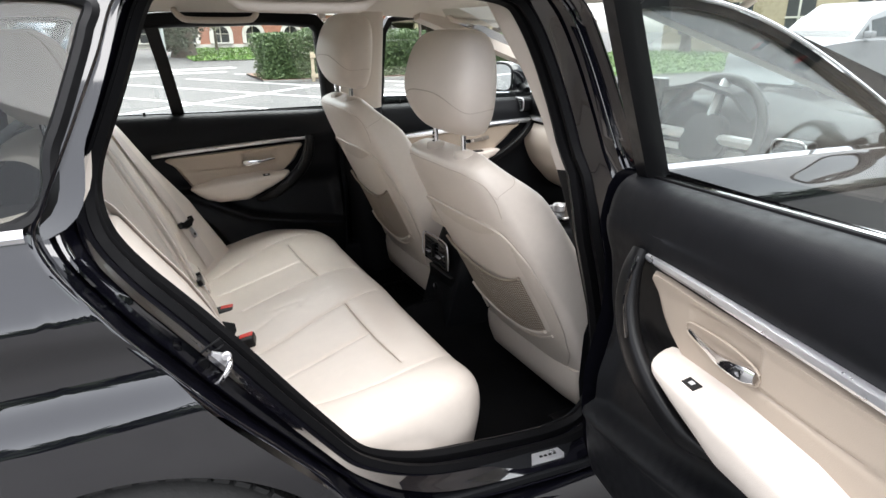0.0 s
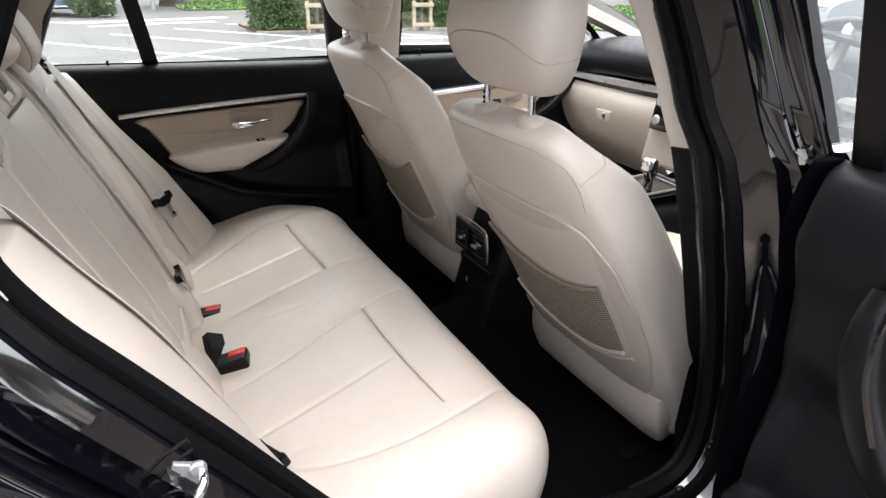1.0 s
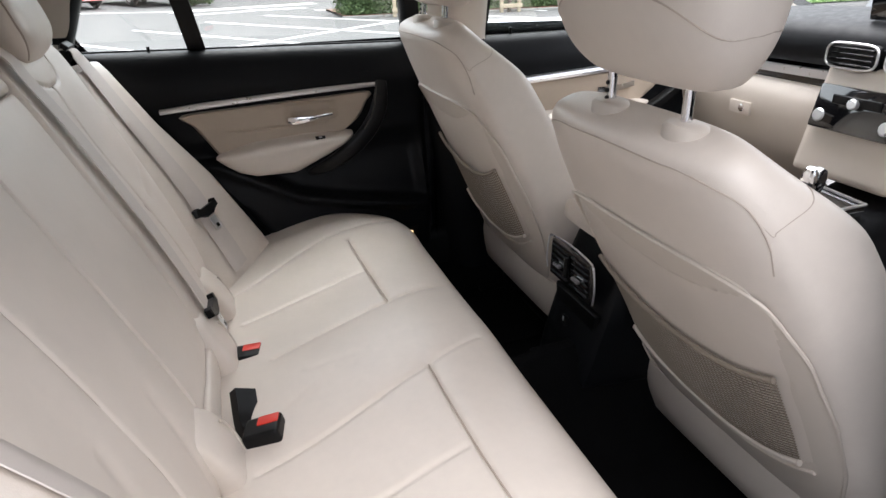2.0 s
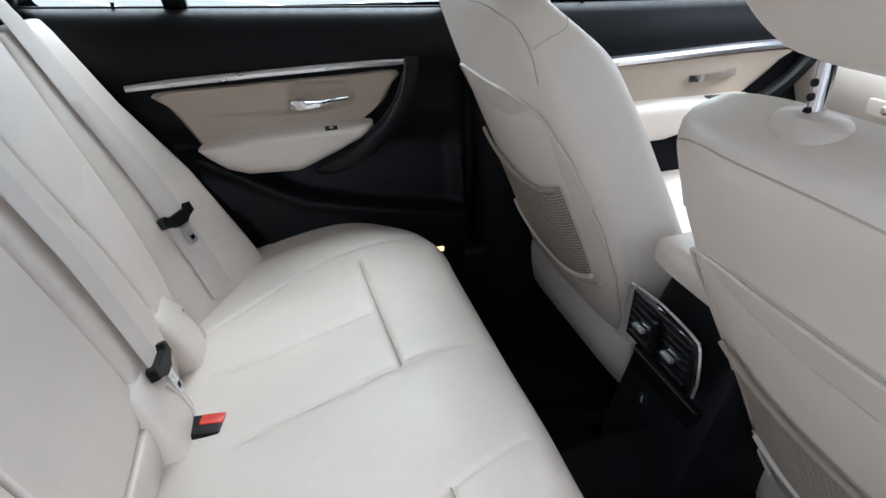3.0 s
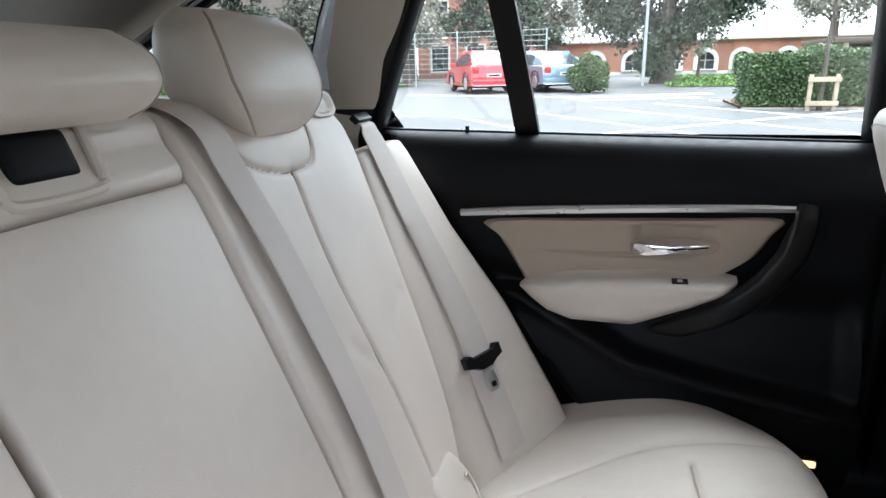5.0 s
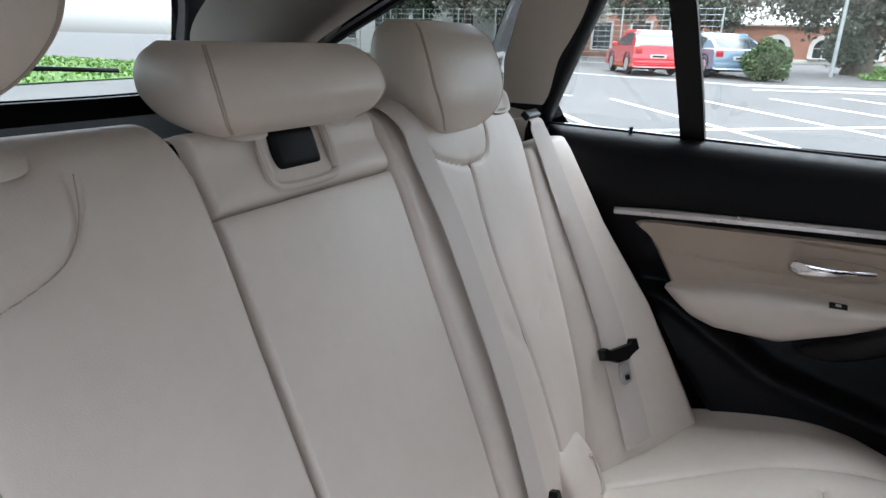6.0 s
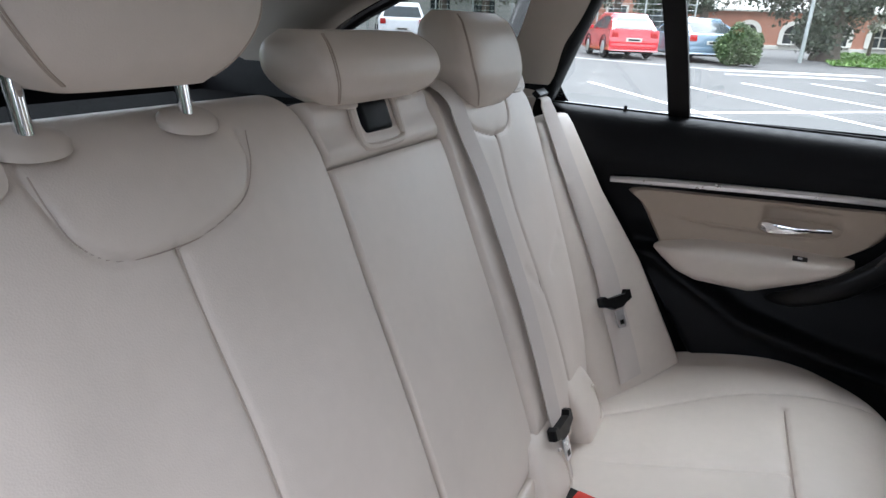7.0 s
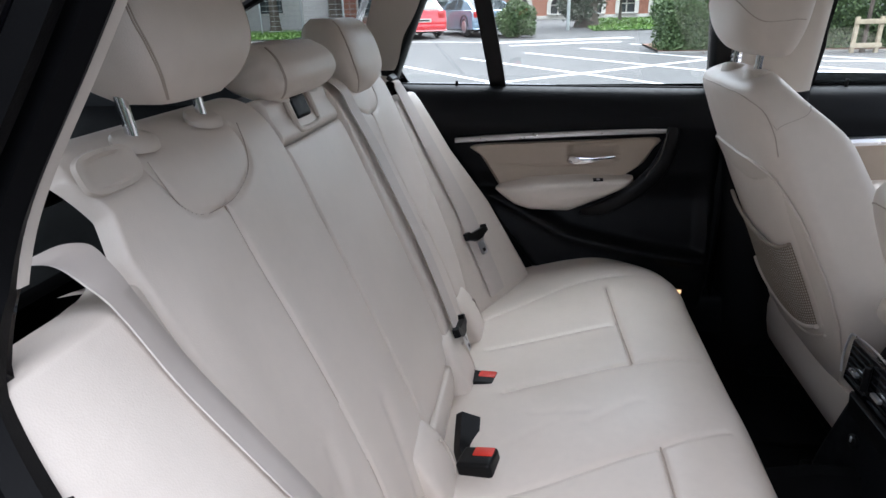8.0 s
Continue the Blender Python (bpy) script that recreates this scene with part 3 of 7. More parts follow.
def build_bench():
    ny, ns = 430, 210
    prof = spline(CUSHION, ns)
    y = np.concatenate([1.04 + 0.08 * np.linspace(0, 1, 30, endpoint=False) ** 1.6, np.linspace(1.12, 2.33, ny - 60), 2.43 - 0.10 * np.linspace(1, 0, 30) ** 1.6])
    X, Y = np.meshgrid(prof[:, 0], y, indexing="ij")
    Z = np.meshgrid(prof[:, 1], y, indexing="ij")[0]
    edge = np.minimum(Y - 1.04, 2.43 - Y)
    k = np.clip(edge / 0.15, 0, 1)
    k = (1 - (1 - k) ** 2.6) ** (1 / 2.6)
    k2 = np.clip(edge / 0.05, 0, 1)
    k2 = (1 - (1 - k2) ** 2.2) ** (1 / 2.2)
    kx = np.where(Y > YC, 1 - (1 - np.clip(edge / 0.21, 0, 1)) ** 2.2, k)
    X = 0.20 + (X - 0.20) * (0.72 + 0.28 * kx)
    top = step(Z, 0.30, 0.47)
    seat = lambda c: bell(Y, c, 0.15) * bell(X, 0.48, 0.16)
    rise = 0.012 * (bell(Y, 1.13, 0.07) + bell(Y, 2.30, 0.07)) * step(X, 0.3, 0.5) - 0.010 * (seat(1.42) + seat(2.02)) + 0.006 * bell(Y, YC, 0.10)
    for line in CUSHION_SEAMS:
        deep = line in CUSHION_SEAMS[:2]
        rise = rise - dip(X, Y, spline(line, 24), 0.0052 if deep else 0.0036, 0.0036 if deep else 0.0045) - dip(X, Y, spline(line, 24), 0.0020, 0.018)
    for line in SOFT_SEAMS:
        rise = rise - dip(X, Y, line, 0.0036, 0.006)
    for k3, (a, b) in enumerate(((1.66, 0.40), (1.74, 0.46), (1.70, 0.55), (1.30, 0.36))):
        rise = rise - dip(X, Y, [(b - 0.04, a - 0.02), (b + 0.05, a + 0.03 * (-1) ** k3)], 0.0014, 0.010)
    Z = Z + rise * top - (1 - k2) * 0.09 * top
    Z = np.where((Z < 0.42) & (X > 0.5), 0.42 + (Z - 0.42) * (0.40 + 0.60 * k), Z)
    P = np.stack([X, Y, Z], -1)
    ends = []
    for col, inward in ((P[:, :1], 1), (P[:, -1:], -1)):
        mid = np.array([0.45, 0.0, 0.36])
        e1 = col * 1.0
        e1[..., 0] = mid[0] + (col[..., 0] - mid[0]) * 0.93
        e1[..., 2] = mid[2] + (col[..., 2] - mid[2]) * 0.85
        e1[..., 1] -= 0.004 * inward
        e2 = e1 * 1.0
        e2[..., 0] = mid[0] + (e1[..., 0] - mid[0]) * 0.02
        e2[..., 2] = mid[2] + (e1[..., 2] - mid[2]) * 0.02
        ends.append((e1, e2))
    P = np.concatenate([ends[0][1], ends[0][0], P, ends[1][0], ends[1][1]], 1)
    cushion = part("cushion", grid(P), LEATHER, bench, "beige leather seat cushion with pressed seams")
    for line in CUSHION_SEAMS[:2]:
        pts = spline(line, 30)
        z = np.interp(pts[:, 0], [c[0] for c in CUSHION[:6]], [c[1] for c in CUSHION[:6]]) - 0.0045
        d = 0.010 * (bell(pts[:, 1], 1.42, 0.15) + bell(pts[:, 1], 2.02, 0.15)) * bell(pts[:, 0], 0.48, 0.16)
        seam_line(np.column_stack([pts, z - d + 0.0015]), "seam", cushion, 0.0015)

    # backrest sections
    profile = [(-0.06, -0.05), (-0.01, -0.012), (0.05, 0.004), (0.16, 0.010), (0.30, 0.010), (0.45, 0.006), (0.56, 0.004), (0.622, -0.004), (0.660, -0.026), (0.678, -0.066), (0.668, -0.13)]

    def rest(name, y0, y1, seams, shape, t0=-0.06, t1=9, lift=0.0, label="", soft=(), taper=None, mat=LEATHER):
        pr = spline(profile, 250)
        if t1 < 1:
            cut = [q for q in profile if t0 <= q[0] <= t1]
            h0 = np.interp(t0, [q[0] for q in profile[:8]], [q[1] for q in profile[:8]])
            h1 = np.interp(t1, [q[0] for q in profile[:8]], [q[1] for q in profile[:8]])
            pr = spline([(t0, h0 - 0.05), (t0, h0 - 0.012), (t0 + 0.012, h0), *[q for q in cut if t0 + 0.02 < q[0] < t1 - 0.02], (t1 - 0.012, h1), (t1, h1 - 0.012), (t1, h1 - 0.05)], 160)
        nyy = max(50, int((y1 - y0) / 0.0024))
        v = np.linspace(-1, 1, nyy)
        v = np.sign(v) * (1 - (1 - np.abs(v)) ** 1.25)
        T, V = np.meshgrid(pr[:, 0], v, indexing="ij")
        Hh = np.meshgrid(pr[:, 1], v, indexing="ij")[0] + lift
        ya, yb = np.full(T.shape, y0), np.full(T.shape, y1)
        if taper:
            yb = np.interp(T, EDGE_T, EDGE_Y if taper > 0 else EDGE_NEAR)
            if taper < 0:
                ya, yb = 2 * YC - yb, np.full(T.shape, y1)
        Y = (ya + yb) / 2 + V * (yb - ya) / 2
        e = np.minimum(Y - ya, yb - Y)
        Hh = Hh - 0.016 * (1 - np.clip(e / (0.012 if taper else 0.006), 0, 1)) ** 2.5 + shape(Y, T)
        for s in seams:
            Hh = Hh - dip(Y, T, spline(s, 40), 0.0036, 0.0034) - dip(Y, T, spline(s, 40), 0.0014, 0.016)
        for s in soft:
            Hh = Hh - dip(Y, T, s, 0.0032, 0.012)
        return part(name, grid(back_pt(Y, T, Hh)), mat, bench, label)

    def outer_shape(c, s):
        def f(Y, T):
            o = (Y - c) * s
            return (0.008 * bell(o, 0.14, 0.05) + 0.004 * bell(o, -0.14, 0.05)) * step(T, 0.0, 0.15) * (1 - step(T, 0.45, 0.6)) + 0.006 * bell(o, 0.0, 0.10) * bell(T, 0.2, 0.18) + 0.007 * bell(o, 0.0, 0.16) * bell(T, 0.62, 0.08)
        return f

    def mirrored(line):
        return [(2 * YC - a, b) for a, b in line]

    far = [
        [(2.035, 0.556), (2.029, 0.40), (2.036, 0.25), (2.042, 0.10)],
        [(1.926, 0.635), (1.934, 0.604), (1.954, 0.578), (2.0, 0.561), (2.035, 0.557), (2.082, 0.561), (2.105, 0.580), (2.114, 0.606), (2.118, 0.63)],
    ]
    creases = [[(1.20 + 0.03 * k, 0.03 + 0.02 * k), (1.24 + 0.03 * k, 0.14 + 0.04 * k)] for k in range(4)] + [[(1.48, 0.05), (1.50, 0.20)], [(1.33, 0.06), (1.30, 0.17)], [(2.10, 0.30), (2.16, 0.34)], [(1.99, 0.33), (2.02, 0.29)]]
    rests = [rest("backrest", 1.860, 2.300, far, outer_shape(2.035, 1), label="outer backrest with vertical seams", soft=creases, taper=1)]
    rests.append(rest("backrest", 1.130, 1.602, [mirrored(l) for l in far], outer_shape(1.395, -1), label="outer backrest with vertical seams", soft=creases, taper=-1))
    rest("centre_backrest", 1.604, 1.858, [], lambda Y, T: 0.004 * bell(Y, 1.73, 0.08), t0=0.06, t1=0.5775, lift=-0.001, label="fold-down armrest panel in the middle of the backrest")
    rest("centre_backrest_top", 1.604, 1.858, [], lambda Y, T: 0.0 * Y, t0=0.580, t1=0.655, lift=-0.001, label="upper middle piece with a belt slot")
    rest("centre_backrest_foot", 1.604, 1.858, [], lambda Y, T: 0.0 * Y, t0=-0.06, t1=0.057, lift=0.004)
    tb = np.linspace(-0.05, 0.62, 30)
    part("backing", grid(np.array([[back_pt(y, t, -0.014) for y in (1.575, 1.60, 1.86, 1.885)] for t in tb])), LEATHER, bench)
    for y0, y1 in ((1.604, 1.858),):
        part("belt_slot", joined(box(back_pt(1.718, 0.626, -0.012), (0.026, 0.062, 0.040), 0.008, 3, Matrix.Rotation(radians(-21), 4, "Y"))), BLACK, bench, "dark recess for the middle belt")
        rim = [back_pt(1.718 + a, 0.626 + b, 0.0) for a, b in ((-0.045, 0.03), (-0.045, -0.02), (-0.035, -0.034), (0.035, -0.034), (0.045, -0.02), (0.045, 0.03))]
        part("slot_frame", tube(spline(rim, 30), 0.005, 8), SHELL, bench)
    for r in rests:
        c = 2.035 if r is rests[0] else 1.395
        s = 1 if r is rests[0] else -1
        mid = [(c, 0.556), (c - 0.006 * s, 0.40), (c + 0.001, 0.25), (c + 0.007 * s, 0.10)]
        ln = spline(mid, 24)
        bul = 0.006 * bell(ln[:, 1], 0.2, 0.18) + 0.007 * bell(ln[:, 1], 0.62, 0.08)
        pts = back_pt(ln[:, 0], ln[:, 1], np.interp(ln[:, 1], [p[0] for p in profile[:8]], [p[1] for p in profile[:8]]) - 0.0050 + bul)
        seam_line(pts, "seam", r, 0.0013)
        ln = spline(far[1] if s > 0 else mirrored(far[1]), 40)
        hp = spline(profile, 250)
        pts = back_pt(ln[:, 0], ln[:, 1], np.interp(ln[:, 1], hp[:190, 0], hp[:190, 1]) - 0.0048 + 0.007 * bell(ln[:, 0], c, 0.16) * bell(ln[:, 1], 0.62, 0.08))
        seam_line(pts, "seam", r, 0.0006)

    # side bolsters between backrest and doors
    for s in (1, -1):
        te = 0.545 if s > 0 else 0.534
        t = np.concatenate([np.linspace(-0.05, te, 60), np.linspace(te + 0.003, te + 0.017, 8)])
        v = np.concatenate([[-0.06, -0.03], np.linspace(0, 1, 60), [1.03, 1.05, 1.06]])
        T, V = np.meshgrid(t, v, indexing="ij")
        vv = np.clip(V, 0, 1)
        Hh = bolster_h(vv, T, s < 0)
        Hh = Hh - np.where(V < 0, 0.04 * (V / -0.06), 0) - np.where(V > 1, 0.07 * (V - 1) / 0.06, 0)
        Hh = Hh - 0.05 * np.clip((T - te) / 0.017, 0, 1) ** 2.5
        yin = np.interp(T, EDGE_T, EDGE_Y if s > 0 else EDGE_NEAR) + (0.004 if s > 0 else -0.012)
        Y = yin + ((2.425 if s > 0 else 2.418) - yin) * np.clip(V, -0.02, 1.05)
        if s < 0:
            Y = 2 * YC - Y
        part("side_bolster", grid(back_pt(Y, T, Hh)), LEATHER, bench, "padded side bolster next to the door")

    # headrests: boxy pads with double seams along the front corners
    def headrest(name, cy, z0, zs, w, d, label, x0=0.015, lean=0.22, e=0.36):
        rings = []
        for q, (kw, kd) in zip(np.linspace(0, 1, len(zs)), zs):
            z = z0[0] + (z0[1] - z0[0]) * q
            ring = superring((x0 - lean * (z - z0[0]), cy, z), kd * d, kw * w, e, 96, (1, 0, 0), (0, 1, 0))
            for p in ring:
                v = (p[1] - cy) / w
                back = max(0.0, (x0 + d - p[0]) / (2 * d))
                p[1] -= 0.10 * w * v * back
                p[0] += 0.006 * max(0.0, 1 - v * v) * (p[0] > x0)
            rings.append(ring)
        rings = list(spline(np.array(rings).reshape(len(rings), -1), 44).reshape(44, 96, 3))
        ob = part(name, loft(rings), LEATHER, bench, label, 70)
        for side in (-1, 1):
            for k in (11.6, 12.4):
                a = int(k) if side > 0 else 96 - int(k)
                b = a + side
                pts = [np.array(r[a]) * (1 - k % 1) + np.array(r[b]) * (k % 1) + np.array((0.0002, 0.0002 * side, 0)) for r in rings[2:-2]]
                part("seam", tube(pts, 0.0009, 5), SEAM, ob)
        return ob

    shape = [(0.50, 0.40), (0.68, 0.66), (0.80, 0.84), (0.89, 0.95), (0.95, 1.0), (0.99, 1.0), (1.0, 0.99), (1.0, 0.96), (0.99, 0.91), (0.97, 0.83), (0.92, 0.70), (0.80, 0.42)]
    headrest("headrest", 2.037, (1.018, 1.158), shape, 0.117, 0.054, "lowered outer headrest in beige leather", x0=0.027)
    headrest("headrest", 1.392, (1.090, 1.255), shape, 0.122, 0.068, "raised outer headrest on chrome posts", x0=0.026)
    low = [(0.74, 0.40), (0.88, 0.72), (0.95, 0.90), (0.99, 1.0), (1.0, 1.0), (0.99, 0.95), (0.95, 0.80), (0.86, 0.50)]
    headrest("middle_headrest", 1.720, (1.053, 1.128), low, 0.128, 0.060, "low wide middle headrest")
    for cy, zt in ((1.392, 1.14), (2.035, 1.05), (1.727, 1.08)):
        for o in ((-0.065, 0.065) if cy != 1.727 else (-0.062, 0.062)):
            part("headrest_post", drum((0.020, cy + o, 1.045), (0.008, cy + o, zt), 0.006, 14), CHROME, bench, "chrome headrest post")
            q = [superring((0.020 - 0.001 * k, cy + o, 1.052 + dz), a, b, 1.0, 28, (1, 0, -0.3), (0, 1, 0)) for k, (dz, a, b) in enumerate(((0, 0.019, 0.027), (0.006, 0.019, 0.027), (0.010, 0.016, 0.023), (0.0115, 0.009, 0.013)))]
            part("post_collar", loft(q), SHELL, bench, "oval beige post collar")
    # moulded release cups on the outer shoulders
    for s in (1, -1):
        yy = YC + s * (0.470 if s > 0 else 0.453)
        hp = spline(profile, 250)[:190]
        A = []
        for f in (0.0, 0.35, 0.6, 0.75, 0.86, 0.95, 1.0):
            lift = -0.003 if f < 0.7 else (0.0 if f < 0.97 else -0.004)
            ring = superring((yy, 0.636, 0), 0.040 * f + 1e-4, 0.020 * f + 1e-4, 0.6, 40, (1, 0, 0), (0, 1, 0))
            A.append([back_pt(p[0], p[1], np.interp(p[1], hp[:, 0], hp[:, 1]) + lift + 0.0022) for p in ring])
        part("release_cup", grid(np.array(A), wrap_v=True), SHELL, bench, "moulded backrest release cup")
    # covers of the child-seat anchors
    for yy, lean_y in ((1.350, -0.10), (1.560, 0.10), (1.870, -0.10), (2.080, 0.10)):
        out = []
        for t, h, w, d in ((-0.055, 0.020, 0.050, 0.022), (-0.02, 0.030, 0.056, 0.024), (0.04, 0.030, 0.056, 0.024), (0.085, 0.022, 0.051, 0.022), (0.104, 0.012, 0.046, 0.019), (0.112, 0.000, 0.038, 0.014)):
            out.append(superring(back_pt(yy - lean_y * t, t, h - 0.026), d, w, 0.45, 36, B_OUT, (0, 1, 0)))
        cov = part("anchor_cover", loft(list(spline(np.array(out).reshape(len(out), -1), 22).reshape(22, 36, 3))), LEATHER, bench, "padded cover over a child-seat anchor")
        ring = [back_pt(yy + 0.022 + 0.010 * math.cos(a), 0.025 + 0.034 * math.sin(a), 0.0290) for a in np.linspace(-1.9, 1.9, 20)]
        part("pull_tab", tube(ring, 0.0022, 6), SHELL, cov)


build_bench()

# ---- seat belts ----


def ribbon(points, width=0.046, side=(0, 1, 0), thick=0.0013, n=60, fold=0.0):
    p = spline(points, n)
    s = np.array(side, float)
    s /= np.linalg.norm(s)
    prof = [(-width / 2, 0), (-width / 2 + 0.002, thick), (0, thick + 0.0006), (width / 2 - 0.002, thick), (width / 2, 0), (0, -thick)]
    up = []
    for i in range(n):
        t = p[min(i + 1, n - 1)] - p[max(i - 1, 0)]
        u = np.cross(s, t)
        up.append(u / np.linalg.norm(u))
    return sweep(p, prof, up=np.array(up))


def latch(parent, c, along, side):
    """The black slider bar and the steel tongue of a belt."""
    a = Vector(along).normalized()
    s = Vector(side).normalized()
    nrm = s.cross(a).normalized()
    if nrm.x < 0:
        nrm = -nrm
    s = a.cross(nrm)
    cc = Vector(c)
    at = lambda lift: (lambda u, v, w: cc + s * u + a * v + nrm * (w + lift))
    bar = [(-0.040, -0.004), (-0.040, 0.014), (-0.030, 0.016), (-0.024, 0.009), (0.024, 0.009), (0.030, 0.016), (0.040, 0.014), (0.040, -0.004), (0.022, -0.010), (0.012, -0.016), (-0.012, -0.016), (-0.022, -0.010)]
    part("slider", slab(bar, at(-0.005), 0.014, 0.003), BLACK_HARD, parent, "black plastic belt slider")
    tongue = [(-0.011, -0.02), (0.011, -0.02), (0.011, -0.052), (0.007, -0.056), (-0.007, -0.056), (-0.011, -0.052)]
    part("tongue", slab(tongue, at(0.003), 0.003, 0.0008), SATIN, parent, "steel belt tongue")
    part("tongue_slot", slab([(-0.005, -0.040), (0.005, -0.040), (0.005, -0.049), (-0.005, -0.049)], at(0.0062), 0.0006, 0.0002), BLACK_HARD, parent)


def seat_h(y, t):
    """Height of the bench's padding at a place of the backrest."""
    m = max(y, 2 * YC - y)
    yin = np.interp(t, EDGE_T, EDGE_Y if y > YC else EDGE_NEAR)
    if m > yin:
        return float(bolster_h(np.array(min(1.0, (m - yin) / (2.425 - yin))), t, y < YC))
    rise = np.interp(t, [0.05, 0.16, 0.30, 0.45, 0.56, 0.615, 0.648], [0.004, 0.010, 0.010, 0.006, 0.004, -0.008, -0.035])
    return float(rise + 0.006 * np.exp(-((m - 2.035) / 0.12) ** 2) + 0.003)


def belt(label, pts, latch_t, free=(), width=0.046, gap=0.004, steep=9.0):
    """A belt that lies on the bench: pts are (y, t); free are (y, t, h, tilt) points before it, in the air."""
    ctrl = [(y, t, h, k) for y, t, h, k in free]
    for y, t in pts:
        e = [seat_h(y + o * width / 2, t) for o in (-1, -0.5, 0, 0.5, 1)]
        tilt = max(-steep, min(steep, (e[4] - e[0]) / width))
        lift = max(q - tilt * o * width / 2 for q, o in zip(e, (-1, -0.5, 0, 0.5, 1)))
        ctrl.append((y, t, lift + gap, tilt))
    c = spline(ctrl, 70)
    A = []
    for y, t, h, k in c:
        row = []
        for o, th in ((-1, 0), (-0.96, 0.0013), (0, 0.0016), (0.96, 0.0013), (1, 0), (0, -0.0010)):
            row.append(back_pt(y + o * width / 2, t, h + k * o * width / 2 + th))
        A.append(row)
    b = thing("seat_belt", tuple(A[-1][2]), label, "seat belt", "rear seat belts")
    part("webbing", loft(A), WEBBING, b)
    i = int(np.argmin(np.abs(c[:, 1] - latch_t)))
    p = np.array(A[i])
    latch(b, p[2] + 0.004 * B_OUT, np.array(A[i - 4][2]) - np.array(A[i + 4][2]) if i < 65 else p[2] * 0 + B_UP, p[4] - p[0])
    return b


belt("beige seat belt over the outer rear seat", [(2.300, 0.575), (2.298, 0.54), (2.292, 0.44), (2.284, 0.33), (2.270, 0.22), (2.258, 0.15), (2.245, 0.06), (2.235, 0.0)], 0.170, [(2.302, 0.612, -0.06, 0.0), (2.302, 0.597, 0.004, 0.0)])
belt("beige seat belt of the middle rear seat", [(1.908, 0.585), (1.916, 0.50), (1.922, 0.42), (1.926, 0.28), (1.921, 0.12), (1.917, 0.04), (1.908, -0.03)], 0.085, [(1.885, 0.690, -0.08, 0.1), (1.893, 0.662, -0.015, 0.1), (1.902, 0.625, 0.012, 0.0)], gap=0.010)
belt("beige seat belt lying over the side bolster", [(1.158, 0.535), (1.158, 0.47), (1.166, 0.38), (1.190, 0.28), (1.212, 0.15), (1.236, 0.02), (1.250, -0.03)], 0.02, [(1.134, 0.548, -0.10, 0.2), (1.140, 0.594, -0.022, 0.1), (1.148, 0.592, 0.026, -0.1), (1.154, 0.565, 0.038, -0.3)], gap=0.005, steep=0.45)
part("belt_guide", box(back_pt(2.302, 0.604, 0.004), (0.012, 0.056, 0.016), 0.003, 2, Matrix.Rotation(radians(-50), 4, "Y")), BLACK_HARD, bench, "black belt guide")


def buckle(c, yaw, tilt, label, stalk=True):
    b = thing("belt_buckle", c, label, "belt buckle", "rear belt buckles")
    m = Matrix.Rotation(radians(yaw), 4, "Z") @ Matrix.Rotation(radians(tilt), 4, "Y")
    cc = Vector(c)
    part("housing", box(cc, (0.062, 0.050, 0.044), 0.007, 3, m), BLACK_HARD, b, "black buckle housing")
    part("button", box(cc + m @ Vector((0.010, 0.010, 0.0195)), (0.036, 0.022, 0.009), 0.003, 2, m), RED, b, "red release button")
    part("tongue_slit", box(cc + m @ Vector((0.0305, 0, -0.004)), (0.003, 0.030, 0.006), 0.001, 1, m), BLACK, b)
    if not stalk:
        return b
    base = [cc + m @ Vector(q) for q in ((-0.020, 0.006, -0.004), (-0.036, 0.030, -0.002), (-0.044, 0.060, 0.010), (-0.048, 0.095, 0.034))]
    part("stalk", sweep(spline(base, 14), [(-0.020, -0.010), (0.020, -0.010), (0.020, 0.010), (-0.020, 0.010)], up=(0.5, 0, 0.8)), BLACK_HARD, b, "black folded buckle stalk")
    return b


buckle((0.330, 1.600, 0.452), -14, -14, "black belt buckle with red button lying on the cushion")
buckle((0.312, 1.868, 0.430), -12, -6, "black belt buckle with red button sunk into the seat gap", False)

# ---- front seats ----
FRONT_BACK = [  # of the rest's rear face: x, z; half width; depth
    (1.17, 0.30, 0.262, 0.11), (1.12, 0.38, 0.272, 0.13), (1.067, 0.47, 0.272, 0.15), (1.022, 0.555, 0.268, 0.15), (0.98, 0.63, 0.264, 0.145),
    (0.935, 0.71, 0.258, 0.14), (0.898, 0.78, 0.248, 0.13), (0.866, 0.84, 0.235, 0.12), (0.843, 0.885, 0.218, 0.11), (0.828, 0.915, 0.200, 0.10), (0.826, 0.936, 0.182, 0.082), (0.836, 0.948, 0.155, 0.06)]


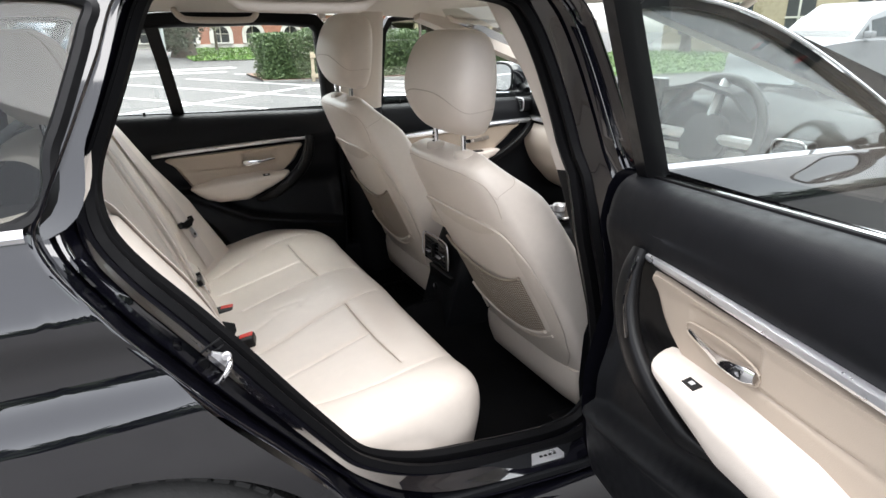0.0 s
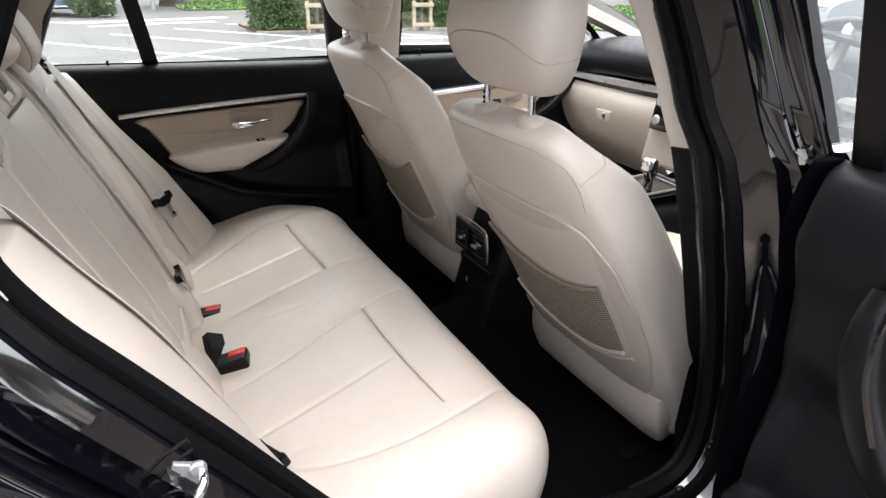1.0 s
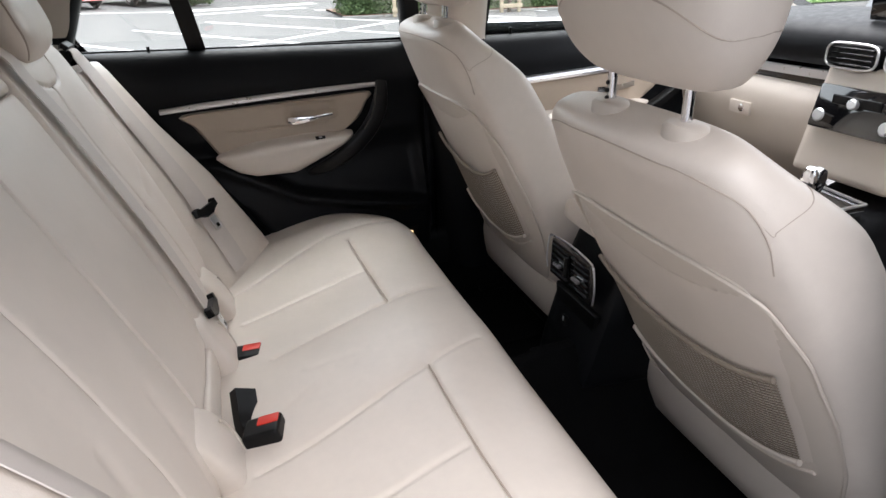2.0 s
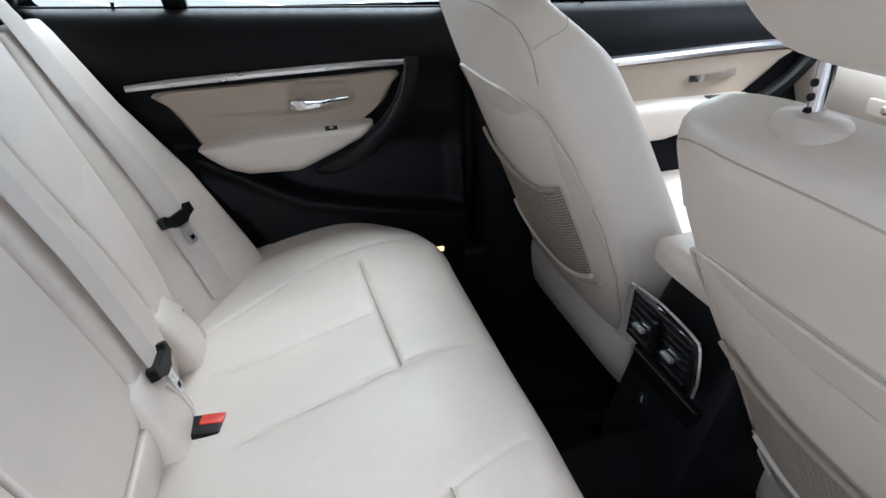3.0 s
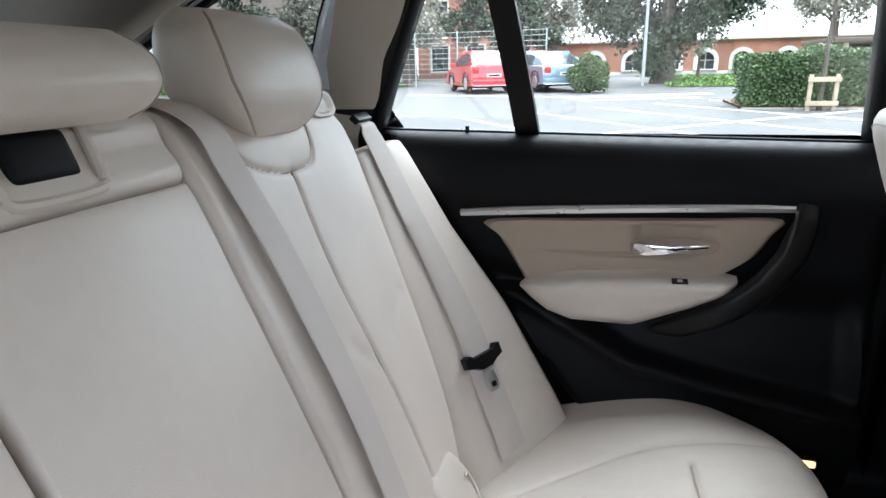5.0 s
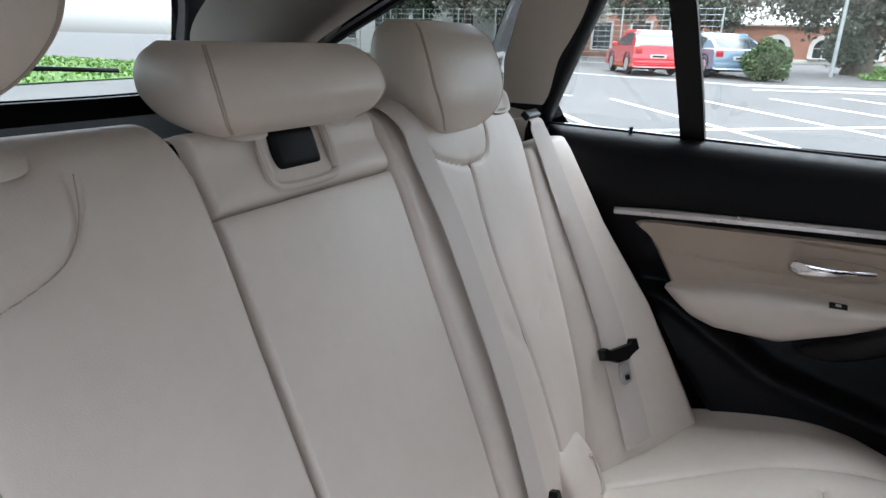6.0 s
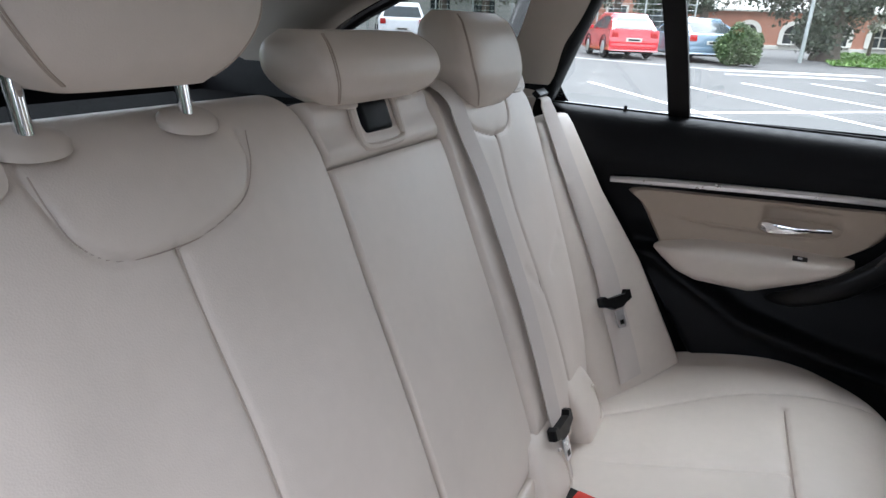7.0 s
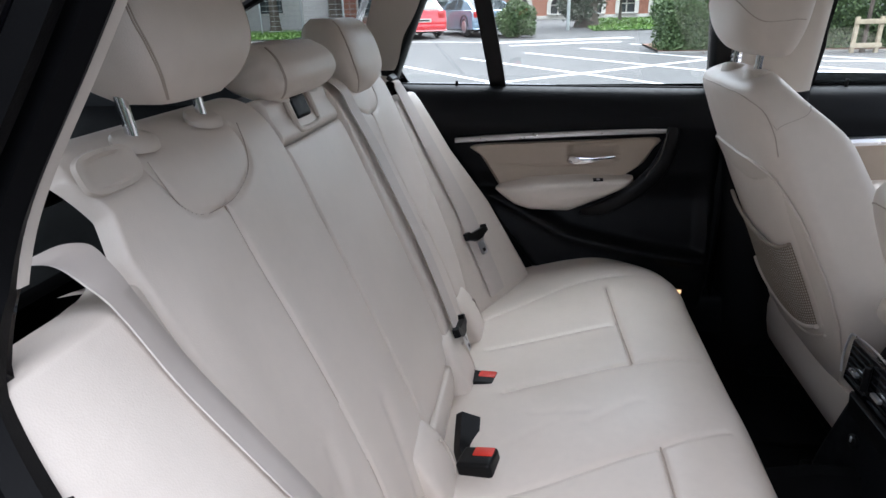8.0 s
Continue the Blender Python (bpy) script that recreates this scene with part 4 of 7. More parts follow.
def front_seat(cy, shift, rise, upright, SEAT_W, label, hup=0.0):
    """A front seat at cy: moved forward by shift, raised by rise, its rest turned up by upright degrees."""
    st = thing("front_seat", (1.3 + shift, cy, 0.2), label, "car seat", "front seats")
    FB = FRONT_BACK
    tab = spline(FB, 46)
    fx, fz = 0.877, 0.48
    rings = []
    for x, z, w, d in tab:
        ring = []
        for k in range(72):
            a = 2 * math.pi * k / 72
            ca, sa = math.cos(a), math.sin(a)
            yy = w * math.copysign(abs(ca) ** 0.55, ca)
            ff = d / 2 + d / 2 * math.copysign(abs(sa) ** (0.75 if sa < 0 else 0.6), sa)
            bol = 0.05 * step(np.array(abs(yy) / w), 0.55, 1.0) * (1 if sa > 0 else 0) * (1 - step(np.array(z), 0.80, 0.93))
            ff = ff + float(bol)
            ring.append((x + fx * ff, cy + SEAT_W * yy, z + fz * ff * 0.75))
        rings.append(ring)
    rest = part("backrest", loft(rings), LEATHER, st, "leather backrest", 60)

    def on(yo, z, out=0.0):
        x = np.interp(z, [q[1] for q in FB], [q[0] for q in FB])
        w = np.interp(z, [q[1] for q in FB], [q[2] for q in FB])
        d = np.interp(z, [q[1] for q in FB], [q[3] for q in FB])
        c = min(0.999, abs(yo) / w) ** (1 / 0.55)
        ff = d / 2 - d / 2 * max(0.0, 1 - c * c) ** 0.375 - out
        return (x + fx * ff, cy + SEAT_W * yo, z + fz * 0.75 * ff)

    # moulded rear shell with its rim
    def shell_pt(u, z, out=0.006):
        hw = np.interp(z, [0.36, 0.42, 0.50, 0.60, 0.71, 0.775, 0.797, 0.808], [0.20, 0.238, 0.252, 0.252, 0.241, 0.214, 0.185, 0.12])
        return on(u * hw, z, out)
    zz = np.linspace(0.36, 0.808, 90)
    uu = np.linspace(-1, 1, 80)
    A = np.zeros((90, 80, 3))
    for i, z in enumerate(zz):
        for j, u in enumerate(uu):
            hw = np.interp(z, [0.36, 0.42, 0.50, 0.60, 0.71, 0.775, 0.797, 0.808], [0.20, 0.238, 0.252, 0.252, 0.241, 0.214, 0.185, 0.12])
            edge = min((1 - abs(u)) * hw, 0.808 - z, z - 0.36)
            o = 0.006 * min(1, edge / 0.006) ** 0.5 - 0.004
            yo = u * hw
            brow = 0.752 + 0.9 * yo * yo
            pocket = float(step(np.array(z), 0.438 + 1.3 * yo * yo, 0.450 + 1.3 * yo * yo) * (1 - step(np.array(z), brow - 0.012, brow)) * (1 - step(np.array(abs(yo)), 0.198, 0.212)))
            pocket *= 1 - 0.55 * float(step(np.array(z), 0.62, 0.72)) * float(1 - step(np.array(abs(yo)), 0.105 + 0.25 * (0.74 - z), 0.130 + 0.25 * (0.74 - z)))
            A[i, j] = on(yo, z, o - 0.028 * pocket)
    shell = part("rear_shell", grid(A), SHELL, st, "moulded rear shell with map pocket recess")
    # patch on the recess floor, coloured darker to stand for its shade
    zz = np.linspace(0.455, 0.66, 24)
    L = np.array([[on(u * 0.186, max(z, 0.452 + 1.3 * (0.186 * u) ** 2), -0.0165) for u in np.linspace(-1, 1, 24)] for z in zz])
    part("pocket_shade_patch", grid(L), POCKET_SHADE, st, "brown textile patch with the map pocket's shade in its colour")
    rim = [shell_pt(u, z, 0.005) for u, z in [(-1, z) for z in np.linspace(0.38, 0.785, 20)] + [(u, 0.803) for u in np.linspace(-0.82, 0.82, 14)] + [(1, z) for z in np.linspace(0.785, 0.38, 20)]]
    part("shell_rim", tube(spline(rim, 110), 0.0028, 6), SHELL, shell)
    # elastic net of the pocket
    strands = []
    top = lambda yo: 0.612 + 1.15 * yo * yo
    low = lambda yo: 0.440 + 1.3 * yo * yo
    for k in range(30):
        pts = []
        for yo in np.linspace(-0.196, 0.196, 24):
            z = low(yo) + 0.006 + (top(yo) - low(yo) - 0.006) * k / 29
            pts.append(on(yo, z, 0.004 + 0.004 * math.cos(yo / 0.196 * 1.5)))
        strands.append(tube(pts, 0.0010, 4))
    for k in range(40):
        yo = -0.194 + 0.388 * k / 39
        strands.append(tube([on(yo, low(yo) + 0.006 + (top(yo) - low(yo) - 0.006) * q, 0.004 + 0.004 * math.cos(yo / 0.196 * 1.5)) for q in np.linspace(0, 1, 9)], 0.0009, 4))
    part("pocket_net", joined(*strands), NET, st, "elastic mesh net of the map pocket")
    part("net_hem", tube([on(yo, top(yo) + 0.002, 0.009) for yo in np.linspace(-0.198, 0.198, 30)], 0.0042, 8), NET, st)
    part("net_bar", tube([on(yo, low(yo), 0.007) for yo in np.linspace(-0.196, 0.196, 30)], 0.0052, 8), SHELL, st, "lower bar of the pocket")
    part("shell_rib", tube([on(yo, low(yo) - 0.020, 0.003) for yo in np.linspace(-0.212, 0.212, 30)], 0.0036, 8), SHELL, shell)
    # seam over the top of the cover, down its corners and forward over the shoulders
    ends = [(-0.222, 0.822), (-0.219, 0.860), (-0.203, 0.896), (-0.170, 0.918)]
    pts = [on(w, z, 0.0012) for w, z in ends] + [on(w, 0.926 + 0.005 * math.cos(w * 9), 0.0012) for w in np.linspace(-0.13, 0.13, 9)] + [on(-w, z, 0.0012) for w, z in ends[::-1]]
    part("seam", tube(spline(pts, 110), 0.0011, 5), SEAM, rest)
    for s in (-1, 1):
        path = []
        for q in np.linspace(0, 1, 14):
            f = 37.0 + 1.6 * q
            r = np.array(rings[int(f)]) * (1 - f % 1) + np.array(rings[int(f) + 1]) * (f % 1)
            w = (0.75 + 0.165 * s * (1 + 1.0 * q)) * 72
            k0 = int(math.floor(w))
            path.append(r[k0 % 72] + (r[(k0 + 1) % 72] - r[k0 % 72]) * (w - k0) + np.array((0, 0, 0.0006)))
        path = [np.array(on(s * 0.203, 0.896, 0.0008))] + path[3:]
        part("seam", tube(spline(path, 40), 0.0006, 5), SEAM, rest)
    # hinge cover and base
    rings2 = [superring((x, cy, z), a, w, 0.35, 56, (0.95, 0, 0.25), (0, 1, 0)) for x, z, a, w in ((1.150, 0.372, 0.020, 0.236), (1.158, 0.345, 0.030, 0.240), (1.168, 0.305, 0.034, 0.240), (1.178, 0.268, 0.034, 0.238), (1.186, 0.250, 0.024, 0.230))]
    part("lower_trim", loft(rings2), SHELL, st, "plastic trim under the backrest")
    for s in (-1, 1):
        q = [superring((1.168 + 0.02 * k, cy + s * 0.222, 0.292 + 0.004 * k), a, b, 0.7, 28, (0, 0, 1), (0, 1, 0)) for k, (a, b) in enumerate(((0.016, 0.010), (0.034, 0.020), (0.044, 0.025), (0.046, 0.026), (0.040, 0.024), (0.020, 0.012)))]
        part("hinge_cover", loft(q), SHELL, st, "rounded beige hinge cover")
    cush = []
    for x, z, w, h in ((1.14, 0.43, 0.20, 0.05), (1.18, 0.44, 0.245, 0.08), (1.30, 0.45, 0.258, 0.085), (1.45, 0.465, 0.258, 0.085), (1.57, 0.478, 0.250, 0.08), (1.64, 0.475, 0.225, 0.06), (1.665, 0.465, 0.18, 0.03)):
        cush.append(superring((x, cy, z - 0.02), w * SEAT_W, h, 0.5, 48, (0, 1, 0), (0, 0, 1)))
    part("cushion", loft(cush), LEATHER, st, "leather seat cushion", 60)
    part("seat_base", box((1.40, cy, 0.30), (0.42, 0.44, 0.18), 0.03, 3), BLACK, st, "black seat base")
    for s in (-1, 1):
        part("seat_rail", box((1.40, cy + s * 0.19, 0.205), (0.60, 0.04, 0.03), 0.006, 2), BLACK_HARD, st)
    # headrest
    hy = cy + (-0.013 if cy < YC else -0.020)
    hz = [(1.000, 0.080, 0.026, 0.022), (1.008, 0.100, 0.040, 0.018), (1.03, 0.120, 0.053, 0.010), (1.06, 0.134, 0.063, 0.004), (1.10, 0.142, 0.068, 0.0), (1.14, 0.141, 0.066, 0.003), (1.18, 0.133, 0.060, 0.008), (1.21, 0.118, 0.050, 0.013), (1.228, 0.095, 0.036, 0.016), (1.236, 0.06, 0.018, 0.018)]
    tab = spline([(z, w, d, o) for z, w, d, o in hz], 40)
    head = part("headrest", loft([superring((0.862 + o, hy, z + hup), d, w * 1.16, 0.62, 56, (1, 0, 0), (0, 1, 0)) for z, w, d, o in tab]), LEATHER, st, "padded leather headrest", 70)
    pts = []
    for a in np.linspace(-2.0, 2.0, 70):
        z = 1.102 - 0.042 * math.sin(min(abs(a) / 1.35, 1.25) * math.pi / 2) ** 2
        w, d, o = (np.interp(z, tab[:, 0], tab[:, k]) for k in (1, 2, 3))
        ca, sa = -math.cos(a), math.sin(a)
        pts.append((0.862 + o + (d + 0.0004) * math.copysign(abs(ca) ** 0.62, ca), hy + (w * 1.15 + 0.0004) * math.copysign(abs(sa) ** 0.62, sa), z + hup))
    part("seam", tube(pts, 0.0012, 5), SEAM, head)
    for s in (-1, 1):
        p = part("headrest_post", drum((0.868, hy + s * 0.075, 0.925), (0.866, hy + s * 0.075, 1.02 + hup), 0.0065, 16), CHROME, st, "chrome headrest post")
        if s > 0:
            for k in range(4):
                part("notch", drum((0.858, hy + 0.075, 0.962 + 0.010 * k), (0.8605, hy + 0.075, 0.962 + 0.010 * k), 0.003, 8), BLACK_HARD, p)
        part("post_collar", loft([superring((0.868, hy + s * 0.075, 0.956 + dz), a, b, 1.0, 28, (1, 0, 0), (0, 1, 0)) for dz, a, b in ((-0.01, 0.024, 0.032), (0.008, 0.023, 0.031), (0.013, 0.019, 0.026), (0.015, 0.010, 0.013))]), SHELL, st, "round beige post collar")
    hinge = Vector((1.1, cy, 0.4))
    turn = Matrix.Translation(hinge + Vector((shift, 0, rise))) @ Matrix.Rotation(radians(upright), 4, "Y") @ Matrix.Translation(-hinge)
    slide = Matrix.Translation((shift, 0, 0))
    for ob in st.children_recursive:
        ob.data.transform(slide @ Matrix.Translation((0, 0, rise)) if ob.name.startswith("cushion") else slide if ob.name.startswith(("seat_base", "seat_rail")) else turn)
    return st


front_seat(1.405, -0.02, 0.012, 0.0, 0.985, "beige leather driver's seat with net map pocket on its back", 0.006)
front_seat(2.145, -0.09, 0.065, 3.8, 0.95, "beige leather passenger seat with net map pocket on its back", -0.005)

# ---- rear doors ----


def bez(a, b, n):
    return np.linspace(a, b, n)


def rear_door(mp, label, opened):
    """A rear door: mp(l, d, z) sets it, l back from the front edge, d inwards from the pane, z up."""
    th = thing("rear_door", tuple(mp(0.0, -0.06, 0.6)), label, "car door", "rear doors")
    lmax = lambda z: np.interp(z, [0.30, 0.42, 0.55, 0.70, 0.85, 0.97, 1.0], [0.40, 0.47, 0.56, 0.68, 0.80, 0.89, 0.88])
    prof = [(-0.012, 0.955), (0.0, 0.968), (0.022, 0.970), (0.045, 0.962), (0.060, 0.940), (0.070, 0.905), (0.074, 0.88), (0.070, 0.855), (0.062, 0.82), (0.060, 0.76), (0.066, 0.70), (0.085, 0.64), (0.100, 0.58), (0.104, 0.50), (0.098, 0.42), (0.080, 0.355), (0.04, 0.33), (0.0, 0.325)]
    pr = spline(prof, 150)
    nl = 60
    A = np.zeros((150, nl, 3))
    for i, (d, z) in enumerate(pr):
        for j, f in enumerate(np.linspace(0, 1, nl)):
            l = f * lmax(z)
            edge = min(l, lmax(z) - l)
            dd = d * min(1, (edge / 0.03)) ** 0.5 if edge < 0.03 else d
            ridge = np.interp(l, [0.0, 0.10, 0.244, 0.40, 0.504, 0.60], [0.525, 0.538, 0.562, 0.597, 0.650, 0.70])
            fold = float(step(np.array(z), ridge - 0.010, ridge + 0.003)) * float(step(np.array(0.76 - z), 0.0, 0.10))
            lip = math.exp(-((z - ridge + 0.016) / 0.016) ** 2)
            A[i, j] = mp(l, dd + (0.016 * lip - 0.040 * fold) * min(1.0, edge / 0.06), z + 0.018 * (f - 0.5) * (z > 0.9))
    part("panel", grid(A), BLACK, th, "black soft door panel", 60)
    # outer skin
    A = np.array([[mp(f * (lmax(z) + 0.03) - 0.02, d, z) for f in np.linspace(0, 1, 30)] for d, z in ((-0.02, 0.972), (-0.062, 0.955), (-0.082, 0.91), (-0.082, 0.88), (-0.074, 0.80), (-0.080, 0.65), (-0.072, 0.45), (-0.05, 0.32), (0.0, 0.31))])
    part("outer_skin", grid(A), PAINT, th, "glossy black outer skin")
    edge = [(d, z) for d, z in prof] + [(-0.05, 0.32), (-0.072, 0.45), (-0.080, 0.65), (-0.074, 0.80), (-0.082, 0.91), (-0.062, 0.955)]
    part("front_edge", raw([mp(0.0, d * 0.93, z) for d, z in edge], [tuple(range(len(edge)))]), PAINT, th)
    # window: frame, divider, panes
    lean_d = lambda z: 0.36 * (z - 0.97)
    W = lambda l, z, o=0.0: mp(l, lean_d(z) + o, z)
    fr = [(0.035, 0.965), (0.060, 1.12), (0.085, 1.262), (0.11, 1.287), (0.25, 1.297), (0.42, 1.293), (0.62, 1.287), (0.735, 1.272), (0.780, 1.235), (0.840, 1.12), (0.902, 0.990), (0.906, 0.967)]
    fp = np.vstack([spline(fr[:3], 14), spline(fr[3:8], 24), spline(fr[8:], 16)])
    part("window_frame", sweep([W(l, z) for l, z in fp], [(-0.022, -0.020), (0.026, -0.020), (0.030, 0.0), (0.026, 0.018), (-0.010, 0.018), (-0.020, 0.006)], up=[np.array(W(l, z, 1.0)) - np.array(W(l, z)) for l, z in fp]), BLACK_HARD, th, "black window frame")
    part("frame_seal", tube([W(l - 0.016 * (0.45 - l) / 0.45, z - 0.006, 0.006) for l, z in fp], 0.008, 6, up=(0.3, 0.9, 0.1)), RUBBER, th)
    part("divider", sweep([W(l, z, 0.004) for l, z in ((0.598, 0.955), (0.612, 1.05), (0.632, 1.17), (0.655, 1.29))], [(-0.021, -0.012), (0.021, -0.012), (0.021, 0.010), (-0.021, 0.010)], up=np.array(W(0.6, 1.0, 1.0)) - np.array(W(0.6, 1.0))), BLACK_HARD, th, "black window divider bar")
    pane = np.vstack([[(0.04, 0.955)], fp, [(0.90, 0.955)]])
    g = part("window_pane", raw([W(l, z, -0.004) for l, z in pane] + [W(l, z, 0.0) for l, z in pane], [tuple(range(len(pane))), tuple(range(2 * len(pane) - 1, len(pane) - 1, -1))] + [(k, (k + 1) % len(pane), len(pane) + (k + 1) % len(pane), len(pane) + k) for k in range(len(pane))]), GLASS, th, "closed clear side window")
    g.visible_shadow = False
    part("belt_chrome", tube([mp(l, -0.022, 0.966 + 0.018 * (l / 0.9 - 0.5)) for l in np.linspace(0.0, 0.87, 24)], 0.006, 8), CHROME, th, "bright metal window line")
    part("belt_rubber", tube([mp(l, 0.004, 0.969 + 0.018 * (l / 0.9 - 0.5)) for l in np.linspace(0.03, 0.885, 24)], 0.0055, 8), RUBBER, th)
    part("lock_pin", joined(drum(mp(0.712, 0.018, 0.966), mp(0.712, 0.018, 0.988), 0.0038, 12), drum(mp(0.712, 0.018, 0.968), mp(0.712, 0.018, 0.972), 0.008, 14)), BLACK_HARD, th, "black lock pin")
    # silver strip
    P = lambda l, d, z: mp(l, d, z)
    sp = spline([(0.150, 0.077, 0.864), (0.30, 0.079, 0.860), (0.50, 0.079, 0.850), (0.62, 0.079, 0.843), (0.712, 0.078, 0.836)], 50)
    sc = np.interp(np.linspace(0, 1, 50), [0, 0.1, 0.85, 1.0], [0.75, 1.0, 1.15, 0.95])
    inw = np.array(mp(0.3, 1.0, 0.85)) - np.array(mp(0.3, 0.0, 0.85))
    part("trim_strip", sweep([P(*q) for q in sp], [(-0.0072, -0.008), (0.0072, -0.008), (0.0068, -0.001), (0.002, 0.0020), (-0.0045, 0.0010)], up=inw, scale=sc), SATIN, th, "satin aluminium trim strip")
    # beige insert below the strip
    ins = spline([(0.665, 0.822), (0.64, 0.79), (0.597, 0.72), (0.572, 0.675), (0.545, 0.655), (0.49, 0.648), (0.40, 0.648), (0.375, 0.655), (0.33, 0.695), (0.27, 0.735), (0.215, 0.775), (0.190, 0.815), (0.178, 0.846), (0.30, 0.842), (0.50, 0.833)], 110, closed=True)
    mid = ins.mean(0)
    A = []
    for f in np.concatenate([np.linspace(0, 0.96, 30), [0.985, 1.0, 1.003]]):
        row = []
        for q in ins:
            p = mid + (q - mid) * f
            d = np.interp(p[1], [0.64, 0.70, 0.76, 0.82, 0.86], [0.070, 0.064, 0.062, 0.063, 0.070]) + 0.011
            d -= 0.012 * max(0, (f - 0.96) / 0.04)
            d -= 0.0045 * math.exp(-((p[1] - 0.772 - 0.02 * (0.4 - p[0])) / 0.0035) ** 2) if p[0] > 0.30 else 0
            rec = step(np.array(p[0]), 0.275, 0.29) * (1 - step(np.array(p[0]), 0.395, 0.41)) * step(np.array(p[1]), 0.776, 0.786) * (1 - step(np.array(p[1]), 0.825, 0.833))
            d -= 0.010 * float(rec)
            row.append(mp(p[0], d, p[1]))
        A.append(row)
    part("door_insert", grid(np.array(A), wrap_v=True), DOOR_LEATHER, th, "beige padded insert", 60)
    # armrest: a flat pad on top, a slanting front face below it
    A = []
    for l in np.linspace(0.600, 0.236, 50):
        zt = np.interp(l, [0.23, 0.25, 0.364, 0.504, 0.586, 0.60], [0.744, 0.745, 0.746, 0.736, 0.718, 0.708])
        zb = min(np.interp(l, [0.23, 0.31, 0.395, 0.406, 0.505, 0.547, 0.583, 0.60], [0.735, 0.689, 0.652, 0.650, 0.651, 0.664, 0.688, 0.703]), zt - 0.004)
        e = (1 - (1 - min(1.0, (0.602 - l) / 0.10)) ** 2.2) * (1 - (1 - min(1.0, (l - 0.234) / 0.045)) ** 2.6)
        row = []
        for q, o in spline([(-0.10, -0.010), (0.0, 0.004), (0.05, 0.018), (0.15, 0.040), (0.24, 0.0475), (0.40, 0.0500), (0.62, 0.0490), (0.84, 0.040), (1.0, 0.018), (1.06, -0.008)], 40):
            row.append(mp(l, 0.074 + o * (0.15 + 0.85 * e), zt + (zb - zt) * q))
        A.append(row)
    arm = part("armrest", grid(np.array(A)), LEATHER, th, "beige leather armrest pad", 70)
    part("window_switch", slab([(-0.013, -0.007), (0.013, -0.007), (0.013, 0.007), (-0.013, 0.007)], lambda u, v, w: mp(0.328 + u, 0.103 + v, 0.7372 - 0.30 * v + w), 0.004, 0.001), BLACK_HARD, arm, "black window switch")
    part("switch_mark", slab([(-0.004, -0.003), (0.004, -0.003), (0.004, 0.003), (-0.004, 0.003)], lambda u, v, w: mp(0.328 + u, 0.103 + v, 0.7402 - 0.30 * v + w), 0.002, 0.0006), SATIN, arm)
    # curved black grip
    gp = spline([(0.146, 0.078, 0.872), (0.152, 0.096, 0.842), (0.168, 0.112, 0.796), (0.203, 0.124, 0.748), (0.256, 0.126, 0.702), (0.318, 0.116, 0.664), (0.370, 0.092, 0.644)], 60)
    part("grip", sweep([P(*q) for q in gp], [(0.022 * math.copysign(abs(math.cos(a)) ** 0.75, math.cos(a)), -0.004 + 0.014 * math.copysign(abs(math.sin(a)) ** 0.8, math.sin(a))) for a in np.linspace(0, 2 * math.pi, 20, endpoint=False)], up=inw, scale=np.interp(np.linspace(0, 1, 60), [0, 0.2, 0.6, 0.85, 0.96, 1], [0.70, 1, 1.0, 0.80, 0.5, 0.15])), BLACK_HARD, th, "curved black pull grip")
    # added gloss strip that stands for the highlight line along the grip
    g2 = spline([(0.164, 0.092, 0.866), (0.170, 0.106, 0.838), (0.184, 0.122, 0.800), (0.214, 0.134, 0.758)], 30)
    part("grip_highlight", sweep([P(*q) for q in g2], [(-0.0022, -0.002), (0.0022, -0.002), (0.0022, 0.0015), (-0.0022, 0.0015)], up=inw), PIANO, th, "added gloss black strip for the highlight along the grip")
    # inner handle with its cup
    cup = spline([(0.27, 0.800), (0.30, 0.806), (0.36, 0.806), (0.402, 0.798), (0.410, 0.785), (0.398, 0.774), (0.34, 0.773), (0.28, 0.783)], 50, closed=True)
    part("handle_bezel", tube([mp(l, 0.0745, z) for l, z in cup], 0.0016, 6, closed=True), DOOR_LEATHER, th)
    hp = spline([(0.286, 0.082, 0.797), (0.320, 0.087, 0.794), (0.350, 0.088, 0.789), (0.380, 0.084, 0.787), (0.404, 0.076, 0.787)], 26)
    part("inner_handle", sweep([P(*q) for q in hp], [(-0.006, -0.003), (0.006, -0.003), (0.006, 0.002), (0.0, 0.004), (-0.006, 0.002)], up=inw, scale=np.interp(np.linspace(0, 1, 26), [0, 0.4, 0.6, 0.9, 1], [0.45, 0.7, 1.2, 1.7, 1.2])), CHROME, th, "satin chrome inner handle")
    return th


def far_door(l, d, z):
    return (0.90 - l, 2.49 - d, z)


DOOR_A = radians(76.9)
DOOR_O = (0.938, 0.821)
DOOR_RISE = 0.0406


def near_door(l, d, z):
    c, s = math.cos(DOOR_A), math.sin(DOOR_A)
    d = d + 0.059 * (z - 0.70)
    return (DOOR_O[0] - c * l - s * d, DOOR_O[1] - s * l + c * d, z + DOOR_RISE * l + 0.057)


rear_door(far_door, "closed rear door with black panel, beige insert and aluminium strip", False)
rear_door(near_door, "wide open rear door with black panel and beige insert", True)

# ---- front doors ----


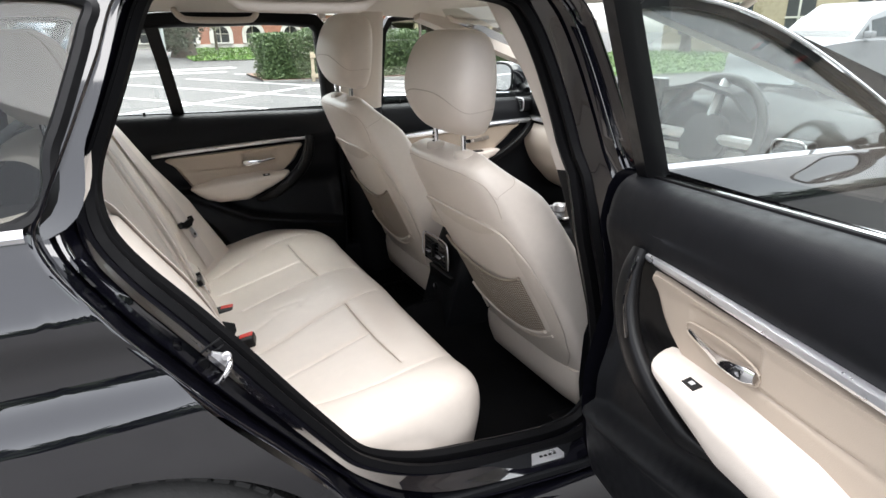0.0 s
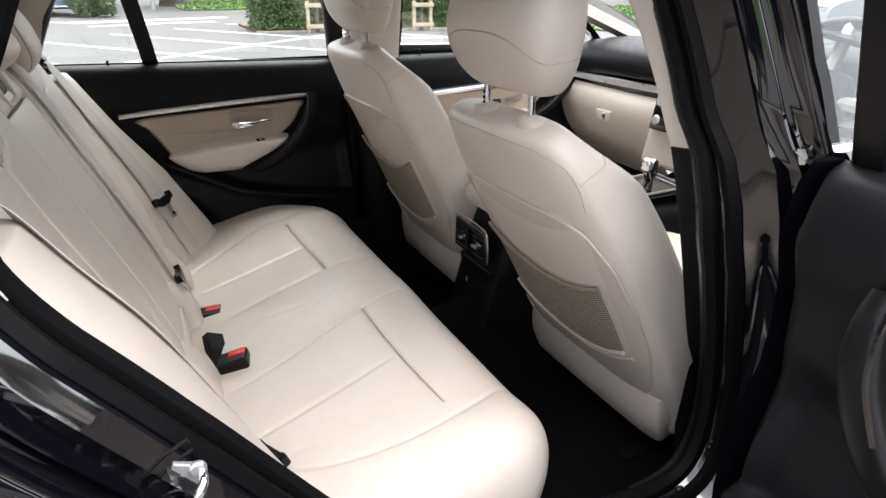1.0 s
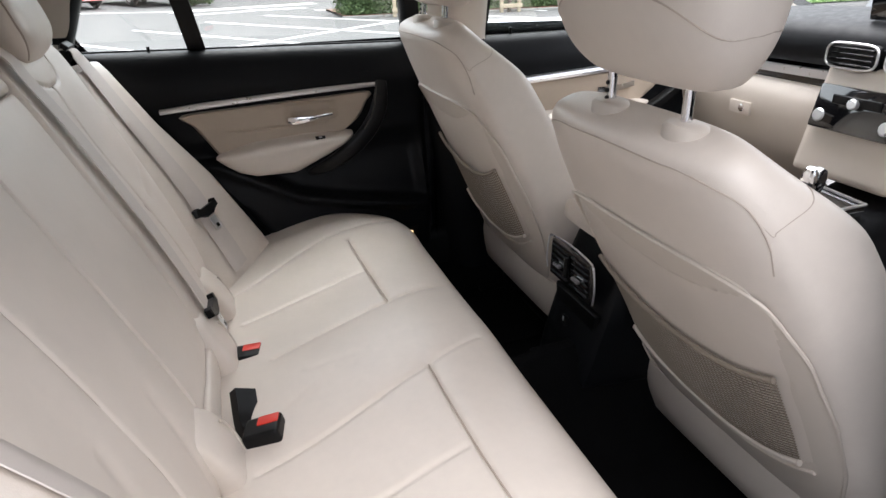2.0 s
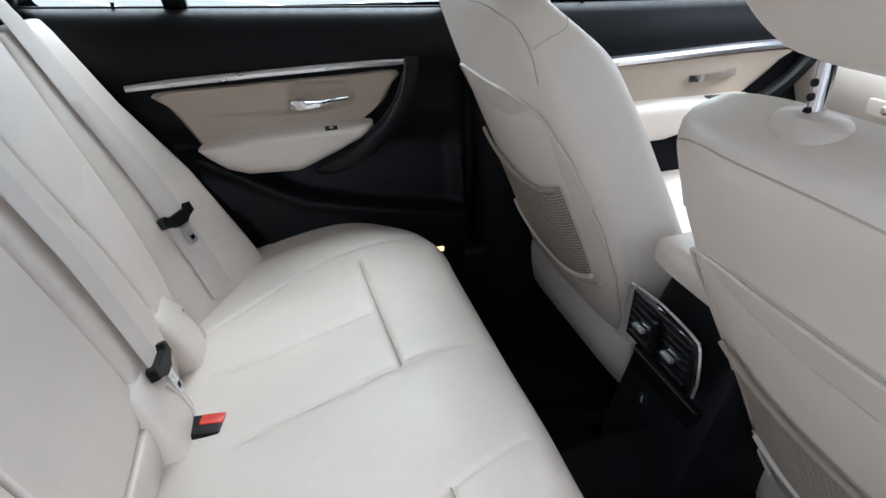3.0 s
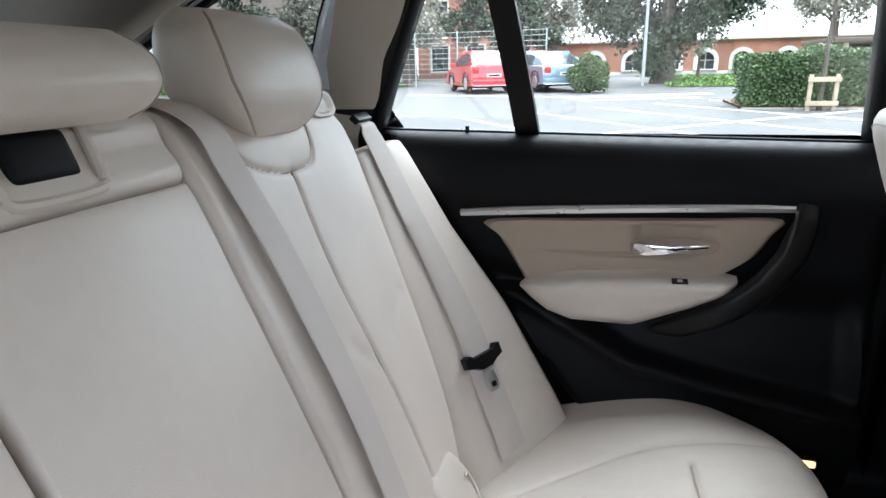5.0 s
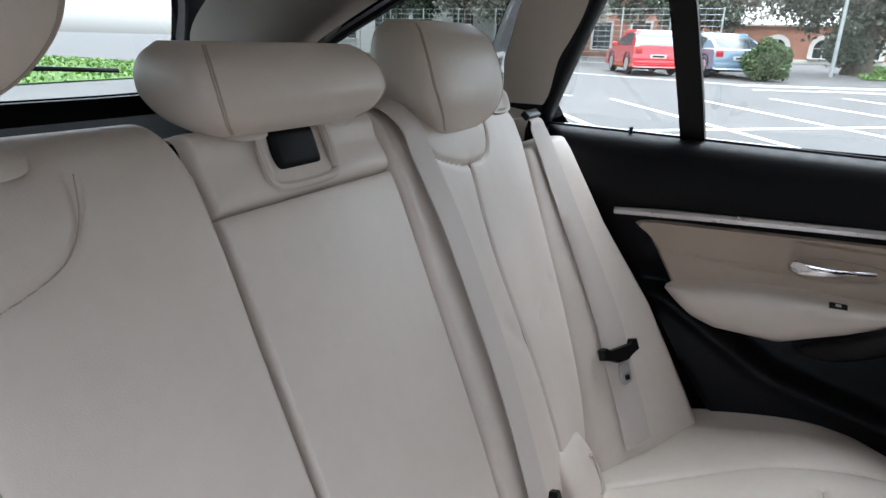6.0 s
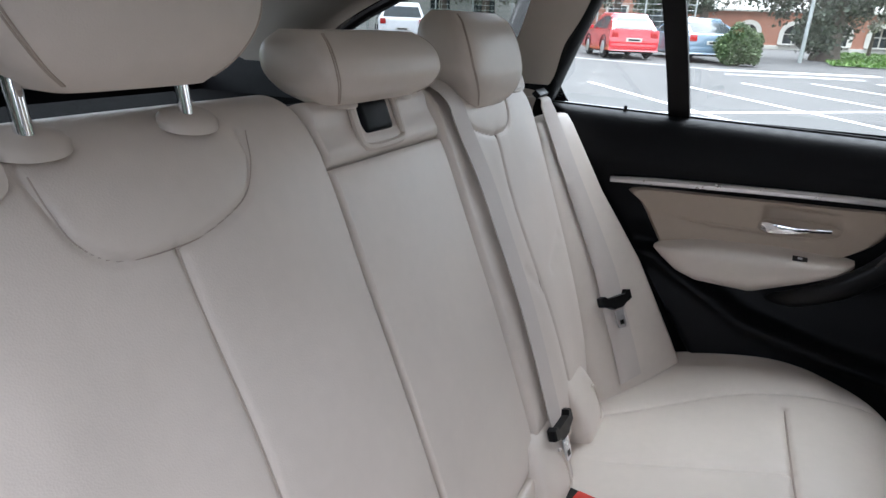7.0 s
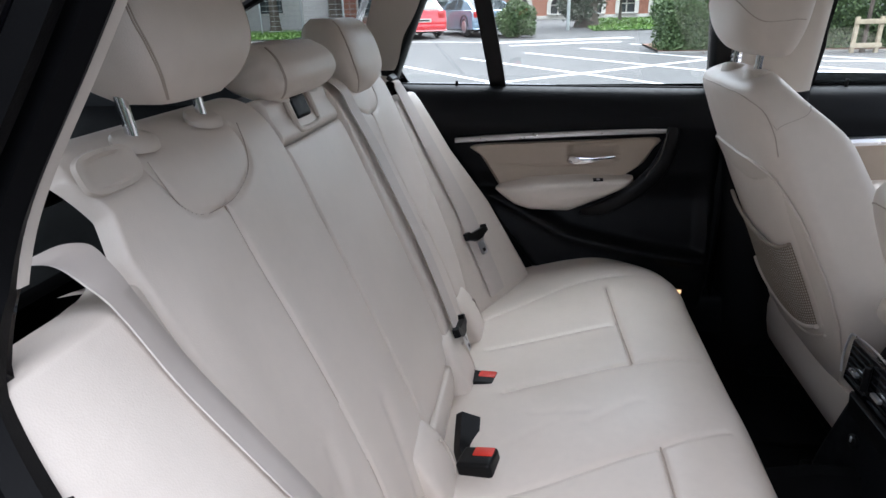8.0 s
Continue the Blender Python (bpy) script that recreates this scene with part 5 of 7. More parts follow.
def front_door(s, label):
    th = thing("front_door", (1.5, side_y(0.9, s), 0.6), label, "car door", "front doors")
    mp = lambda x, d, z: (x, side_y(0.94 + d, s), z)
    A = np.array([[mp(x, -d, z - 0.022 * (x - 1.0) * (z > 0.9)) for x in np.linspace(0.98, 2.12, 30)] for d, z in ((0.015, 1.0), (0.045, 0.985), (0.066, 0.95), (0.085, 0.91), (0.083, 0.87), (0.074, 0.80), (0.078, 0.65), (0.07, 0.45), (0.045, 0.31))])
    part("outer_skin", grid(A), PAINT, th, "glossy black door skin")
    A = np.array([[mp(x, d, z) for x in np.linspace(1.02, 2.05, 30)] for d, z in ((-0.01, 0.955), (0.0, 0.966), (0.03, 0.966), (0.055, 0.950), (0.070, 0.91), (0.076, 0.875), (0.066, 0.82), (0.060, 0.75), (0.075, 0.66), (0.10, 0.58), (0.105, 0.45), (0.08, 0.33))])
    part("panel", grid(A), BLACK, th, "black soft door panel", 60)
    inw = np.array([0, -s, 0.0])
    sp = spline([(1.10, 0.088, 0.836), (1.35, 0.090, 0.850), (1.60, 0.090, 0.864), (1.86, 0.088, 0.870)], 40)
    part("trim_strip", sweep([mp(*q) for q in sp], [(-0.010, -0.018), (0.010, -0.018), (0.009, 0.004), (0.0, 0.008), (-0.008, 0.005)], up=inw), SATIN, th, "satin aluminium trim strip")
    ins = spline([(1.10, 0.825), (1.10, 0.70), (1.16, 0.655), (1.30, 0.645), (1.42, 0.650), (1.50, 0.690), (1.62, 0.760), (1.70, 0.83), (1.72, 0.855), (1.50, 0.846), (1.30, 0.835)], 90, closed=True)
    mid = ins.mean(0)
    A = []
    for f in np.concatenate([np.linspace(0, 0.96, 14), [1.0, 1.004]]):
        A.append([mp(*(lambda p: (p[0], np.interp(p[1], [0.64, 0.70, 0.76, 0.82, 0.86], [0.082, 0.072, 0.070, 0.074, 0.080]) + 0.008 - 0.010 * max(0, (f - 0.96) / 0.04), p[1]))(mid + (q - mid) * f)) for q in ins])
    part("door_insert", grid(np.array(A), wrap_v=True), DOOR_LEATHER, th, "beige padded insert", 60)
    rings = [superring(mp(x, 0.085 + d * 0.5, z), d * 0.5 + 0.012, h, 0.55, 30, (0, 1, 0), (0, 0, 1)) for x, z, h, d in ((1.10, 0.70, 0.03, 0.04), (1.18, 0.70, 0.045, 0.062), (1.35, 0.71, 0.045, 0.064), (1.48, 0.725, 0.03, 0.055), (1.58, 0.742, 0.014, 0.03), (1.61, 0.745, 0.006, 0.012))]
    arm = part("armrest", loft(rings), LEATHER, th, "beige leather armrest", 60)
    part("window_switch", box(mp(1.486, 0.128, 0.757), (0.045, 0.022, 0.006), 0.002), PIANO, arm)
    gp = spline([(1.80, 0.085, 0.872), (1.76, 0.105, 0.83), (1.68, 0.12, 0.77), (1.58, 0.122, 0.715), (1.46, 0.105, 0.655)], 40)
    part("grip", sweep([mp(*q) for q in gp], [(-0.014, -0.016), (0.014, -0.016), (0.016, 0.0), (0.010, 0.012), (-0.010, 0.012), (-0.016, 0)], up=inw), BLACK_HARD, th, "curved black pull grip")
    hp = spline([(1.43, 0.092, 0.795), (1.47, 0.097, 0.797), (1.51, 0.096, 0.800), (1.56, 0.090, 0.806)], 20)
    part("inner_handle", sweep([mp(*q) for q in hp], [(-0.008, -0.003), (0.008, -0.003), (0.008, 0.003), (-0.008, 0.003)], up=inw), CHROME, th, "satin chrome inner handle")
    W = lambda x, z, o=0.0: mp(x, 0.40 * (z - 0.97) + o, z)
    fr = [(1.075, 0.965), (1.068, 1.12), (1.062, 1.25), (1.08, 1.287), (1.20, 1.296), (1.36, 1.275), (1.52, 1.225), (1.70, 1.14), (1.88, 1.035), (1.98, 0.965)]
    fp = np.vstack([spline(fr[:3], 12), spline(fr[3:], 50)])
    part("window_frame", sweep([W(x + 0.005 * (x > 1.07), z + 0.011 * (z > 1.26 or x > 1.1)) for x, z in fp], [(-0.011, -0.02), (0.011, -0.02), (0.012, 0.012), (-0.010, 0.014)], up=inw), BLACK_HARD, th, "black window frame")
    part("frame_chrome", tube([W(x + 0.004, z + 0.022, -0.028) for x, z in fp[14:]], 0.006, 8), CHROME, th, "bright metal window line")
    pane = np.vstack([fp, [(1.5, 0.955)]])
    part("window_pane", slab(pane, lambda u, v, w: W(u, v, w - 0.004), 0.004, 0.0008), GLASS, th, "closed clear side window").visible_shadow = False
    part("belt_chrome", sweep([mp(x, -0.028, 0.992 - 0.022 * (x - 1.0)) for x in np.linspace(0.985, 2.06, 20)], [(-0.010, -0.006), (0.010, -0.006), (0.010, 0.004), (0.0, 0.008), (-0.010, 0.004)], up=(0, s, 0.25)), CHROME, th, "bright metal window line")
    part("lock_pin", drum(mp(1.165, 0.02, 0.962), mp(1.165, 0.02, 0.985), 0.004, 12), BLACK_HARD, th, "black lock pin")
    # door mirror
    cx, cyo = 1.80, -0.15
    rings = [superring(mp(cx + o, cyo, 1.045), 0.105 * k, 0.072 * k, 0.62, 40, (0, 1, 0), (0, 0, 1)) for o, k in ((-0.03, 0.96), (-0.02, 1.0), (0.03, 0.96), (0.075, 0.75), (0.10, 0.42), (0.105, 0.2))]
    mir = part("door_mirror", loft(rings), PAINT, th, "glossy black door mirror housing", 60)
    part("mirror_glass", loft([superring(mp(cx + o, cyo, 1.045), 0.092 * k, 0.060 * k, 0.62, 40, (0, 1, 0), (0, 0, 1)) for o, k in ((-0.0315, 1.0), (-0.034, 0.98))]), MIRROR, mir, "mirror glass")
    part("mirror_rim", tube(superring(mp(cx - 0.031, cyo, 1.045), 0.097, 0.065, 0.62, 60, (0, 1, 0), (0, 0, 1)), 0.006, 6, closed=True, up=(1, 0, 0)), BLACK_HARD, mir)
    part("mirror_foot", tube([mp(cx + 0.03, -0.02, 0.985), mp(cx + 0.03, -0.06, 1.0), mp(cx + 0.03, cyo + 0.06, 1.02)], 0.022, 10), BLACK_HARD, mir)
    return th


front_door(1, "closed passenger door with beige insert and aluminium strip")
front_door(-1, "closed driver's door with bright window line")

# middle pillars: beige above, black below
PILLAR_Z = [0.22, 0.434, 0.577, 0.783, 0.905, 0.979, 1.07, 1.155, 1.32]
PILLAR_X = [1.19, 1.16, 1.087, 1.025, 0.985, 0.956, 0.945, 0.922, 0.850]


def pillar_strip(s, z0, z1, mat, label):
    A = []
    for z in np.linspace(z0, z1, 16):
        y = 1.105 + 0.40 * max(0.0, z - 0.97)
        if s < 0:
            x = float(np.interp(z, PILLAR_Z, PILLAR_X))
            row = [(x + 0.040, y - 0.062), (x + 0.027, y - 0.040), (x + 0.004, y - 0.003), (x + 0.004, y + 0.004), (x + 0.03, y + 0.016), (x + 0.10, y + 0.012), (x + 0.14, y - 0.04)]
        else:
            x = 0.90 - 0.09 * (z - 0.95) if z > 0.9 else 0.885 + 0.08 * (0.86 - z)
            row = [(x, y - 0.115), (x + 0.015, y - 0.073), (x + 0.07, y - 0.055), (x + 0.13, y - 0.057), (x + 0.16, y - 0.085), (x + 0.17, y - 0.115)]
        A.append([(a, side_y(c, s), z) for a, c in row])
    part("pillar_trim", grid(np.array(A)), mat, car, label, 60)


for s in (1, -1):
    pillar_strip(s, 0.965, 1.32, SHELL, "beige upper trim of the middle pillar")
    pillar_strip(s, 0.22, 0.963, BLACK, "black lower trim of the middle pillar")

# ---- dashboard, console, wheel ----
dash = thing("dashboard", (1.95, YC, 0.6), "black dashboard with aluminium strip over a beige lower part", "dashboard")
prof = [(2.36, 0.95), (2.20, 1.0), (2.05, 1.005), (1.93, 0.985), (1.885, 0.955), (1.88, 0.915), (1.895, 0.885)]
pp = spline(prof, 40)
yy = np.linspace(0.97, 2.46, 70)
A = np.array([[(x + 0.10 * abs((y - YC) / 0.75) ** 3 * 0.5, y, z + 0.035 * bell(np.array(y), 1.38, 0.16) * (z > 0.95) - 0.035 * abs((y - YC) / 0.75) ** 4) for y in yy] for x, z in pp], float)
part("dash_top", grid(A), BLACK, dash, "soft black dashboard top", 60)
prof = [(1.895, 0.835), (1.87, 0.80), (1.868, 0.74), (1.90, 0.66), (1.95, 0.60), (2.0, 0.55), (2.1, 0.50)]
pp = spline(prof, 40)
A = np.array([[(x + 0.05 * abs((y - YC) / 0.75) ** 3, y, z) for y in np.linspace(1.86, 2.455, 50)] for x, z in pp], float)
lower = part("glovebox_front", grid(A), SHELL, dash, "beige glovebox front", 60)
A = np.array([[(x + 0.05 * abs((y - YC) / 0.75) ** 3, y, z) for y in np.linspace(0.975, 1.56, 50)] for x, z in pp], float)
part("knee_panel", grid(A), SHELL, dash, "beige knee panel", 60)
part("latch", box((1.868, 2.10, 0.745), (0.012, 0.075, 0.036), 0.004), SHELL, dash, "glovebox latch")
part("latch_lock", drum((1.866, 2.09, 0.745), (1.858, 2.09, 0.745), 0.010, 14), CHROME, dash)
pts = [(1.89 + 0.05 * abs((y - YC) / 0.75) ** 3, y, 0.866 - 0.012 * (y - YC)) for y in np.linspace(0.98, 2.45, 40)]
part("trim_strip", sweep(pts, [(-0.011, -0.006), (0.011, -0.006), (0.010, 0.006), (-0.010, 0.006)], up=(-1, 0, 0)), SATIN, dash, "satin aluminium trim strip")
pts = [(1.905 + 0.05 * abs((y - YC) / 0.75) ** 3, y, 0.845 - 0.012 * (y - YC)) for y in np.linspace(0.98, 2.45, 40)]
part("gloss_band", sweep(pts, [(-0.014, -0.01), (0.014, -0.01), (0.014, 0.006), (-0.014, 0.006)], up=(-1, 0, 0)), PIANO, dash, "gloss black band")
for y0, w in ((1.65, 0.13), (1.80, 0.13), (1.07, 0.10), (2.40, 0.08)):
    v = part("air_vent", box((1.895, y0, 0.918), (0.05, w, 0.056), 0.012, 3), BLACK_HARD, dash, "black air vent")
    for k in range(4):
        part("slat", box((1.868, y0, 0.899 + 0.012 * k), (0.006, w - 0.02, 0.004), 0.001, 1), PIANO, v)
    rr = superring((1.869, y0, 0.918), w / 2, 0.028, 0.5, 40, (0, 1, 0), (0, 0, 1))
    part("vent_rim", tube(rr, 0.003, 6, closed=True, up=(1, 0, 0)), SATIN, v)
stack = part("middle_panel", box((1.905, 1.735, 0.760), (0.10, 0.26, 0.27), 0.02, 3, Matrix.Rotation(radians(12), 4, "Y")), SHELL, dash, "beige centre stack")
rad = part("radio", box((1.858, 1.735, 0.800), (0.04, 0.215, 0.105), 0.008, 2, Matrix.Rotation(radians(12), 4, "Y")), PIANO, dash, "gloss black radio and climate panel")
for k, (yo, zo, r) in enumerate(((0.085, -0.02, 0.016), (-0.085, -0.02, 0.016), (0.0, 0.02, 0.012))):
    part("knob", drum((1.842 - zo * 0.2, 1.735 + yo, 0.800 + zo), (1.826 - zo * 0.2, 1.735 + yo, 0.803 + zo), r, 20), SATIN, rad, "round metal knob")
for k in range(8):
    part("button", box((1.840, 1.735 - 0.056 + 0.016 * k, 0.773), (0.006, 0.012, 0.010), 0.002, 1), BLACK_HARD, rad)
part("display", box((1.838, 1.735, 0.825), (0.006, 0.12, 0.022), 0.002, 1), BLACK_HARD, rad)
part("screen", box((1.945, 1.715, 1.035), (0.02, 0.24, 0.085), 0.006, 2, Matrix.Rotation(radians(-8), 4, "Y")), PIANO, dash, "gloss black screen")
part("binnacle", sweep([(1.93, 1.22, 1.0), (1.90, 1.26, 1.055), (1.90, 1.38, 1.075), (1.90, 1.50, 1.055), (1.93, 1.54, 1.0)], [(-0.006, -0.06), (0.006, -0.06), (0.006, 0.06), (-0.006, 0.06)], up=(1, 0, 0)), BLACK, dash, "hood over the instruments")

dash.location += Vector((-0.13, 0.035, 0.02))

cons = thing("centre_console", (1.3, YC, 0.3), "black centre console with air vents and beige armrest lid", "car console")
rings = []
for x, w, h in ((0.985, 0.080, 0.135), (1.0, 0.098, 0.165), (1.05, 0.105, 0.175), (1.30, 0.105, 0.175), (1.45, 0.11, 0.155), (1.60, 0.12, 0.15), (1.75, 0.125, 0.165), (1.88, 0.125, 0.19)):
    rings.append(superring((x, 1.740 if x < 1.2 else 1.725, 0.36 + h * 0.75 - 0.02), w, h, 0.35, 44, (0, 1, 0), (0.28 if x < 1.02 else 0.0, 0, 1)))
body = part("body", loft(rings), BLACK, cons, "black console body", 50)
part("armrest_lid", loft([superring((x, 1.74, 0.672 + dz), w, h, 0.5, 40, (0, 1, 0), (0, 0, 1)) for x, dz, w, h in ((1.0, -0.004, 0.085, 0.014), (1.012, 0.0, 0.10, 0.024), (1.15, 0.006, 0.104, 0.028), (1.30, 0.006, 0.102, 0.028), (1.33, 0.003, 0.09, 0.018))]), LEATHER, cons, "beige padded armrest lid", 60)
CX = lambda z: 0.982 + 0.05 * max(0.0, 0.55 - z)
frame_pts = [(CX(z) - 0.004, y, z) for y, z in spline([(1.846, 0.528), (1.850, 0.56), (1.842, 0.604), (1.826, 0.613), (1.755, 0.620), (1.680, 0.615), (1.664, 0.604), (1.656, 0.56), (1.660, 0.528)], 60)]
vent = part("vent_panel", slab([(1.668, 0.520), (1.838, 0.520), (1.832, 0.604), (1.674, 0.606)], lambda u, v, w: (CX(v) + 0.004 - w, u, v), 0.008, 0.003), PIANO, cons, "gloss black vent panel")
part("vent_rim", tube(frame_pts, 0.0022, 8, up=(1, 0, 0)), SATIN, cons, "satin vent surround")
for s in (-1, 1):
    for k in range(6):
        part("slat", box((CX(0.57) - 0.003, 1.755 + s * 0.040, 0.532 + 0.0125 * k), (0.006, 0.066, 0.0024), 0.0008, 1), BLACK_HARD, vent)
    part("slider", box((CX(0.57) - 0.009, 1.757 + s * 0.038, 0.556), (0.008, 0.026, 0.007), 0.002, 2), SATIN, vent, "bright vent slider")
part("thumb_wheel", drum((CX(0.57) - 0.010, 1.756, 0.545), (CX(0.57) - 0.010, 1.756, 0.592), 0.006, 12), BLACK_HARD, vent)
part("lower_panel", slab([(1.67, 0.385), (1.81, 0.385), (1.825, 0.50), (1.655, 0.50)], lambda u, v, w: (CX(v) + 0.002 - w + 0.012, u, v), 0.010, 0.005), BLACK_HARD, cons)
part("socket", drum((CX(0.43) - 0.002, 1.762, 0.435), (CX(0.43) - 0.010, 1.762, 0.435), 0.014, 20), BLACK_HARD, cons, "power socket cap")
part("socket_tab", box((CX(0.43) - 0.011, 1.762, 0.440), (0.002, 0.004, 0.012), 0.0005, 1), SATIN, cons)
# selector, tray and strips
part("selector_plate", slab([(1.42, 1.65), (1.66, 1.65), (1.68, 1.80), (1.40, 1.80)], lambda u, v, w: (u, v, 0.630 + w), 0.012, 0.004), PIANO, cons, "gloss black selector plate")
part("selector_rim", tube([(1.42, 1.65, 0.644), (1.66, 1.65, 0.646), (1.68, 1.80, 0.646), (1.40, 1.80, 0.644)], 0.004, 6, closed=True), SATIN, cons)
part("gear_selector", loft([superring((x, 1.70, z), a, b, 0.6, 24, (0.9, 0, 0.3), (0, 1, 0)) for x, z, a, b in ((1.54, 0.64, 0.018, 0.016), (1.550, 0.665, 0.011, 0.011), (1.552, 0.682, 0.020, 0.016), (1.552, 0.704, 0.024, 0.018), (1.552, 0.720, 0.020, 0.016), (1.552, 0.727, 0.012, 0.010))]), PIANO, cons, "black gear selector")
part("selector_cap", loft([superring((x, 1.70, z), a, b, 0.6, 24, (0.9, 0, 0.3), (0, 1, 0)) for x, z, a, b in ((1.532, 0.704, 0.009, 0.018), (1.532, 0.722, 0.009, 0.016), (1.534, 0.732, 0.007, 0.011))]), CHROME, cons, "bright selector cap")
part("rotary_knob", drum((1.47, 1.745, 0.640), (1.47, 1.745, 0.668), 0.022, 24), SATIN, cons, "rotary control knob")

wheel = thing("steering_wheel", (1.72, 1.36, 0.9), "black leather steering wheel with three spokes", "steering wheel")
wm = pose(1.70, 1.36, 0.945, 0, -66, 0)
part("rim", tube([wm @ Vector((0.185 * math.cos(a), 0.185 * math.sin(a), 0)) for a in np.linspace(0, 2 * math.pi, 48, endpoint=False)], 0.016, 12, closed=True, up=tuple(wm.to_3x3() @ Vector((0, 0, 1)))), BLACK_HARD, wheel, "leather rim")
part("hub", loft([[wm @ Vector((p[0], p[1], z)) for p in superring((0, 0, 0), a, a, 0.7, 30, (1, 0, 0), (0, 1, 0))] for z, a in ((-0.05, 0.05), (-0.01, 0.075), (0.012, 0.07), (0.02, 0.05))]), BLACK, wheel, "airbag hub")
for a in (0.0, math.pi, -math.pi / 2):
    d = Vector((math.cos(a + math.pi / 2), math.sin(a + math.pi / 2), 0))
    part("spoke", tube([wm @ (d * 0.05), wm @ (d * 0.12), wm @ (d * 0.18)], 0.016, 8), SATIN, wheel)
part("column", drum(wm @ Vector((0, 0, -0.05)), wm @ Vector((0, 0, -0.24)), 0.045, 20), BLACK, wheel)

# windscreen, its pillars, bonnet
A = np.array([[(2.30 - 1.02 * f - 0.10 * ((y - YC) / 0.68) ** 2 * (1 - 0.4 * f), YC + (y - YC) * (1 - 0.16 * f), 0.985 + 0.345 * f) for y in np.linspace(YC - 0.68, YC + 0.68, 20)] for f in np.linspace(0, 1, 10)])
part("windscreen", grid(A), GLASS, car, "windscreen").visible_shadow = False
for s in (1, -1):
    pts = [(2.17 - 1.0 * f, side_y(1.0 + 0.145 * f, s), 0.985 + 0.33 * f) for f in np.linspace(-0.16, 1, 14)]
    part("front_pillar", sweep(pts, [(-0.024, -0.02), (0.024, -0.02), (0.02, 0.02), (-0.02, 0.02)], up=(0, -s, 0.2)), SHELL, car, "beige front pillar trim")
    part("front_pillar_skin", sweep([(x + 0.01, side_y((y if s < 0 else 2 * YC - y) - 0.035, s), z + 0.02) for x, y, z in pts], [(-0.04, -0.012), (0.04, -0.012), (0.04, 0.012), (-0.04, 0.012)], up=(0, -s, 0.2)), PAINT, car, "black front pillar")
A = np.array([[(2.33 + 0.95 * f, YC + v * 0.74, 0.985 - 0.16 * f ** 1.5 - 0.10 * abs(v) ** 3) for v in np.linspace(-1, 1, 24)] for f in np.linspace(0, 1, 14)])
part("bonnet", grid(A), PAINT, car, "black bonnet")
for s in (1, -1):
    A = np.array([[(2.05 + 1.2 * f, side_y(y + 0.03 * f, s), z - 0.1 * f * (z > 0.8)) for y, z in ((0.985, 0.93), (0.90, 0.915), (0.862, 0.87), (0.87, 0.70), (0.87, 0.35))] for f in np.linspace(0, 1, 10)])
    part("front_wing", grid(A), PAINT, car, "black front wing")
part("front_bumper", grid(np.array([[(3.27 + 0.02 * k, y, z) for k, z in enumerate((0.83, 0.70, 0.45, 0.28))] for y in np.linspace(0.93, 2.5, 8)])), PAINT, car)

# small warm footwell lamp under the bench
lampo = thing("footwell_lamp", (0.802, 2.39, 0.41), "small warm glowing lamp low on the closed rear door", "lamp")
part("lens", box((0.802, 2.384, 0.426), (0.030, 0.012, 0.012), 0.004, 2), LAMP_BULB, lampo, "lit warm lens")
part("housing", box((0.802, 2.391, 0.427), (0.060, 0.016, 0.030), 0.004, 2), BLACK_HARD, lampo)

# ---- outdoors: materials ----


def leaf_material(name, dark, light, rough=0.55):
    m = bpy.data.materials.new(name)
    m.use_nodes = True
    n, l = m.node_tree.nodes, m.node_tree.links
    b = n["Principled BSDF"]
    b.inputs["Roughness"].default_value = rough
    geo = n.new("ShaderNodeNewGeometry")
    ramp = n.new("ShaderNodeValToRGB")
    ramp.color_ramp.elements[0].color = (*dark, 1)
    ramp.color_ramp.elements[1].color = (*light, 1)
    l.new(geo.outputs["Random Per Island"], ramp.inputs["Fac"])
    l.new(ramp.outputs["Color"], b.inputs["Base Color"])
    return m


HEDGE = leaf_material("hedge_leaves", (0.035, 0.07, 0.025), (0.14, 0.20, 0.08))
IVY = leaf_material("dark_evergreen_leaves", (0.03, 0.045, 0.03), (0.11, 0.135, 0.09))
TWIG = leaf_material("pale_twigs", (0.16, 0.15, 0.12), (0.40, 0.39, 0.33))
GRASS = leaf_material("grass_blades", (0.06, 0.14, 0.02), (0.16, 0.27, 0.05))
BARK = material("grey_brown_bark", (0.10, 0.08, 0.065), 0.9, spread=0.3, scale=6, fine=40, relief=0.8, depth=0.02)
LAWN = material("lawn_soil", (0.07, 0.14, 0.03), 0.95, spread=0.25, scale=2, fine=60, relief=0.5, depth=0.02)
WHITE_LINE = material("white_road_paint", (0.72, 0.72, 0.70), 0.7, spread=0.12, scale=8, fine=120, relief=0.3, depth=0.003)
BRICK = material("red_brick", (0.37, 0.17, 0.115), 0.85, spread=0.2, scale=3, fine=60, relief=0.4, depth=0.006, random_tint=0.18)
STONE = material("pale_stone", (0.62, 0.60, 0.55), 0.8, spread=0.1, scale=4, fine=60, relief=0.3, depth=0.004)
KERB = material("grey_concrete", (0.24, 0.235, 0.225), 0.85, spread=0.15, scale=5, fine=80, relief=0.4, depth=0.004)
WOOD = material("weathered_wood", (0.42, 0.35, 0.25), 0.8, spread=0.2, scale=8, fine=80, relief=0.4, depth=0.003)
SHED_WALL = material("brown_cladding", (0.10, 0.075, 0.055), 0.8, spread=0.25, scale=3, fine=60, relief=0.3)
PALE_WALL = material("pale_render", (0.66, 0.65, 0.62), 0.85, spread=0.1, scale=2, fine=50, relief=0.3, depth=0.004)
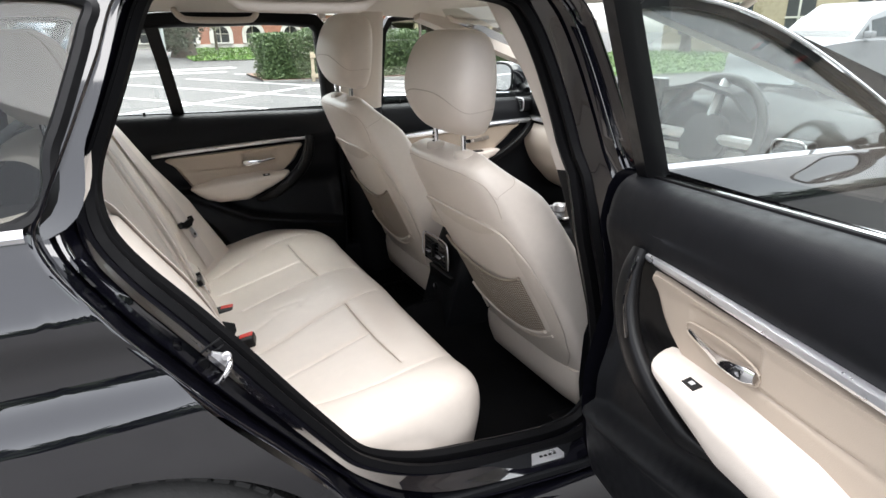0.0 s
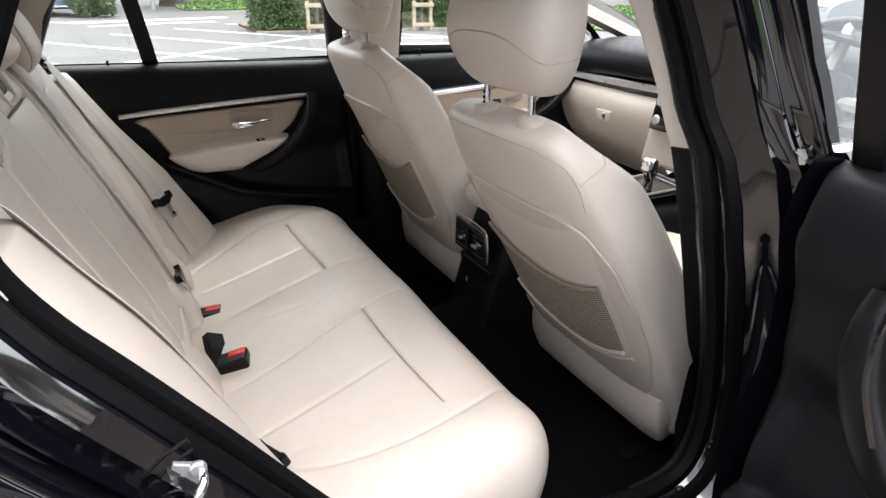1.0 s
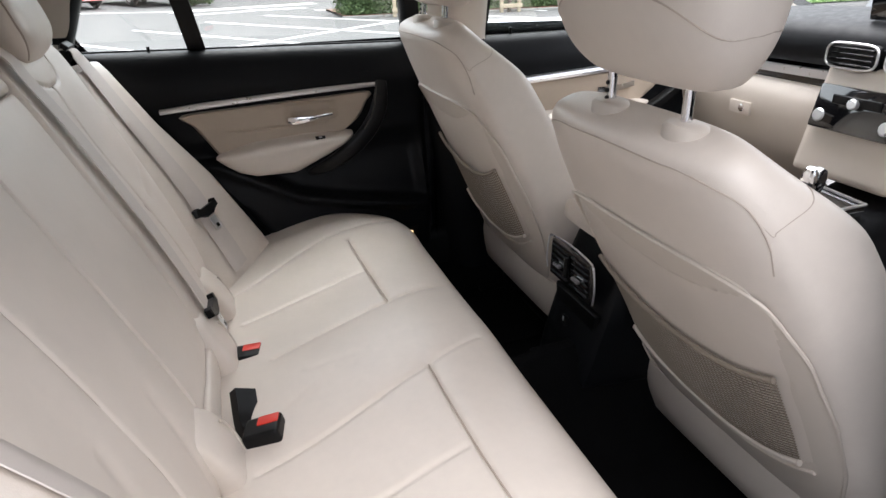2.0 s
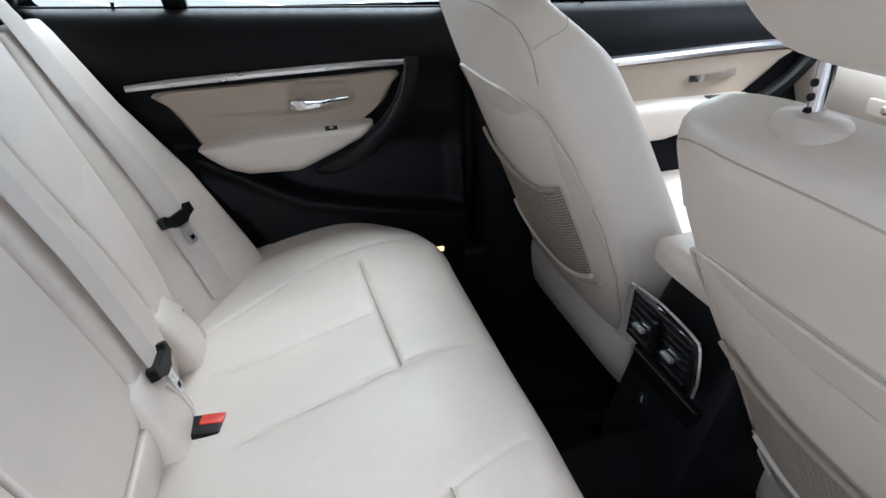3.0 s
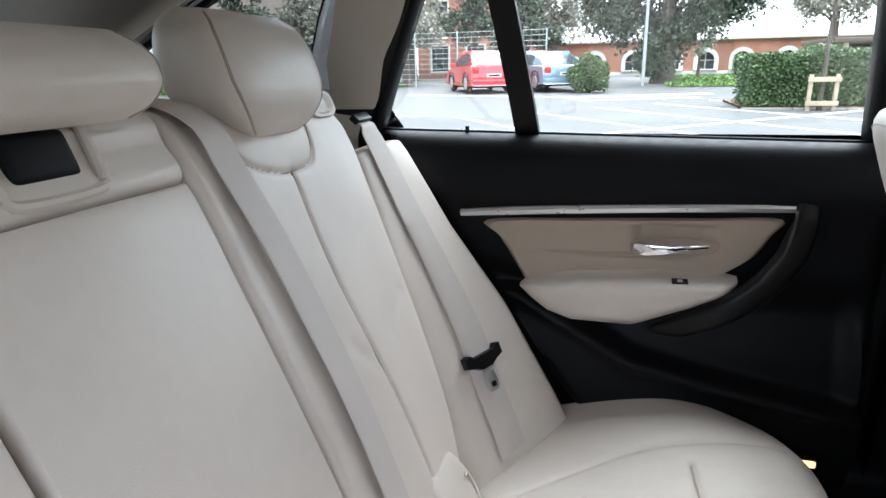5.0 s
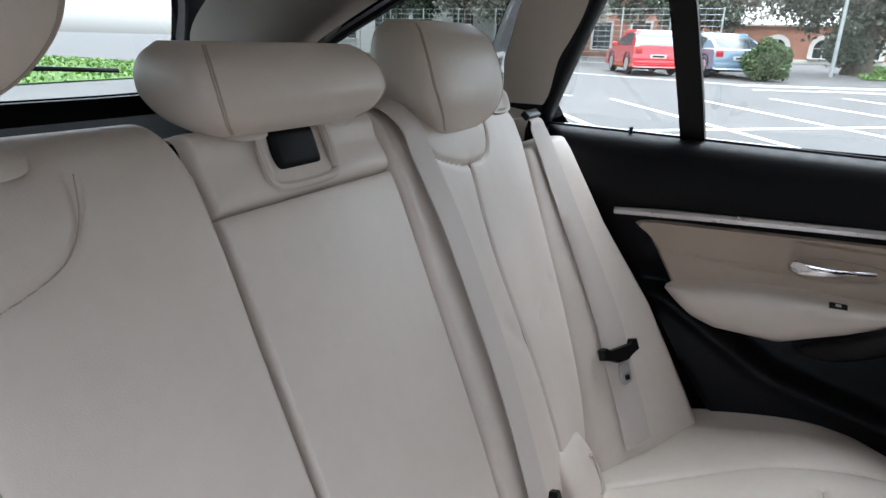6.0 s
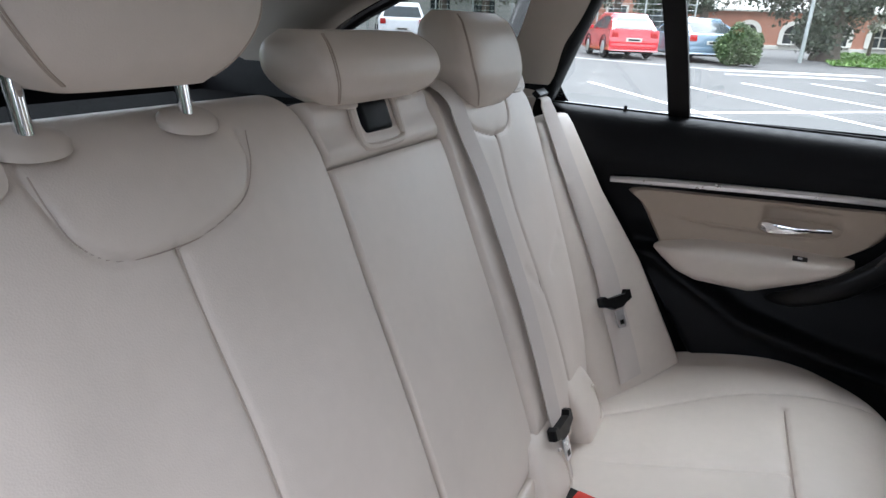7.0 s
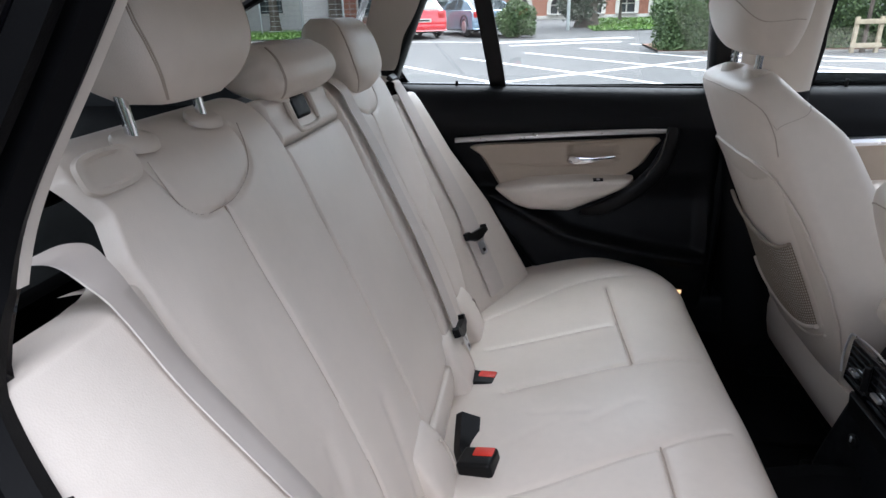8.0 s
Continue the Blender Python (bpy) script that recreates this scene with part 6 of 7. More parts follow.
GALV = material("galvanised_steel", (0.45, 0.48, 0.47), 0.5, metal=0.6, spread=0.15, fine=60, relief=0.2)
SOIL = material("reddish_soil", (0.16, 0.09, 0.06), 0.95, spread=0.25, scale=6, fine=40, relief=0.8, depth=0.02)
CAR_GLASS = material("dark_car_window", (0.05, 0.06, 0.065), 0.10, spec=0.25, relief=0, wear=0.03)
RED_PAINT = material("red_car_paint", (0.62, 0.012, 0.022), 0.2, coat=1.0, relief=0, wear=0.05)
BLUE_PAINT = material("blue_grey_car_paint", (0.17, 0.25, 0.33), 0.2, coat=1.0, relief=0, wear=0.05)
SILVER_PAINT = material("silver_car_paint", (0.22, 0.23, 0.24), 0.30, coat=0.4, relief=0, wear=0.05)
WHITE_PAINT = material("white_car_paint", (0.75, 0.76, 0.77), 0.25, coat=1.0, relief=0, wear=0.05)
TAIL_RED = material("red_lamp_glass", (0.45, 0.01, 0.01), 0.15, coat=0.5, relief=0, wear=0.03)
RNG = np.random.default_rng(5)


def leaves(centres, size, name, mat, parent, label=""):
    """Many small bent leaves, one island each."""
    n = len(centres)
    d = RNG.normal(size=(n, 3))
    d /= np.linalg.norm(d, axis=1)[:, None]
    e = np.cross(d, RNG.normal(size=(n, 3)))
    e /= np.linalg.norm(e, axis=1)[:, None] + 1e-9
    f = np.cross(d, e)
    s = size * RNG.uniform(0.6, 1.4, n)[:, None]
    v = np.stack([centres - d * s, centres + e * s * 0.55 + f * s * 0.15, centres + d * s, centres - e * s * 0.55 + f * s * 0.15], 1).reshape(-1, 3)
    k = np.arange(n)[:, None] * 4
    me = bpy.data.meshes.new(name)
    me.from_pydata(v.tolist(), [], (k + np.array([[0, 1, 2, 3]])).tolist())
    return part_mesh(name, me, mat, parent, label)


# ---- painted lines, kerbs, lawn ----


def stripe(a, b, w=0.10):
    a, b = Vector((a[0], a[1], 0)), Vector((b[0], b[1], 0))
    d = (b - a).normalized()
    s = Vector((-d.y, d.x, 0)) * w / 2
    n = 14
    rows = []
    for k in range(n + 1):
        p = a + (b - a) * k / n
        rows.append([(q.x, q.y, gz(q.y) + h) for q, h in ((p - s, 0.001), (p - s * 0.96, 0.005), (p + s * 0.96, 0.005), (p + s, 0.001))])
    ob = part("painted_line", grid(np.array(rows)), WHITE_LINE)
    return tagged(ob, "worn white parking line painted on the asphalt", "road marking", "parking lines")


bd = np.array([0.76, 0.65])
ld = np.array([0.60, -0.80])
b0 = np.array([1.10, 11.35])
stripe(b0 - bd * 7.5, b0 + bd * 9.0, 0.12)
for k in range(-4, 5):
    c = b0 + bd * 1.75 * k
    stripe(c - ld * 3.9, c + ld * (3.4 if k < 4 else 2.0))
for a, b, w in (((-0.9, 19.2), (3.1, 20.6), 0.45), ((-0.4, 17.9), (1.2, 18.4), 0.16), ((1.0, 18.6), (2.6, 18.8), 0.25), ((-6.2, 21.2), (-0.9, 19.4), 0.12), ((5.4, 12.9), (9.5, 12.2), 0.12), ((4.2, 11.4), (8.0, 10.2), 0.12), ((-7.5, 15.5), (-3.4, 13.4), 0.12)):
    stripe(a, b, w)
for k in range(9):
    x = 2.6 + 0.92 * k
    kb = box((x + 0.75, 14.78 - 0.05 * k, gz(14.3) + 0.02), (0.90, 0.10, 0.07), 0.015, 2, Matrix.Rotation(-0.055, 4, "Z"))
    tagged(part("kerb_stone", kb, KERB), "grey concrete kerb stone along the hedge bed", "kerb", "kerb stones")
bed = part("hedge_bed", grid(np.array([[(x, y, gz(y) + (0.045 if 0 < j < 3 else 0.0)) for j, y in enumerate((14.80 - 0.055 * (x - 2.6), 14.85 - 0.055 * (x - 2.6), 17.3, 17.4))] for x in np.linspace(2.95, 12, 8)])), SOIL)
tagged(bed, "reddish soil bed under the hedge", "flower bed", kind="structure")


def lawn(name, corners, label, blades=4000):
    x0, x1, y0, y1 = corners
    ob = part(name, grid(np.array([[(x, y, gz(y) + 0.03) for y in np.linspace(y0, y1, 8)] for x in np.linspace(x0, x1, 8)])), LAWN)
    tagged(ob, label, "lawn", kind="structure")
    c = np.column_stack([RNG.uniform(x0, x1, blades), RNG.uniform(y0, y1, blades), np.zeros(blades)])
    c[:, 2] = [gz(y) + 0.06 for y in c[:, 1]]
    g = leaves(c, 0.07, "grass", GRASS, None)
    tagged(g, "short bright green grass of the lawn", "grass", kind="stuff")


lawn("lawn", (2.3, 16.0, 24.5, 36.5), "bright green lawn before the brick building", 9000)
lawn("lawn", (-24.0, -8.5, 22.6, 29.0), "rough green verge beside the fence", 7000)
lawn("lawn", (11.0, 30.0, 12.6, 24.0), "green lawn beyond the hedge", 5000)
lawn("lawn", (-26.0, -13.0, -2.0, 15.0), "green verge behind the car", 6000)

# ---- hedge, bush, trees ----


def hedge(x0, x1, y0, y1, h, n, label):
    th = thing("hedge", ((x0 + x1) / 2, (y0 + y1) / 2, gz(y0)), label, "hedge")
    t = RNG.uniform(0, 1, (n, 3))
    c = np.empty((n, 3))
    c[:, 0] = x0 + (x1 - x0) * t[:, 0]
    c[:, 1] = y0 + (y1 - y0) * t[:, 1]
    c[:, 2] = h * t[:, 2]
    side = RNG.uniform(0, 1, n)
    dep = np.abs(RNG.normal(0, 0.07, n))
    wob = 0.07 * np.sin(c[:, 0] * 3.1) + 0.05 * np.sin(c[:, 0] * 7.3 + 1) + 0.05 * np.sin(c[:, 2] * 6)
    a = side < 0.42
    c[a, 1] = y0 + dep[a] + wob[a]
    b = (side >= 0.42) & (side < 0.78)
    c[b, 2] = h - dep[b] + wob[b]
    e = (side >= 0.78) & (side < 0.92)
    c[e, 0] = np.where(RNG.uniform(0, 1, e.sum()) < 0.5, x0 + dep[e], x1 - dep[e]) + wob[e]
    c[:, 2] = np.maximum(c[:, 2], 0.03) + np.array([gz(y) for y in c[:, 1]]) + 0.05
    leaves(c, 0.032, "foliage", HEDGE, th, "dense small green leaves")
    # one solid dark box fills the hedge behind its leaves
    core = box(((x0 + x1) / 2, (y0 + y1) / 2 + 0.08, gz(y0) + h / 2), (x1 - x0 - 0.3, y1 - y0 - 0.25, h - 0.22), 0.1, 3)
    part("dark_core", core, IVY, th, "solid dark core behind the leaves")
    for k in range(int((x1 - x0) / 0.7)):
        part("stem", drum((x0 + 0.35 + 0.7 * k, (y0 + y1) / 2, gz(y0) - 0.02), (x0 + 0.35 + 0.7 * k + 0.05, (y0 + y1) / 2, gz(y0) + 0.3), 0.03, 6, 0.02), BARK, th)


hedge(3.0, 5.2, 15.0, 16.4, 1.02, 22000, "clipped dense green hedge beside the car park")
hedge(5.5, 11.5, 14.9, 16.2, 1.00, 42000, "long clipped green hedge beside the car park")


def bush(c, r, h, n, mat, label):
    th = thing("bush", c, label, "bush")
    d = RNG.normal(size=(n, 3))
    d /= np.linalg.norm(d, axis=1)[:, None]
    k = RNG.uniform(0.55, 1.0, n) ** 0.5 * (1 + 0.14 * np.sin(5 * d[:, 0] + 3 * d[:, 2]) + 0.1 * np.sin(9 * d[:, 1]))
    p = np.column_stack([c[0] + r * d[:, 0] * k, c[1] + r * d[:, 1] * k, c[2] + h / 2 + h / 2 * d[:, 2] * k])
    p[:, 2] = np.maximum(p[:, 2], c[2] + 0.05)
    leaves(p, 0.045, "foliage", mat, th, "rounded mass of small leaves")
    for a in range(5):
        part("stem", drum((c[0], c[1], c[2] - 0.02), (c[0] + 0.35 * r * math.cos(a * 1.26), c[1] + 0.35 * r * math.sin(a * 1.26), c[2] + 0.6 * h), 0.03, 6, 0.012), BARK, th)


bush((-0.30, 21.6, gz(21.6)), 0.62, 1.12, 9000, HEDGE, "round green bush at the end of the parking row")


def tree(c, trunk_r, trunk_h, crown, n, mat, label, size=0.13, limbs=9, lean_x=0.0):
    """crown: list of (dx, dy, z, r, rz) clumps."""
    th = thing("tree", c, label, "tree")
    rings = []
    for q in np.linspace(0, 1, 9):
        r = trunk_r * (1.25 - 0.75 * q) * (1 + 0.25 * max(0, 0.12 - q) / 0.12)
        rings.append([(c[0] + lean_x * q + r * math.cos(a) * (1 + 0.1 * math.sin(3 * a + 4 * q)), c[1] + r * math.sin(a), c[2] - 0.02 + trunk_h * q) for a in np.linspace(0, 2 * math.pi, 14, endpoint=False)])
    part("trunk", loft(rings), BARK, th, "tapered bark trunk")
    for k in range(limbs):
        cl = crown[k % len(crown)]
        z0 = c[2] + trunk_h * RNG.uniform(0.45, 0.98)
        tip = (c[0] + cl[0] + RNG.uniform(-0.5, 0.5) * cl[3], c[1] + cl[1] + RNG.uniform(-0.5, 0.5) * cl[3], c[2] + cl[2] + RNG.uniform(-0.3, 0.5) * cl[4])
        mid = ((c[0] * 0.6 + tip[0] * 0.4), (c[1] * 0.6 + tip[1] * 0.4), z0 * 0.45 + tip[2] * 0.55)
        part("limb", tube(spline([(c[0] + lean_x * 0.7, c[1], z0), mid, tip], 10), trunk_r * 0.28, 6, scale=np.linspace(1, 0.25, 10)), BARK, th)
    pts = []
    per = n // len(crown)
    for dx, dy, z, r, rz in crown:
        m = max(6, per // 60)
        sub = RNG.normal(size=(m, 3))
        sub /= np.linalg.norm(sub, axis=1)[:, None]
        sub *= RNG.uniform(0.3, 1.0, (m, 1))
        cc = np.repeat(sub, per // m, axis=0)
        cc = cc + RNG.normal(0, 0.16, cc.shape)
        pts.append(np.column_stack([c[0] + dx + r * cc[:, 0], c[1] + dy + r * cc[:, 1], c[2] + z + rz * cc[:, 2]]))
    leaves(np.vstack(pts), size, "crown", mat, th, "uneven crown of small leaves")
    return th


def gp(x, y):
    return (x, y, gz(y))


tree(gp(2.3, 28.0), 0.34, 4.5, [(-1.6, 0, 2.6, 1.3, 1.2), (0.2, 0.4, 2.2, 1.1, 1.4), (1.7, 0, 2.9, 1.4, 1.2), (2.6, 0, 3.6, 1.3, 1.1), (-2.6, 0, 3.4, 1.2, 1.1), (0, 0, 4.4, 2.4, 1.4), (-1.8, 0, 4.6, 1.6, 1.2), (2.0, 0.3, 4.8, 1.8, 1.3), (0, 0, 6.4, 2.2, 1.6), (-0.5, -0.4, 1.0, 0.7, 0.9)], 46000, IVY, "large dark evergreen tree overgrown with ivy", 0.075)
tree(gp(4.2, 33.0), 0.07, 1.3, [(0, 0, 1.6, 0.7, 0.6), (0.5, 0, 1.9, 0.5, 0.5), (-0.5, 0, 1.8, 0.5, 0.5)], 1300, TWIG, "small pale budding tree on the lawn", 0.07, 6)
for x, y, hh, m in ((-6.5, 33, 5.5, IVY), (-10.5, 35, 6.5, TWIG), (-2.6, 34, 6.0, TWIG), (-3.6, 30.5, 4.0, IVY), (9.0, 31, 6.5, TWIG), (13.0, 30, 7.0, IVY), (17.5, 27, 7.0, TWIG), (-15.0, 33, 7.0, TWIG), (24.0, 22, 7.5, IVY), (-20.0, 25.0, 6.5, TWIG), (-11.5, 28.6, 5.0, TWIG), (-14.0, 29.2, 5.5, TWIG), (-8.6, 28.2, 4.6, TWIG), (-17.0, 28.4, 5.2, IVY)):
    tree(gp(x, y), 0.20, hh * 0.6, [(0, 0, hh * 0.62, hh * 0.26, hh * 0.22), (-0.8, 0, hh * 0.48, hh * 0.2, hh * 0.16), (0.9, 0.2, hh * 0.5, hh * 0.2, hh * 0.16), (0, 0.3, hh * 0.85, hh * 0.2, hh * 0.16)], 6500, m, "tall tree behind the car park" if m is IVY else "bare pale-twigged tree behind the car park", 0.085, 7)

# wooden stakes round young trees
for x, y in ((4.25, 14.62), (6.75, 14.45)):
    th = thing("tree_stake", gp(x, y), "pale wooden stake frame round a young tree in the hedge", "tree stake", "tree stakes")
    z = gz(y)
    for o in (-0.22, 0.22):
        part("post", box((x + o, y, z + 0.32), (0.07, 0.07, 0.70), 0.008), WOOD, th)
    part("rail", box((x, y - 0.045, z + 0.58), (0.56, 0.03, 0.09), 0.006), WOOD, th)
    part("rail", box((x, y - 0.045, z + 0.14), (0.56, 0.03, 0.09), 0.006), WOOD, th)
    tree((x, y + 0.05, z), 0.035, 2.6, [(0, 0, 2.9, 0.6, 0.5), (0.2, 0, 2.4, 0.4, 0.3)], 260, TWIG, "thin young tree tied to stakes", 0.06, 5)

lamp = thing("street_lamp", gp(1.45, 25.6), "slim pale green steel lamp post", "street lamp")
part("post", drum((1.45, 25.6, gz(25.6) - 0.02), (1.45, 25.6, 6.2), 0.065, 14, 0.045), GALV, lamp)
part("arm", tube([(1.45, 25.6, 6.15), (1.45, 25.3, 6.45), (1.45, 24.8, 6.5)], 0.03, 8), GALV, lamp)
part("lantern", box((1.45, 24.6, 6.5), (0.20, 0.5, 0.10), 0.03, 3), GALV, lamp)

# ---- fence behind the parked cars ----
fence = thing("wire_fence", gp(-12, 26.5), "tall grey wire mesh fence on steel posts", "fence")
for k in range(12):
    x = -22 + 1.8 * k
    part("post", drum((x, 26.5, gz(26.5) - 0.02), (x, 26.5, gz(26.5) + 2.2), 0.03, 8), GALV, fence)
wires = []
for k in range(11):
    z = gz(26.5) + 0.15 + 0.2 * k
    wires.append(tube([(-22, 26.5, z), (-12, 26.5, z - 0.01), (-2.2, 26.5, z)], 0.008, 4))
for k in range(66):
    x = -22 + 0.3 * k
    wires.append(tube([(x, 26.5, gz(26.5) + 0.1), (x, 26.5, gz(26.5) + 2.15)], 0.006, 4))
part("mesh", joined(*wires), GALV, fence, "grey wire mesh")

# ---- brick building with arched windows ----
bh = thing("brick_building", gp(5, 39), "red brick building with white arched windows", "building")
BZ = gz(38.5) - 0.05
WY = 38.5
arches = [-2.8, -0.7, 1.4, 3.4, 5.2, 7.0, 9.2, 11.4, 13.6]
R, SILL, SPRING, TOP = 0.50, 0.30, 0.80, 1.85
cells = sorted(set([-3.9, 17.0] + [round(a + s * R, 3) for a in arches for s in (-1, 1)]))
for i in range(len(cells) - 1):
    x0, x1 = cells[i], cells[i + 1]
    mid = (x0 + x1) / 2
    if not any(abs(mid - a) < 0.3 for a in arches):
        part("wall", box((mid, WY + 0.2, BZ + TOP / 2), (x1 - x0, 0.4, TOP), 0), BRICK, bh)
        continue
    part("wall", box((mid, WY + 0.2, BZ + SILL / 2), (x1 - x0 - 0.002, 0.4, SILL), 0), STONE, bh, "pale stone plinth")
    arc = [(mid + R * math.cos(a), BZ + SPRING + R * math.sin(a)) for a in np.linspace(math.pi, 0, 17)]
    v = [(x, WY, z) for x, z in arc] + [(x, WY, BZ + TOP) for x, z in arc] + [(x, WY + 0.4, z) for x, z in arc]
    part("wall", raw(v, [(k, k + 1, 17 + k + 1, 17 + k) for k in range(16)] + [(k, 34 + k, 34 + k + 1, k + 1) for k in range(16)]), BRICK, bh)
    win = part("window", box((mid, WY + 0.30, BZ + 0.80), (2 * R - 0.02, 0.04, 1.1), 0.01, 1), CAR_GLASS, bh, "dark arched window pane")
    edge = [(mid - R - 0.03, WY - 0.02, BZ + SILL), (mid - R - 0.03, WY - 0.02, BZ + SPRING)] + [(mid + (R + 0.03) * math.cos(a), WY - 0.02, BZ + SPRING + (R + 0.03) * math.sin(a)) for a in np.linspace(math.pi, 0, 15)[1:-1]] + [(mid + R + 0.03, WY - 0.02, BZ + SPRING), (mid + R + 0.03, WY - 0.02, BZ + SILL)]
    part("surround", sweep(edge, [(-0.11, -0.05), (0.11, -0.05), (0.11, 0.05), (-0.11, 0.05)], up=(0, 1, 0)), STONE, win, "white stone arch surround")
    part("glazing_bar", box((mid, WY + 0.25, BZ + 0.8), (0.06, 0.05, 1.05), 0.006, 1), STONE, win)
    part("glazing_bar", box((mid, WY + 0.25, BZ + 0.80), (2 * R - 0.02, 0.05, 0.05), 0.006, 1), STONE, win)
    part("sill", box((mid, WY - 0.05, BZ + SILL), (1.2, 0.3, 0.08), 0.02), STONE, win)
part("plinth", box((6.5, WY - 0.04, BZ + 0.12), (20.8, 0.1, 0.24), 0.01), STONE, bh, "pale stone plinth")
part("coping", box((6.5, WY + 0.15, BZ + TOP + 0.04), (21.0, 0.7, 0.10), 0.02), STONE, bh, "pale coping")
part("roof", box((6.5, WY + 3.9, BZ + TOP - 0.1), (20.8, 7.0, 0.1), 0.02), SHED_WALL, bh, "flat dark roof")
part("side_wall", box((16.8, WY + 3.9, BZ + TOP / 2), (0.4, 7.0, TOP), 0), BRICK, bh)
# taller wing
part("wing", box((-7.6, WY + 3.0, BZ + 2.6), (7.2, 6.4, 5.2), 0.01), BRICK, bh, "taller brick wing")
part("wing_roof", grid(np.array([[(x, WY - 0.6, BZ + 5.15), (x, WY + 3, BZ + 7.2), (x, WY + 6.6, BZ + 5.15)] for x in (-11.5, -7.6, -3.7)])), SHED_WALL, bh, "dark pitched roof")
for k in range(3):
    for z in (1.2, 3.7):
        win = part("window", box((-9.8 + 2.2 * k, WY - 0.20, BZ + z), (1.0, 0.06, 1.4), 0.01, 1), CAR_GLASS, bh)
        part("surround", tube([(-9.8 + 2.2 * k + a, WY - 0.22, BZ + z + b) for a, b in ((-0.56, -0.76), (0.56, -0.76), (0.56, 0.76), (-0.56, 0.76))], 0.08, 6, closed=True, up=(0, 1, 0)), STONE, win, "white stone surround")

# long low shed beyond the hedge
sh = thing("open_shed", gp(14, 27), "long low brown shed with a dark roof edge", "shed")
part("roof", box((14.5, 27.5, gz(27) + 1.40), (14.0, 4.0, 0.16), 0.03), SHED_WALL, sh, "flat dark roof")
part("back_wall", box((14.5, 29.2, gz(27) + 0.66), (13.6, 0.15, 1.32), 0.01), SHED_WALL, sh)
for k in range(8):
    part("post", box((7.9 + 1.88 * k, 25.7, gz(26) + 0.66), (0.16, 0.16, 1.34), 0.01), WOOD, sh)
# pale house behind the fence
ph = thing("pale_house", gp(-17, 33), "pale rendered house behind the fence", "building")
part("wall", box((-17.5, 34.0, 1.9), (13.0, 6.0, 3.6), 0.02), PALE_WALL, ph)
part("roof", grid(np.array([[(x, 30.7, 3.6), (x, 34, 5.2), (x, 37.3, 3.6)] for x in (-24.3, -10.7)])), SHED_WALL, ph)
for k in range(5):
    for z in (1.9,):
        w = part("window", box((-22.6 + 2.5 * k, 30.97, z), (1.1, 0.10, 1.4), 0.01, 1), CAR_GLASS, ph)
        part("frame", box((-22.6 + 2.5 * k, 30.94, z), (0.07, 0.12, 1.4), 0.005, 1), STONE, w)
        part("sill", box((-22.6 + 2.5 * k, 30.9, z - 0.74), (1.3, 0.2, 0.08), 0.01, 1), STONE, w)
tb = thing("tan_house", gp(28, 19), "tan rendered house across the road", "building")
part("wall", box((29.0, 19.0, 3.0), (7.0, 12.0, 6.0), 0.02), WOOD, tb)
part("roof", grid(np.array([[(25.2, y, 6.0), (29, y, 8.2), (32.8, y, 6.0)] for y in (12.6, 25.4)])), SHED_WALL, tb)
for k in range(4):
    for z in (1.8, 4.4):
        w = part("window", box((25.46, 14.6 + 2.9 * k, z), (0.1, 1.2, 1.4), 0.01, 1), CAR_GLASS, tb)
        part("frame", box((25.42, 14.6 + 2.9 * k, z), (0.1, 0.08, 1.4), 0.005, 1), STONE, w)
        part("frame", box((25.42, 14.6 + 2.9 * k, z), (0.1, 1.2, 0.08), 0.005, 1), STONE, w)

# ---- parked cars ----


